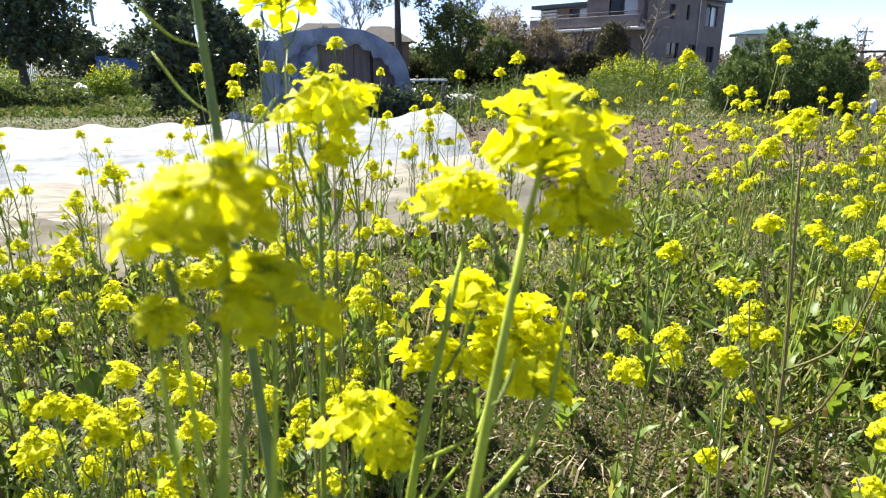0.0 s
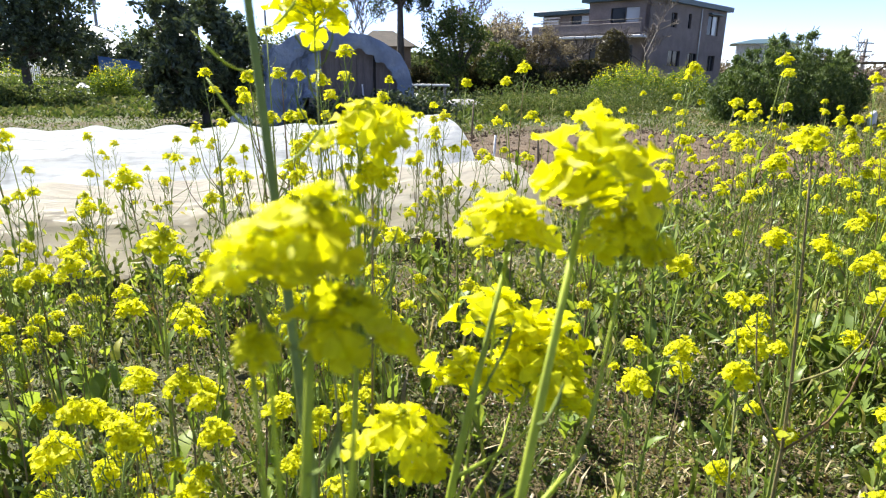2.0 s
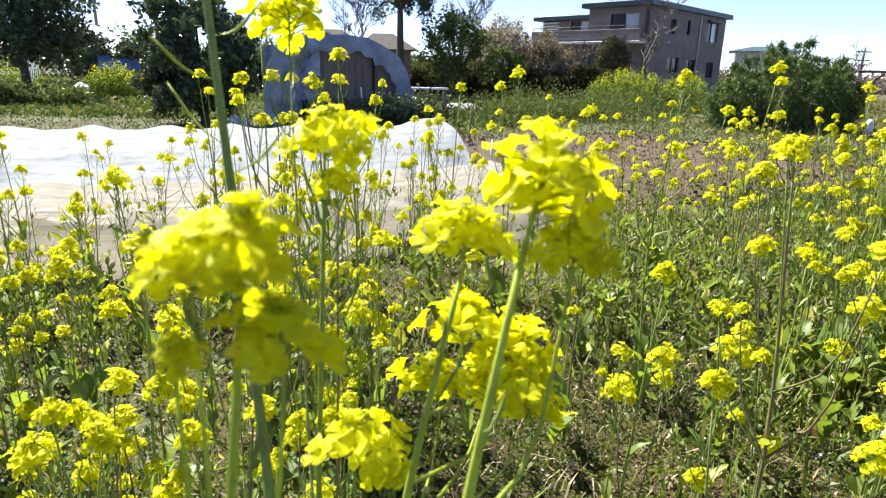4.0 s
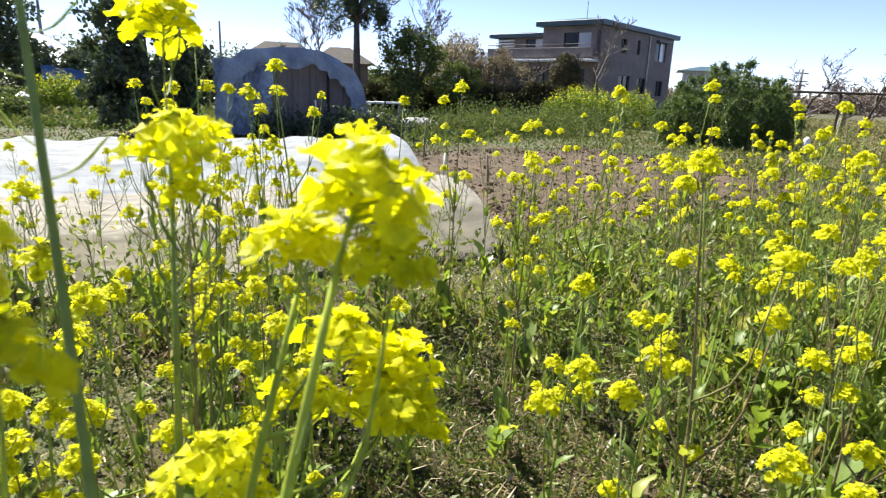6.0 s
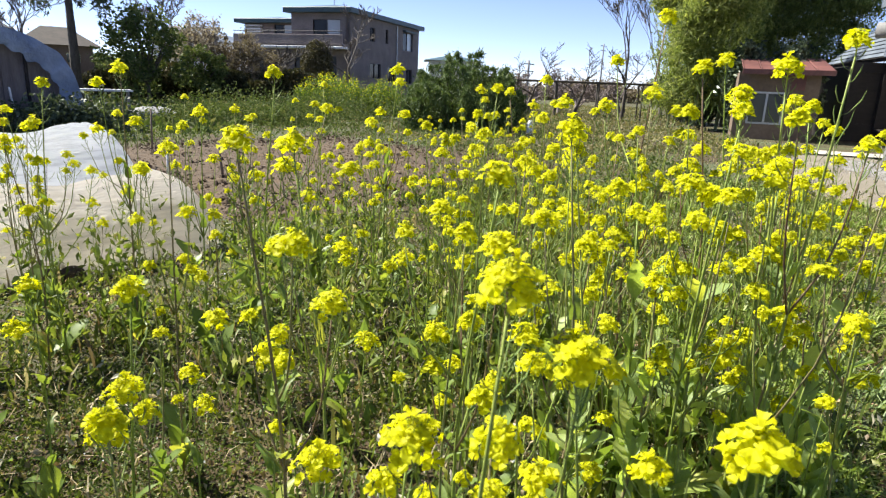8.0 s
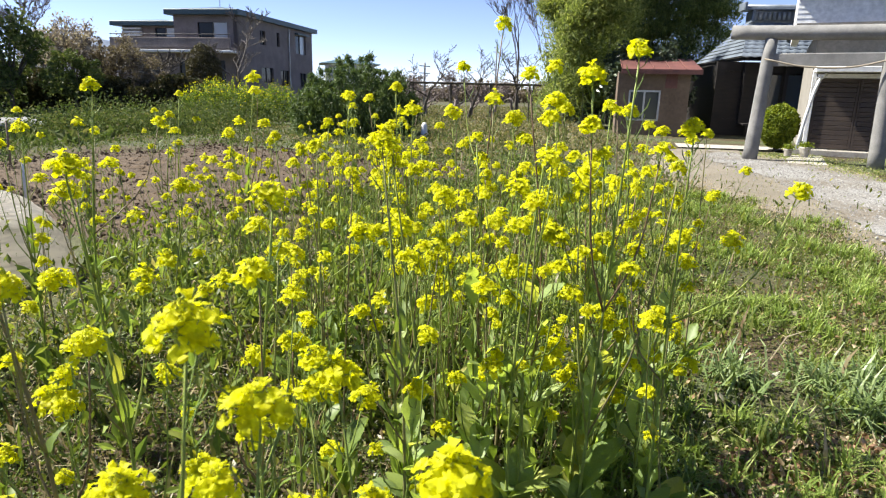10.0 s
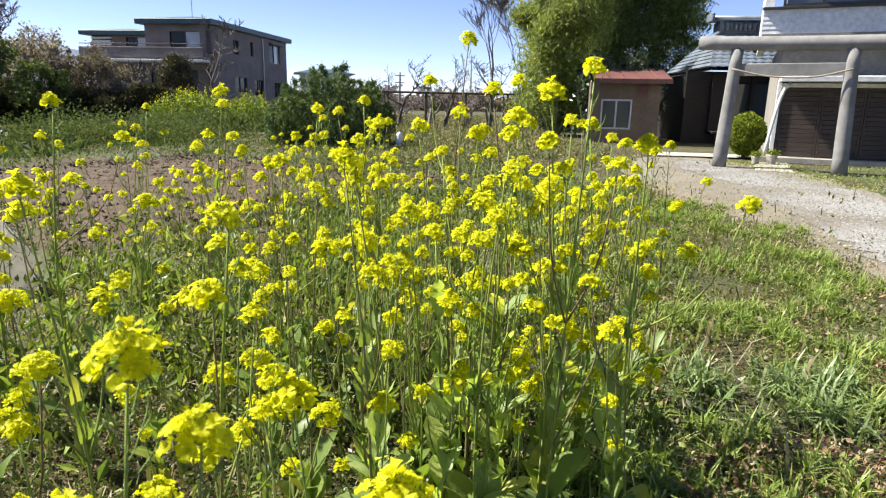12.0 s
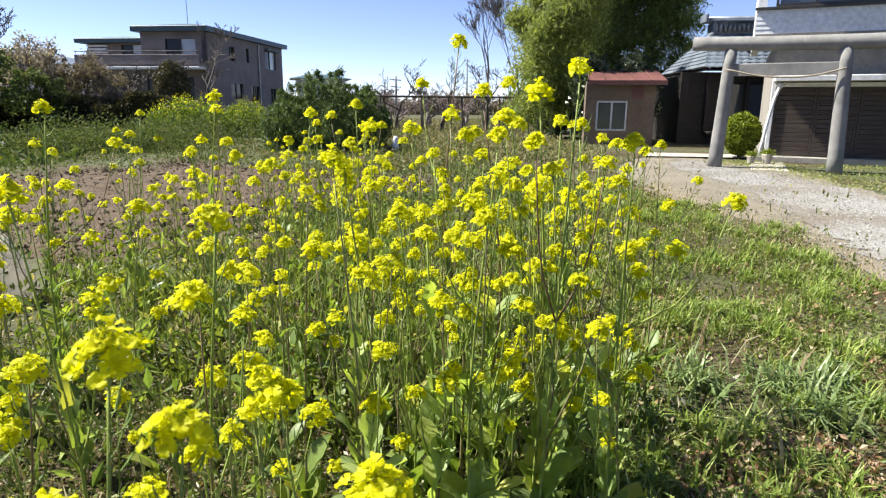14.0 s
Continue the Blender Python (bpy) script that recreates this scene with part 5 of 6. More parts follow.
def barn():
    """Arched shed under a tarpaulin, its end closed with boards."""
    root = thing("tarp_shed", (-1.57, 16.40, 0), 18, "arched storage shed under a faded blue tarpaulin", "shed")
    w, h, n = 1.70, 2.02, 64

    def arch(k, y, r):
        a = math.pi * k / n
        c, s = math.cos(a), math.sin(a)
        p = 0.6 if c > 0 else 0.78
        return (-math.copysign(abs(c) ** p, c) * (w + r), y, (s ** (0.5 if c > 0 else 0.62)) * (h + r))

    v, ny = [], 60
    for j in range(ny + 1):
        for k in range(n + 1):
            y = -0.25 + 5.2 * j / ny
            r = 0.06 * noise.noise(Vector((k * 0.15, y * 1.4, 1))) + 0.06 * abs(noise.noise(Vector((k * 0.25 + y * 2, y * 3 - k * 0.1, 7)))) + 0.02 * abs(noise.noise(Vector((k * 0.5 - y * 3, y * 5, 17))))
            q = arch(k, y, 0.03 + r)
            v.append((q[0], q[1] + 0.08 * noise.noise(Vector((k * 0.7, j, 3))) * (j == 0), q[2]))
    f = [(j * (n + 1) + k, (j + 1) * (n + 1) + k, (j + 1) * (n + 1) + k + 1, j * (n + 1) + k + 1) for j in range(ny) for k in range(n)]
    piece("tarpaulin", mesh_of("tarpaulin", v, f, M_TARP, smooth=True), root, None, "faded wrinkled blue tarpaulin")
    # the rim folded down over the end
    v = []
    for k in range(n + 1):
        for r, y in ((0.08, -0.28), (-0.14, -0.33), (-0.30 - 0.16 * noise.noise(Vector((k * 0.26, 0, 2))), -0.27)):
            q = arch(k, y - 0.08 * abs(noise.noise(Vector((k * 0.22, r * 5, 25)))), r + 0.05 * noise.noise(Vector((k * 0.2, r * 4, 5))))
            v.append(q)
    f = [(k * 3 + i, k * 3 + 3 + i, k * 3 + 4 + i, k * 3 + 1 + i) for k in range(n) for i in range(2)]
    piece("tarpaulin_rim", mesh_of("tarpaulin_rim", v, f, M_TARP, smooth=True), root)
    # board end, plank by plank
    for i in range(5):
        x0 = -0.42 + i * 0.41
        x1 = x0 + 0.402
        top = min(h, h * (max(0.05, 1 - min(1, abs((x0 + x1) / 2 / w)) ** 3.2)) ** 0.5)
        piece("board", Soup().box(x0, x1, -0.06, -0.03 + 0.012 * (i % 3), 0, top - 0.08, 0, 0.006).mesh("board", M_BOARDS), root)
    box_part("door_post", root, M_DARKWOOD, 0.80, 0.86, -0.12, -0.064, 0, 1.72, 0.01)
    box_part("jamb", root, M_WOODPALE, -0.48, -0.42, -0.14, -0.064, 0.2, 1.86, 0.01)
    box_part("pale_board", root, M_CREAM, -0.78, -0.49, -0.12, -0.07, 0.25, 1.1, 0.01, "pale upright board")
    n2 = 48

    def crumple(i, j):
        return 0.16 * abs(noise.noise(Vector((i * 0.11 + j * 0.05, j * 0.10 - i * 0.04, 4)))) + 0.10 * abs(noise.noise(Vector((i * 0.2 - j * 0.13, j * 0.2, 6)))) + 0.03 * noise.noise(Vector((i * 0.5, j * 0.45, 8)))

    v = [(-1.78 + 1.25 * i / n2 + 0.04 * noise.noise(Vector((i * 0.2, j * 0.2, 2))), -0.08 - crumple(i, j), (0.62 if i > n2 * 0.7 else 0.1) + (1.25 if i > n2 * 0.7 else 1.72) * j / n2) for j in range(n2 + 1) for i in range(n2 + 1)]
    piece("side_sheet", mesh_of("side_sheet", v, [(j * (n2 + 1) + i, j * (n2 + 1) + i + 1, (j + 1) * (n2 + 1) + i + 1, (j + 1) * (n2 + 1) + i) for j in range(n2) for i in range(n2)], M_TARP, smooth=True), root, None, "crumpled blue sheet hanging over the end")
    piece("flap", mesh_of("flap", [(-0.72, -0.2, 1.55), (-0.46, -0.16, 1.84), (-0.45, -0.15, 1.15), (-0.8, -0.22, 1.3)], [(0, 3, 2, 1)], M_TARP), root, None, "loose triangular flap of sheet")
    piece("roof_sheet", mesh_of("roof_sheet", [(-1.78 + 0.16 * i + 0.02 * noise.noise(Vector((i, j, 3))), 0.1 + 0.5 * j, 1.45 + 0.085 * i - 0.006 * i * i + 0.05 * noise.noise(Vector((i * 0.9, j * 0.9, 8))) + 0.22) for j in range(4) for i in range(6)],
                                [(j * 6 + i, j * 6 + i + 1, j * 6 + i + 7, j * 6 + i + 6) for j in range(3) for i in range(5)], M_WHITE, smooth=True), root, None, "pale sheet thrown over the tarpaulin")
    box_part("back", root, M_BOARDS, -1.7, 1.7, 4.7, 4.8, 0, 1.9)


barn()


# ---- trees and shrubs ----
def limbs(rng, start, way, length, radius, depth, out, spread=0.6, droop=0.0):
    pts, p, d = [Vector(start)], Vector(start), Vector(way).normalized()
    n = 4
    for i in range(n):
        d = (d + Vector((rng.uniform(-1, 1), rng.uniform(-1, 1), rng.uniform(-0.6, 0.8) - droop)) * 0.18).normalized()
        p = p + d * length / n
        pts.append(p.copy())
    out.append((pts, [radius * (1 - 0.5 * i / n) for i in range(n + 1)], depth))
    if depth > 0:
        for k in range(rng.choice((2, 3, 3))):
            u = rng.choice((2, 3, 4))
            side = Vector((rng.uniform(-1, 1), rng.uniform(-1, 1), rng.uniform(-0.2, 0.7)))
            limbs(rng, pts[u], (d + side * spread * 1.6).normalized(), length * rng.uniform(0.55, 0.8), radius * 0.5, depth - 1, out, spread, droop)


def bare_tree(name, at, height, seed, label, mat=None, spread=0.6, depth=4, trunk_r=0.12, way=(0, 0, 1), tip_leaf=None, tip_n=0, tip_size=0.1, category="tree", first=0.45, thin=0.006):
    rng = random.Random(seed)
    root = thing(name, at, 0, label, category)
    out = []
    limbs(rng, (0, 0, -0.05), way, height * first, trunk_r, depth, out, spread)
    ends, groups = [], []
    for pts, radii, d in out:
        if d >= depth - 1:
            groups.append(Soup())
        groups[-1].tube(pts, [max(r, thin) for r in radii], 7 if d >= depth - 1 else 4, 0, False)
        if d <= 1:
            ends += pts[1:]
    for k, g in enumerate(groups):
        part_name = "limb" if k else "trunk"
        piece(part_name, g.mesh(part_name, mat or (M_TWIG if k else M_BARK), True), root)
    if tip_leaf and ends:
        g = np.random.default_rng(seed)
        c = np.array([tuple(q) for q in ends])
        c = c[g.integers(0, len(c), tip_n)] + g.normal(size=(tip_n, 3)) * tip_size * 1.6
        v, f = leaf_cloud(g, c, tip_size, 1.3)
        piece("crown", mesh_of("crown", v, f, tip_leaf), root)
    return root


def leafy_tree(name, at, rx, ry, z0, z1, seed, mat, label, n=5000, leaf=0.09, clumps=40, trunk_r=0.12, category="tree", lean=(0, 0), long=1.7, clump=1.0):
    """Trunk and limbs that carry clumps of leaves in an uneven crown."""
    rng = random.Random(seed)
    g = np.random.default_rng(seed)
    root = thing(name, at, 0, label, category)
    zc, rz = (z0 + z1) / 2, (z1 - z0) / 2
    s = Soup()
    fork = Vector((lean[0] * 0.4, lean[1] * 0.4, max(0.25, z0 + 0.25 * rz)))
    s.tube(bow([(0, 0, -0.05), (lean[0] * 0.1, lean[1] * 0.1, fork.z * 0.5), fork], 6), [trunk_r * (1 - 0.08 * i) for i in range(6)], 8, 0, False)
    cs = []
    for k in range(clumps):
        d = Vector((rng.gauss(0, 1), rng.gauss(0, 1), rng.gauss(0, 1))).normalized() * rng.uniform(0.45, 1.0)
        c = Vector((lean[0] + d.x * rx, lean[1] + d.y * ry, zc + d.z * rz))
        cs.append((c, rng.uniform(0.16, 0.34) * clump))
        if k % 3 == 0 and z1 > 0.5:
            s.tube(bow([fork, fork.lerp(c, 0.5) + Vector((0, 0, 0.1 * rz)), c], 5), [trunk_r * q for q in (0.5, 0.4, 0.3, 0.2, 0.08)], 5, 0, False)
    piece("trunk", s.mesh("trunk", M_BARK, True), root)
    which = g.integers(0, clumps, n)
    cc = np.array([tuple(c) for c, _ in cs])[which]
    sz = np.array([q for _, q in cs])[which]
    off = g.normal(size=(n, 3))
    off /= np.linalg.norm(off, axis=1)[:, None]
    off *= (g.random(n) ** 0.45)[:, None] * (sz * 1.25)[:, None] * np.array([rx, ry, max(rz, 0.6 * rx)])
    p = cc + off
    p[:, 2] = np.maximum(p[:, 2], 0.03)
    v, f = leaf_cloud(g, p, leaf, long)
    piece("crown", mesh_of("crown", v, f, mat), root)
    return root


# dark evergreens beyond the tunnels
leafy_tree("evergreen_tree", (-15.3, 24.5, 0), 2.7, 2.2, 1.0, 4.9, 1, M_CITRUS, "dark glossy evergreen tree with a short trunk", 9000, 0.115, 120, 0.2, clump=0.62)
leafy_tree("evergreen_tree", (-4.62, 15.6, 0), 1.5, 1.4, 0.15, 3.1, 2, M_CITRUS, "dark dense evergreen tree beside the shed", 13000, 0.085, 130, 0.12, clump=0.62)
leafy_tree("shrub", (-12.6, 20.7, 0), 2.2, 1.0, 0.0, 0.7, 3, M_SHRUB, "low dark green shrub in the shade", 4500, 0.07, 40, 0.04, "shrub")
leafy_tree("evergreen_tree", (-19.4, 38.0, 0), 3.2, 1.6, 0.1, 3.1, 6, M_CITRUS, "dark evergreen thicket before the greenhouse", 7000, 0.13, 90, 0.15, clump=0.7)
leafy_tree("weed_clump", (-0.4, 15.6, 0), 1.7, 0.5, 0.0, 0.75, 5, M_CITRUS, "dark green weed clump before the shed", 3500, 0.06, 36, 0.02, "weeds")

M_JUNIPER = leafy("juniper spray", [(0.0, (0.06, 0.10, 0.03)), (0.6, (0.10, 0.15, 0.045)), (1.0, (0.18, 0.23, 0.08))], 0.3, 0.5)

# hedge and garden before the far house
hedge_rng = random.Random(3)
for i in range(9):
    x = -1.2 + i * 1.25
    leafy_tree("hedge_bush", (x, 37.0 - 0.25 * i, 0), 1.2, 0.9, 0.0, hedge_rng.uniform(1.5, 1.95), 20 + i, M_HEDGE, "dense hedge bush in shade before the garden", 3200, 0.10, 36, 0.06, "hedge")
leafy_tree("evergreen_tree", (0.8, 33.5, 0), 2.0, 1.6, 0.3, 4.6, 31, M_SHRUB, "dark green garden tree with rounded crown", 6000, 0.10, 90, 0.12, clump=0.7)
leafy_tree("evergreen_tree", (3.2, 35.0, 0), 1.2, 1.1, 0.3, 2.8, 32, M_SHRUB, "dark rounded garden tree", 4000, 0.09, 60, 0.1, clump=0.75)
bare_tree("magnolia_tree", (3.2, 36.8, 0), 5.0, 33, "garden tree with pale fading blossom", None, 0.6, 6, 0.12, tip_leaf=M_BLOSSOM, tip_n=4200, tip_size=0.09, thin=0.012)
bare_tree("garden_tree", (7.2, 38.0, 0), 3.9, 34, "pruned bare dark garden tree before the house", M_BARK, 0.8, 5, 0.16, thin=0.02)
bare_tree("garden_tree", (5.2, 37.5, 0), 3.6, 35, "garden tree with sparse russet leaves", None, 0.7, 5, 0.10, tip_leaf=M_RUSSET, tip_n=2600, tip_size=0.08, thin=0.012)
bare_tree("garden_tree", (12.4, 41.5, 0), 5.2, 36, "bare grey garden tree beside the house wall", None, 0.6, 6, 0.13, thin=0.016)
leafy_tree("garden_shrub", (6.4, 36.2, 0), 1.0, 0.8, 0.1, 2.3, 37, M_RUSSET, "brown-leaved rounded garden shrub", 3000, 0.07, 50, 0.06, "shrub", clump=0.8)
leafy_tree("evergreen_tree", (4.6, 38.8, 0), 1.1, 1.0, 0.6, 3.6, 38, M_RUSSET, "grey-brown garden tree behind the hedge", 3600, 0.08, 60, 0.1, clump=0.75)
leafy_tree("vegetable_row", (5.6, 23.5, 0), 4.0, 1.4, 0.0, 0.35, 42, M_SHRUB, "low row of green vegetables", 12000, 0.045, 120, 0.02, "plants")
leafy_tree("vegetable_row", (4.0, 20.5, 0), 3.4, 1.0, 0.0, 0.3, 43, M_FIELD, "low row of grey-green vegetables", 10000, 0.042, 120, 0.02, "plants")


def juniper(at, r, h, seed, mat, label):
    """Many upright pointed sprays from one foot."""
    g = np.random.default_rng(seed)
    root = thing("conifer_shrub", at, 0, label, "shrub")
    centres, stems = [], Soup()
    for k in range(74):
        a, q = g.random() * 6.283, math.sqrt(g.random())
        base = Vector((0.25 * r * q * math.cos(a), 0.25 * r * q * math.sin(a), 0))
        tip = Vector((1.05 * r * q * math.cos(a), 1.05 * r * q * math.sin(a), h * (1.0 - 0.55 * q * q) * g.uniform(0.72, 1.04)))
        line = bow([base, base.lerp(tip, 0.5) + Vector((0.12 * r * q * math.cos(a), 0.12 * r * q * math.sin(a), -0.05 * h)), tip], 6)
        stems.tube(line, [0.03, 0.026, 0.02, 0.015, 0.01, 0.004], 4, 0, False)
        w = g.random(560) ** 0.8
        p = np.array([tuple(line[min(5, int(t * 5.99))].lerp(line[min(5, int(t * 5.99) + 1)], t * 5.99 % 1)) for t in w])
        centres.append(p + g.normal(size=(560, 3)) * (0.27 * (1.08 - w))[:, None])
    piece("stem", stems.mesh("stem", M_BARK, True), root)
    c = np.concatenate(centres)
    c[:, 2] = np.maximum(c[:, 2], 0.03)
    v, f = leaf_cloud(g, c, 0.025, 4.6, 1.1)
    piece("foliage", mesh_of("foliage", v, f, mat), root)


juniper((9.8, 18.2, 0), 1.35, 2.4, 1, M_JUNIPER, "dark green juniper with upright pointed sprays")
juniper((11.0, 18.5, 0), 1.0, 1.95, 2, M_JUNIPER, "dark green juniper beside another shrub")
juniper((9.0, 18.8, 0), 0.75, 1.7, 3, M_JUNIPER, "small dark green juniper")


def rape_mass(at, rx, ry, h, seed, n):
    """A thick stand of far rape: leafy stalks below, a loose roof of yellow heads."""
    root = thing("rape_stand", at, 0, "thick stand of yellow-green flowering rape", "plants")
    g = np.random.default_rng(seed)
    a, q = g.random(n) * 6.283, np.sqrt(g.random(n))
    x, y = rx * q * np.cos(a), ry * q * np.sin(a)
    top = h * (1 - 0.45 * q ** 3) * g.uniform(0.75, 1.12, n)
    k = g.integers(0, n, n * 14)
    z = g.random(n * 14) * top[k] * 0.92
    v, f = leaf_cloud(g, np.stack([x[k], y[k], z], 1) + g.normal(size=(n * 14, 3)) * 0.05, 0.05, 2.6, 0.4)
    piece("foliage", mesh_of("foliage", v, f, M_STAND), root)
    m = n * 4
    k = g.integers(0, n, m)
    p = np.stack([x[k], y[k], top[k] - 0.7 * g.random(m) ** 2], 1) + g.normal(size=(m, 3)) * 0.04
    v, f = leaf_cloud(g, p, 0.03, 1.2, 0.3)
    piece("blossom", mesh_of("blossom", v, f, M_PETAL), root)


M_STAND = leafy("stand leaf", [(0.0, (0.08, 0.14, 0.02)), (1.0, (0.20, 0.27, 0.045))], 0.4)
rape_mass((8.2, 27.6, 0), 1.8, 1.0, 1.62, 1, 460)
rape_mass((10.2, 27.2, 0), 1.0, 0.9, 1.5, 2, 220)
rape_mass((-13.2, 27.0, 0), 1.2, 0.9, 1.4, 3, 300)
rape_mass((-20.5, 30.0, 0), 2.0, 1.0, 1.6, 4, 160)

# pine and bare trees behind the shed
leafy_tree("pine_tree", (-2.2, 34.6, 0), 2.1, 1.9, 3.6, 10.5, 51, M_CITRUS, "tall pine with a bare straight trunk", 9000, 0.06, 44, 0.24, long=6.0, clump=0.72)
bare_tree("bare_tree", (-5.5, 40.0, 0), 7.0, 52, "bare grey-brown tree behind the shed", M_TWIG, 0.5, 7, 0.14, first=0.36, thin=0.012)
bare_tree("bare_tree", (1.8, 42.0, 0), 8.5, 53, "bare tree with thin grey twigs", M_TWIG, 0.45, 7, 0.12, first=0.36, thin=0.012)

# bamboo grove and tall bare trees


def bamboo(at, h, lean, seed):
    """One tall culm that bows over at the tip, with sprays of narrow leaves along its upper part."""
    g = np.random.default_rng(seed)
    root = thing("bamboo", at, 0, "tall bowing bamboo with feathery olive leaves", "bamboo", "bamboo grove")
    top = Vector((lean[0], lean[1], h))
    line = bow([(0, 0, -0.1), (lean[0] * 0.08, lean[1] * 0.08, h * 0.4), (lean[0] * 0.4, lean[1] * 0.4, h * 0.8), top, top + Vector((lean[0] * 0.5, lean[1] * 0.5, -h * 0.05))], 14)
    piece("culm", Soup().tube(line, [0.045 * (1 - 0.06 * i) for i in range(14)], 6, 0, False).mesh("culm", M_CULM, True), root)
    sprays = 84
    u = g.uniform(0.12, 1.0, sprays) ** 0.8
    centres = []
    for q in u:
        p = line[min(13, int(q * 13))]
        reach = 0.9 * (1.15 - 0.6 * q) + 0.15
        a = g.random() * 6.283
        tip = np.array(p) + np.array([math.cos(a) * reach, math.sin(a) * reach, -0.25 * reach + g.normal() * 0.15])
        w = g.random((84, 1))
        centres.append(np.array(p) * (1 - w) + tip * w + g.normal(size=(84, 3)) * 0.22)
    c = np.concatenate(centres)
    c[:, 2] = np.maximum(c[:, 2], 0.1)
    v, f = leaf_cloud(g, c, 0.046, 5.4, -0.8)
    piece("foliage", mesh_of("foliage", v, f, M_BAMBOO), root)


M_CULM = solid("bamboo culm", (0.14, 0.17, 0.06), (0.26, 0.28, 0.12), 3.0, 0.5, 0.1, 0.004)
grove = random.Random(17)
for i in range(30):
    u = (i % 15) / 14
    x, y = 25.2 + 5.6 * u + grove.uniform(-0.5, 0.5), 25.1 - 3.8 * u + (1.5 if i > 14 else 0.0) + grove.uniform(-0.7, 0.7)
    bamboo((x, y, 0), grove.uniform(6.6, 9.6) * (0.9 if i % 15 == 0 else 1), (grove.uniform(-1.2, 0.8) - (0.5 if i % 15 < 2 else 0), grove.uniform(-1.2, 0.6)), 200 + i)
for i, (x, y, h) in enumerate([(21.2, 20.6, 5.2), (22.0, 20.2, 6.0), (22.8, 21.0, 6.6), (20.6, 21.4, 4.6)]):
    bamboo((x, y, 0), h, (-0.5 + 0.2 * i, -0.9), 260 + i)
# added shrubs: darkness below the bamboo; the last two shade the old house's side
for i, (x, y, h) in enumerate([(24.2, 24.4, 3.0), (25.6, 23.4, 3.6), (27.0, 22.5, 3.4), (28.4, 21.6, 3.6), (29.8, 20.8, 3.4), (22.4, 21.4, 2.6), (22.35, 17.3, 3.3), (21.5, 18.6, 3.4)]):
    leafy_tree("grove_shrub", (x, y, 0), 1.3 if x > 23.5 else 1.0, 1.0, 0.0, h, 280 + i, M_CITRUS, "dark evergreen shrub added as shade by bamboo and old house", 3600, 0.10, 60, 0.08, "shrub", clump=0.8)
bare_tree("bare_tree", (27.1, 32.4, 0), 12.0, 71, "tall bare grey tree beside the bamboo", M_TWIG, 0.26, 7, 0.10, first=0.32, thin=0.010)
bare_tree("bare_tree", (28.9, 31.2, 0), 12.5, 72, "tall bare grey tree with upright twigs", M_TWIG, 0.22, 7, 0.10, first=0.32, thin=0.010)


def clipped_bush(at, r, rz, base, mat, label, seed, n=9000, leaf=0.045):
    """A clipped bush: a shell of small leaves, slightly uneven, on a short trunk."""
    root = thing("clipped_bush", at, 0, label, "shrub")
    g = np.random.default_rng(seed)
    p = g.normal(size=(n, 3))
    p /= np.linalg.norm(p, axis=1)[:, None]
    bulge = np.array([1 + 0.10 * noise.noise(Vector(q) * 2.2) for q in p.tolist()])
    p *= ((0.84 + 0.18 * g.random(n)) * bulge)[:, None]
    p *= np.array([r, r, rz])
    p[:, 2] += base + rz
    p[:, 2] = np.maximum(p[:, 2], base * 0.5 + 0.02)
    v, f = leaf_cloud(g, p, leaf, 2.0)
    piece("crown", mesh_of("crown", v, f, mat), root)
    piece("trunk", Soup().tube([(0, 0, -0.02), (0, 0, base + rz)], [0.06, 0.05], 8).mesh("trunk", M_BARK), root)


M_DOME = leafy("dome leaf", [(0.0, (0.06, 0.055, 0.025)), (1.0, (0.14, 0.12, 0.06))], 0.2)
M_BRIGHTBUSH = leafy("clipped bush leaf", [(0.0, (0.09, 0.13, 0.01)), (0.6, (0.20, 0.25, 0.02)), (1.0, (0.34, 0.38, 0.04))], 0.45)
clipped_bush((18.40, 10.42, 0), 0.46, 0.56, 0.09, M_BRIGHTBUSH, "round clipped bright green bush by the wall", 9)
clipped_bush((10.3, 42.0, 0), 1.0, 1.5, 0.8, M_DOME, "clipped brownish dome-shaped garden shrub", 10, 9000, 0.07)
clipped_bush((5.0, 38.0, 0), 2.4, 0.8, 0.1, M_HEDGE, "long clipped dark hedge before the house", 12, 9000, 0.10)
clipped_bush((1.0, 38.5, 0), 2.6, 1.0, 0.1, M_HEDGE, "long clipped dark hedge before the garden", 13, 9000, 0.10)
clipped_bush((8.8, 39.5, 0), 1.8, 0.85, 0.1, M_HEDGE, "clipped brown-green hedge before the house", 14, 8000, 0.09)


M_TWIGPALE = solid("pinkish twig", (0.20, 0.16, 0.15), (0.34, 0.28, 0.26), 9.0, 0.9, 0.3, 0.01)


def trellis():
    """Low orchard trellis with bare gnarled vines."""
    root = thing("orchard_trellis", (19.6, 26.6, 0), -34, "bare gnarled vines on a low orchard trellis", "trellis")
    for i in range(4):
        for j in range(2):
            piece("post", Soup().tube([(i * 2.0 - 3, j * 2.0, 0), (i * 2.0 - 3, j * 2.0, 1.75)], [0.04, 0.04], 6).mesh("post", M_BARK), root)
    for j in range(3):
        piece("rail", Soup().tube([(-3.6, j, 1.75), (3.6, j, 1.75)], [0.04, 0.04], 6).mesh("rail", M_BARK), root)
    rng = random.Random(8)
    for k in range(3):
        out = []
        limbs(rng, (-2.4 + k * 2.3, 1.0, 0), (0.2, 0, 1), 1.5, 0.10, 5, out, 1.1)
        s = Soup()
        for pts, radii, d in out:
            s.tube(pts, [max(0.009, r) for r in radii], 5, 0, False)
        piece("vine", s.mesh("vine", M_BARK, True), root)


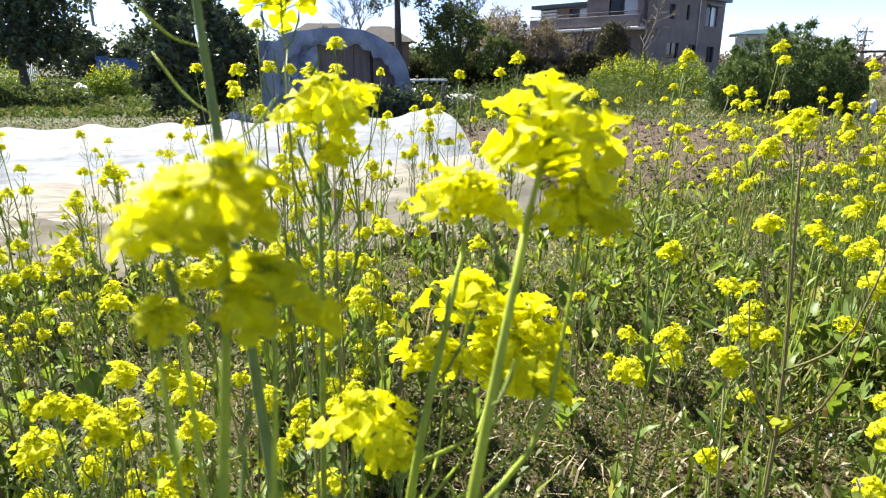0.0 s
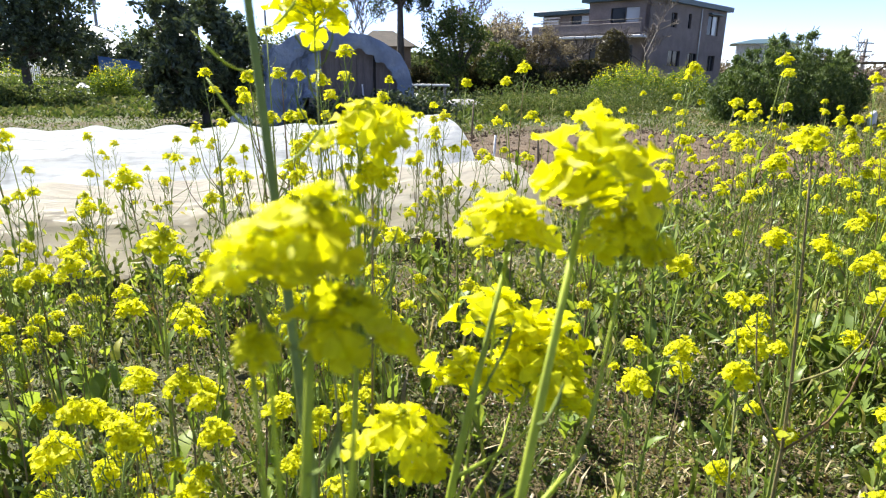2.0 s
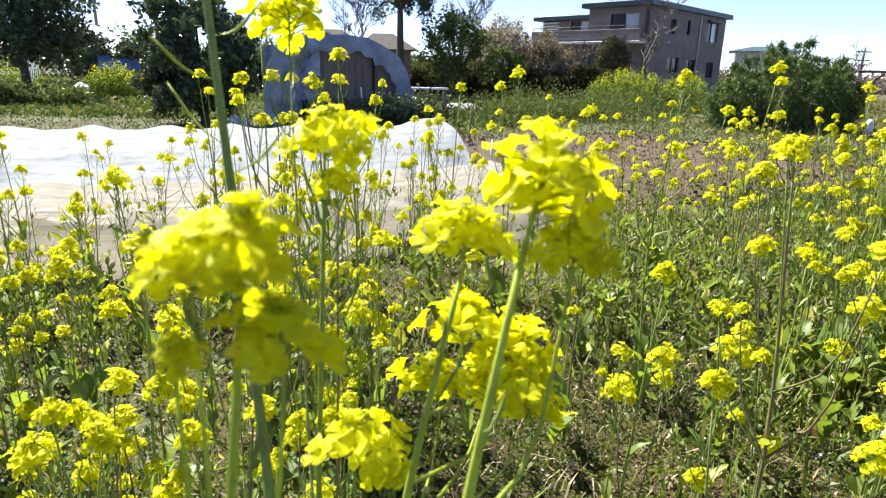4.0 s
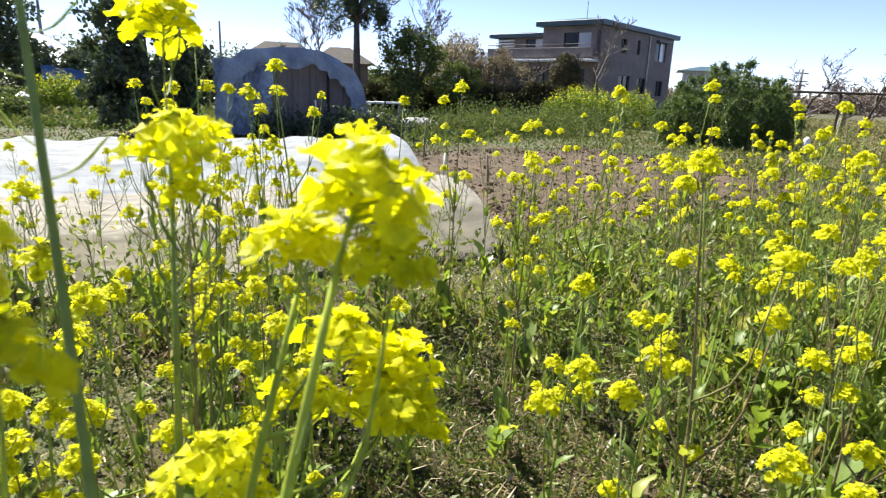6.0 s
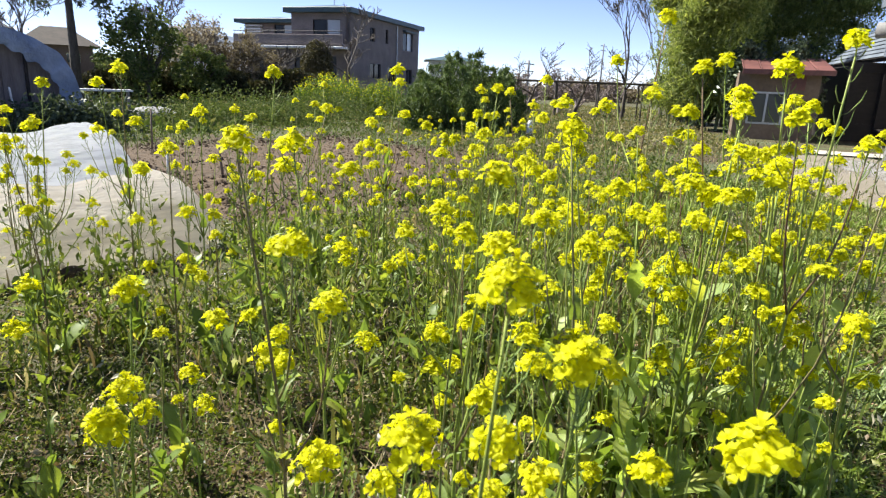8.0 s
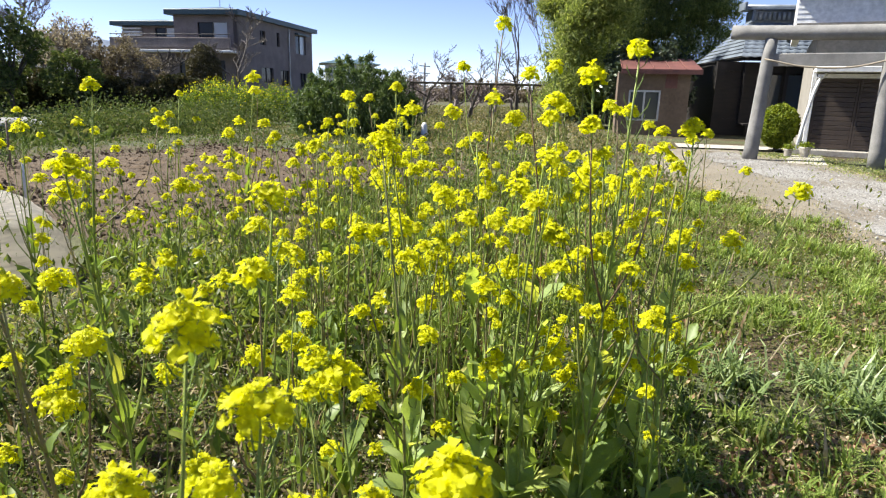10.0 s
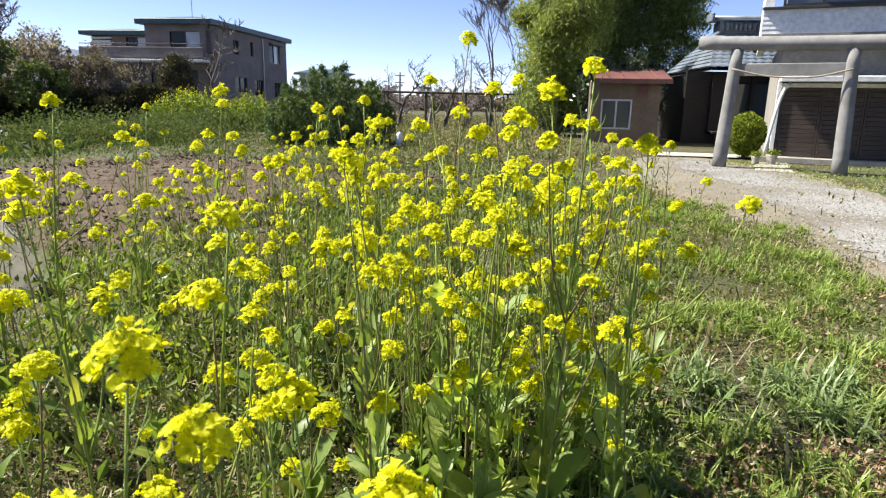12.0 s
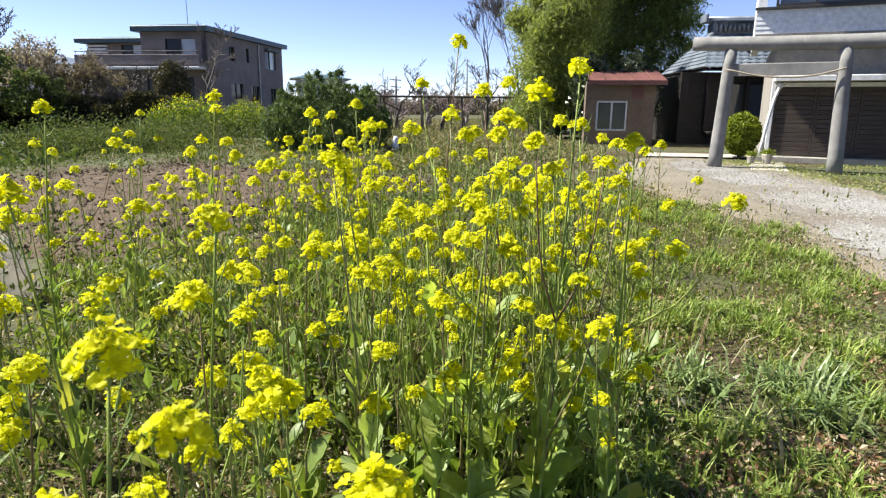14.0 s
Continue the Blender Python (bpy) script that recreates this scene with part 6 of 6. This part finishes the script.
trellis()
for i, (x, y, h) in enumerate([(19.6, 31.0, 2.6), (22.4, 32.4, 2.9), (21.4, 29.3, 2.5), (23.4, 30.0, 2.8), (25.2, 30.4, 2.8), (20.5, 34.2, 2.6), (24.0, 34.5, 3.0), (18.6, 33.0, 2.4), (22.0, 36.0, 2.8), (26.0, 33.4, 2.8)]):
    bare_tree("orchard_tree", (x, y, 0), h, 400 + i, "low gnarled orchard tree with bare pinkish-grey twigs", M_TWIGPALE, 1.25, 6, 0.13, first=0.36, thin=0.016)


# ---- tilled earth and far things ----
def tilled_bed(at, turn, length, width, seed, label):
    """Rough dug earth: clods raised out of a bed."""
    n, m = int(length / 0.09), int(width / 0.09)
    v = []
    for j in range(m + 1):
        for i in range(n + 1):
            x, y = i / n * length, j / m * width
            rim = min(1, 5 * min(i / n, 1 - i / n), 5 * min(j / m, 1 - j / m))
            v.append((x + 0.02 * noise.noise(Vector((x * 7, y * 7, 1))), y, 0.012 + rim * (0.045 + 0.035 * noise.noise(Vector((x * 4.5, y * 4.5, seed))) + 0.018 * noise.noise(Vector((x * 13, y * 13, seed)))) - 0.03 * (1 - rim)))
    f = [(j * (n + 1) + i, j * (n + 1) + i + 1, (j + 1) * (n + 1) + i + 1, (j + 1) * (n + 1) + i) for j in range(m) for i in range(n)]
    ob = new("tilled_bed", mesh_of("tilled_bed", v, f, M_SOIL))
    ob.matrix_basis = pose(*at, 0, 0, turn)
    tagged(ob, label, "soil", kind="structure")


def clods():
    """Loose clods over the dug bed."""
    g = np.random.default_rng(31)
    n = 6000
    u, w = 0.1 + 7.0 * g.random(n), 0.1 + 7.0 * g.random(n)
    a = radians(AX + 4)
    c = np.stack([2.6 + u * math.cos(a) - w * math.sin(a), 6.6 + u * math.sin(a) + w * math.cos(a), 0.035 + 0.03 * g.random(n)], 1)
    base = np.array([(1, 0, 0), (0, 1, 0), (-1, 0, 0), (0, -1, 0), (0, 0, 0.8), (0, 0, -0.7)], float)
    r = 0.010 + 0.032 * g.random(n) ** 3
    v = (c[:, None, :] + base[None] * r[:, None, None] * g.uniform(0.5, 1.3, (n, 6, 1)) + g.normal(size=(n, 6, 3)) * r[:, None, None] * 0.2).reshape(-1, 3)
    k = np.arange(n)[:, None, None] * 6
    f = (k + np.array([[[0, 1, 4], [1, 2, 4], [2, 3, 4], [3, 0, 4], [1, 0, 5], [2, 1, 5], [3, 2, 5], [0, 3, 5]]])).reshape(-1, 3)
    tagged(new("clods", mesh_of("clods", v.tolist(), f.tolist(), M_SOIL)), "loose brown clods of dug earth", "soil", kind="stuff")


clods()
tilled_bed((2.6, 6.6, 0), AX + 4, 7.2, 7.2, 2, "rough brown freshly tilled garden earth")


def far_woods(seed, x0, x1, y, height, mat, label, step=3.0):
    """A belt of far trees: trunks hidden in uneven leaf clumps."""
    g = np.random.default_rng(seed)
    parts_v, parts_f = [], []
    x = x0
    while x < x1:
        h = height * g.uniform(0.6, 1.1)
        n = 1300
        p = g.normal(size=(n, 3)) * np.array([step * 0.45, 1.2, h * 0.23]) + np.array([x, y + g.uniform(-3, 3), h * 0.52])
        p[:, 2] = np.maximum(p[:, 2], 0.1)
        v, f = leaf_cloud(g, p, 0.2, 2.0)
        k = len(parts_v)
        parts_v += v
        parts_f += [[a + k for a in q] for q in f]
        x += step * g.uniform(0.6, 1.1)
    return mesh_of("far_woods", parts_v, parts_f, mat), label


for seed, turn, x0, x1, y, h, mat, label in [(1, 28, -60, 60, 85, 5.5, M_SHRUB, "dark far trees behind the gardens"), (2, -20, -50, 40, 95, 3.2, M_RUSSET, "bare brownish far trees along the fields"),
                                            (3, -62, -20, 70, 80, 3.4, M_SHRUB, "far trees behind the shrine houses"), (4, 150, -90, 90, 60, 7, M_SHRUB, "trees behind the walk")]:
    me, label = far_woods(seed, x0, x1, y, h, mat, label)
    ob = tagged(new("far_woods", me), label, "trees", kind="stuff")
    ob.matrix_basis = pose(0, 0, 0, 0, 0, turn)


def far_house(at, turn, w, d, h, rise, wall, roof, label):
    root = thing("far_house", at, turn, label, "house")
    walls_with_holes(root, "wall", wall, -w / 2, w / 2, 0, h, -d / 2, 0.2, [(-w * 0.3, -w * 0.1, h * 0.6, h * 0.82), (w * 0.1, w * 0.3, h * 0.6, h * 0.82)])
    window(root, -w * 0.3, -w * 0.1, h * 0.6, h * 0.82, -d / 2 + 0.06, M_ALU, 1)
    window(root, w * 0.1, w * 0.3, h * 0.6, h * 0.82, -d / 2 + 0.06, M_ALU, 1)
    box_part("wall", root, wall, -w / 2, -w / 2 + 0.2, -d / 2 + 0.2, d / 2, 0, h)
    box_part("wall", root, wall, w / 2 - 0.2, w / 2, -d / 2 + 0.2, d / 2, 0, h)
    o, c = 0.6, min(w, d) * 0.3
    v = [(-w / 2 - o, -d / 2 - o, h), (w / 2 + o, -d / 2 - o, h), (w / 2 + o, d / 2 + o, h), (-w / 2 - o, d / 2 + o, h), (-w / 2 + c, 0, h + rise), (w / 2 - c, 0, h + rise)]
    piece("roof", mesh_of("roof", v, [(0, 1, 5, 4), (1, 2, 5), (2, 3, 4, 5), (3, 0, 4), (3, 2, 1, 0)], roof), root)
    return root


grey_house = far_house((-16.0, 77.0, 0), 12, 8.0, 7, 4.0, 2.0, M_BROWNWALL, M_BROWNROOF, "far house with a brown hipped roof and white gable")
piece("gable", mesh_of("gable", [(0.6, -4.15, 4.05), (3.6, -4.15, 4.05), (2.1, -4.15, 5.6), (0.6, -2.0, 4.05), (3.6, -2.0, 4.05), (2.1, -1.2, 5.6)], [(0, 1, 2), (1, 4, 5, 2), (3, 0, 2, 5)], M_WHITE), grey_house)
piece("gable_window", Soup().box(1.75, 2.45, -4.2, -4.16, 4.5, 4.95).mesh("gable_window", M_DARKMETAL), grey_house)
far_house((-7.6, 66.0, 0), 12, 5, 6, 3.4, 1.6, M_BROWNWALL, M_BROWNROOF, "far brown house behind bare trees")
far_house((4.5, 66.0, 0), 12, 8, 6, 4.4, 0.8, M_WHITE, M_KAWARA, "far pale house behind the garden trees")
far_house((27.5, 60.0, 0), -20, 4.6, 5, 3.7, 0.5, M_WHITE, M_EAVE, "far pale house with a green roof")


def utility_pole(at, h, label, arms=True):
    root = thing("utility_pole", at, 25, label, "pole")
    piece("pole", Soup().tube([(0, 0, -0.1), (0, 0, h)], [0.15, 0.1], 10).mesh("pole", M_POLE, True), root)
    if arms:
        for z in (h - 0.4, h - 1.1):
            piece("crossarm", Soup().box(-0.9, 0.9, -0.05, 0.05, z, z + 0.09).mesh("crossarm", M_POLE), root)


utility_pole((35.0, 58.0, 0), 4.2, "distant utility pole over the fields")
utility_pole((-25.4, 69.0, 0), 9.5, "plain pole behind the trees", False)
utility_pole((-20.0, 67.5, 0), 7.2, "thin pole behind the sheds", False)
utility_pole((-29.3, 53.0, 0), 8.5, "tall pole behind the dark trees", False)
utility_pole((-24.6, 53.5, 0), 8.0, "tall pole behind the dark trees", False)
utility_pole((66.0, 88.0, 0), 9.0, "distant utility pole over the roofs")


# ---- small things in the field ----
def plank(at, turn, length, label):
    root = thing("plank", at, turn, label, "plank")
    box_part("board", root, M_WOODPALE, 0, length, -0.06, 0.06, 0.0, 0.07, 0.008)


plank((-1.88, 4.05, 0), AX, 1.35, "weathered wooden plank along the tunnel foot")


def marker_post(at):
    root = thing("marker_post", at, 0, "short white stone marker post in the field", "post")
    piece("post", Soup().tube([(0, 0, -0.02), (0, 0, 0.1), (0, 0, 0.36), (0.01, 0, 0.44)], [0.10, 0.10, 0.085, 0.04], 10).mesh("post", M_WHITE, True), root)


marker_post((11.5, 17.0, 0))


def earth_lump(at, r, seed):
    bm = bmesh.new()
    bmesh.ops.create_icosphere(bm, subdivisions=3, radius=r)
    for q in bm.verts:
        q.co *= 1 + 0.35 * noise.noise(q.co * 9 + Vector((seed, 0, 0)))
        q.co.z = max(-0.02, q.co.z * 0.7 + r * 0.3)
    me = bpy.data.meshes.new("earth_lump")
    bm.to_mesh(me)
    me.materials.append(M_SOIL)
    ob = new("earth_lump", me)
    ob.location = at
    tagged(ob, "dark clod of earth at the tunnel foot", "clod")


earth_lump((1.27, 5.44, 0.0), 0.11, 1)
earth_lump((1.42, 5.52, 0.0), 0.08, 5)


def low_bench(at, turn):
    root = thing("low_bench", at, turn, "pale low bench with a bluish sheet beside", "bench")
    box_part("top", root, M_WHITE, -0.75, 0.75, -0.2, 0.2, 0.78, 0.84, 0.01)
    for x in (-0.65, 0.6):
        for y in (-0.16, 0.12):
            box_part("leg", root, M_POLE, x, x + 0.05, y, y + 0.05, 0, 0.78)


low_bench((0.1, 21.9, 0), 10)


def ground_sheet(at, turn, w, d, mat, label):
    root = thing("covered_heap", at, turn, label, "tarpaulin")
    n = 14
    v = [((i / n - 0.5) * w, (j / n - 0.5) * d, 0.26 * max(0, 1 - (2 * i / n - 1) ** 4) * max(0, 1 - (2 * j / n - 1) ** 4) * (1 + 0.4 * noise.noise(Vector((i * 0.5, j * 0.5, 2))))) for j in range(n + 1) for i in range(n + 1)]
    f = [(j * (n + 1) + i, j * (n + 1) + i + 1, (j + 1) * (n + 1) + i + 1, (j + 1) * (n + 1) + i) for j in range(n) for i in range(n)]
    piece("sheet", mesh_of("sheet", v, f, mat, smooth=True), root)


ground_sheet((1.3, 23.6, 0), 10, 1.6, 1.0, M_POLE, "bluish grey sheet over a low heap")


def tarp_rack(at, turn):
    """A blue sheet stretched over a frame of poles."""
    root = thing("tarp_rack", at, turn, "bright blue tarpaulin stretched over a pole rack", "rack")
    for x in (-1.2, 0, 1.2):
        for y in (-0.68, 0.7):
            piece("leg", Soup().tube([(x, y, 0), (x, y, 1.78 - 0.12 * (x + 1.2))], [0.03, 0.03], 6).mesh("leg", M_POLE), root)
    n = 12
    v = [((i / n - 0.5) * 2.4, -0.74 + 0.06 * noise.noise(Vector((i * 0.6, j * 0.6, 2))), 1.12 + 0.62 * j / n - 0.28 * i / n * j / n + 0.05 * noise.noise(Vector((i * 0.5, j * 0.2, 9)))) for j in range(n + 1) for i in range(n + 1)]
    f = [(j * (n + 1) + i, j * (n + 1) + i + 1, (j + 1) * (n + 1) + i + 1, (j + 1) * (n + 1) + i) for j in range(n) for i in range(n)]
    piece("sheet", mesh_of("sheet", v, f, M_TARPBLUE, smooth=True), root)


tarp_rack((-14.9, 31.3, 0), 12)


def planter_pot(at, r, h):
    root = thing("planter_pot", at, 0, "small pale stone planter with trailing leaves", "planter")
    piece("pot", Soup().tube([(0, 0, 0), (0, 0, h * 0.2), (0, 0, h * 0.85), (0, 0, h)], [r * 0.8, r * 0.7, r, r * 1.05], 14).mesh("pot", M_PAVE, True), root)
    g = np.random.default_rng(4)
    v, f = leaf_cloud(g, g.normal(size=(260, 3)) * np.array([r * 0.5, r * 0.5, 0.04]) + np.array([0, 0, h + 0.03]), 0.035, 1.5)
    piece("plant", mesh_of("plant", v, f, M_BRIGHTBUSH), root)


planter_pot((17.2, 9.0, 0), 0.12, 0.26)
planter_pot((17.0, 9.28, 0), 0.1, 0.2)


def stones_along_path():
    """Loose gravel, thick on the path and scattered over its edges."""
    g = np.random.default_rng(12)
    n = 9000
    t = g.random(n)
    ya = 1.6 + 9.0 * t ** 1.3
    near = np.interp(ya, [0.6, 3.15, 3.95, 5.0, 6.4, 7.3, 8.6, 9.9, 11.2], [7.2, 8.6, 9.4, 10.5, 12.0, 12.9, 13.8, 14.8, 16.9])
    far = np.interp(ya, [0.6, 2.2, 4.8, 6.1, 7.4, 9.0, 11.2], [9.3, 11.0, 12.9, 14.2, 15.0, 15.6, 16.9])
    xa = near + (far - near) * g.random(n) + g.normal(size=n) * (0.2 + 0.5 * (g.random(n) < 0.2))
    r = g.uniform(0.008, 0.022, n)
    base = np.array([(1, 0, 0), (0, 1, 0), (-1, 0, 0), (0, -1, 0), (0, 0, 0.8)], float)
    v = (np.stack([xa, ya, np.full(n, 0.008)], 1)[:, None, :] + base[None] * r[:, None, None] * g.uniform(0.6, 1.3, (n, 5, 1))).reshape(-1, 3)
    k = np.arange(n)[:, None, None] * 5
    f = (k + np.array([[[0, 1, 4], [1, 2, 4], [2, 3, 4], [3, 0, 4]]])).reshape(-1, 3)
    tagged(new("loose_stones", mesh_of("loose_stones", v.tolist(), f.tolist(), M_PEBBLE)), "loose pale grey gravel stones on the path", "gravel", kind="stuff")


M_PEBBLE = leafy("pebble", [(0.0, (0.13, 0.125, 0.115)), (0.6, (0.24, 0.23, 0.215)), (1.0, (0.38, 0.37, 0.35))], 0.0, 0.8)
stones_along_path()


def stake(at, h, lean, mat, label):
    root = thing("stake", at, 0, label, "stake")
    piece("rod", Soup().tube([(0, 0, -0.03), (lean * 0.5, 0, h * 0.5), (lean, 0, h)], [0.018, 0.017, 0.014], 7).mesh("rod", mat, True), root)


stake((1.65, 12.6, 0), 0.75, 0.03, M_WOODPALE, "grey wooden stake beyond the crop tunnels")
stake((1.95, 9.1, 0), 0.5, 0.02, M_WHITE, "thin pale stake at the tunnel end")
stake((2.6, 9.6, 0), 0.45, -0.04, M_WOODPALE, "short wooden stake in the tilled bed")


def hose():
    root = thing("hose", (-0.6, 15.9, 0), 0, "thin white hose looped before the shed", "hose")
    pts = bow([(-0.35, 0, 0.95), (-0.3, 0, 0.5), (-0.15, 0, 0.12), (0.15, 0, 0.05), (0.3, 0, 0.3), (0.28, 0, 0.62)], 24)
    piece("tube", Soup().tube(pts, [0.018] * 24, 6).mesh("tube", M_WHITE, True), root)


hose()


def greenhouse(at, turn):
    """Hoop house under pale film, seen over the trees."""
    root = thing("greenhouse", at, turn, "pale film greenhouse on thin steel hoops", "greenhouse")
    n, w, h, length = 16, 3.2, 4.1, 9.0

    def rib(y, grow):
        return [((w + grow) * -math.cos(math.pi * k / n), y, (h + grow) * math.sin(math.pi * k / n) ** 0.8) for k in range(n + 1)]

    rows = [rib(length * j / 18, 0.03 * noise.noise(Vector((j, 0, 3)))) for j in range(19)]
    v = [q for row in rows for q in row]
    f = [(j * (n + 1) + k, j * (n + 1) + k + 1, (j + 1) * (n + 1) + k + 1, (j + 1) * (n + 1) + k) for j in range(18) for k in range(n)]
    piece("film", mesh_of("film", v, f, M_FILM, smooth=True), root)
    for j in range(7):
        piece("hoop", Soup().tube(rib(length * j / 6, 0.05), [0.03] * (n + 1), 5).mesh("hoop", M_POLE, True), root)


greenhouse((-26.0, 46.0, 0), 40)


def sack(at, r, turn):
    """A slumped filled sack with a tied neck."""
    bm = bmesh.new()
    bmesh.ops.create_icosphere(bm, subdivisions=3, radius=r)
    for q in bm.verts:
        q.co *= 1 + 0.22 * noise.noise(q.co * 5 + Vector((at[0], 0, 0)))
        q.co.z = max(-0.01, q.co.z * 1.05 + r * 0.72)
        if q.co.z > 1.4 * r:
            q.co.x, q.co.y = q.co.x * 0.6, q.co.y * 0.6
    me = bpy.data.meshes.new("sack")
    bm.to_mesh(me)
    me.materials.append(M_WHITE)
    ob = new("sack", me)
    ob.matrix_basis = pose(*at, 0, 0, turn)
    tagged(ob, "slumped white plastic sack on the meadow", "sack")


for x, y, r, turn in [(-9.3, 23.8, 0.42, 10), (-8.5, 23.9, 0.5, 60), (-7.9, 23.5, 0.36, 120), (-14.9, 27.2, 0.34, 30), (-3.75, 15.2, 0.17, 80), (-3.5, 15.1, 0.14, 0)]:
    sack((x, y, 0), r, turn)
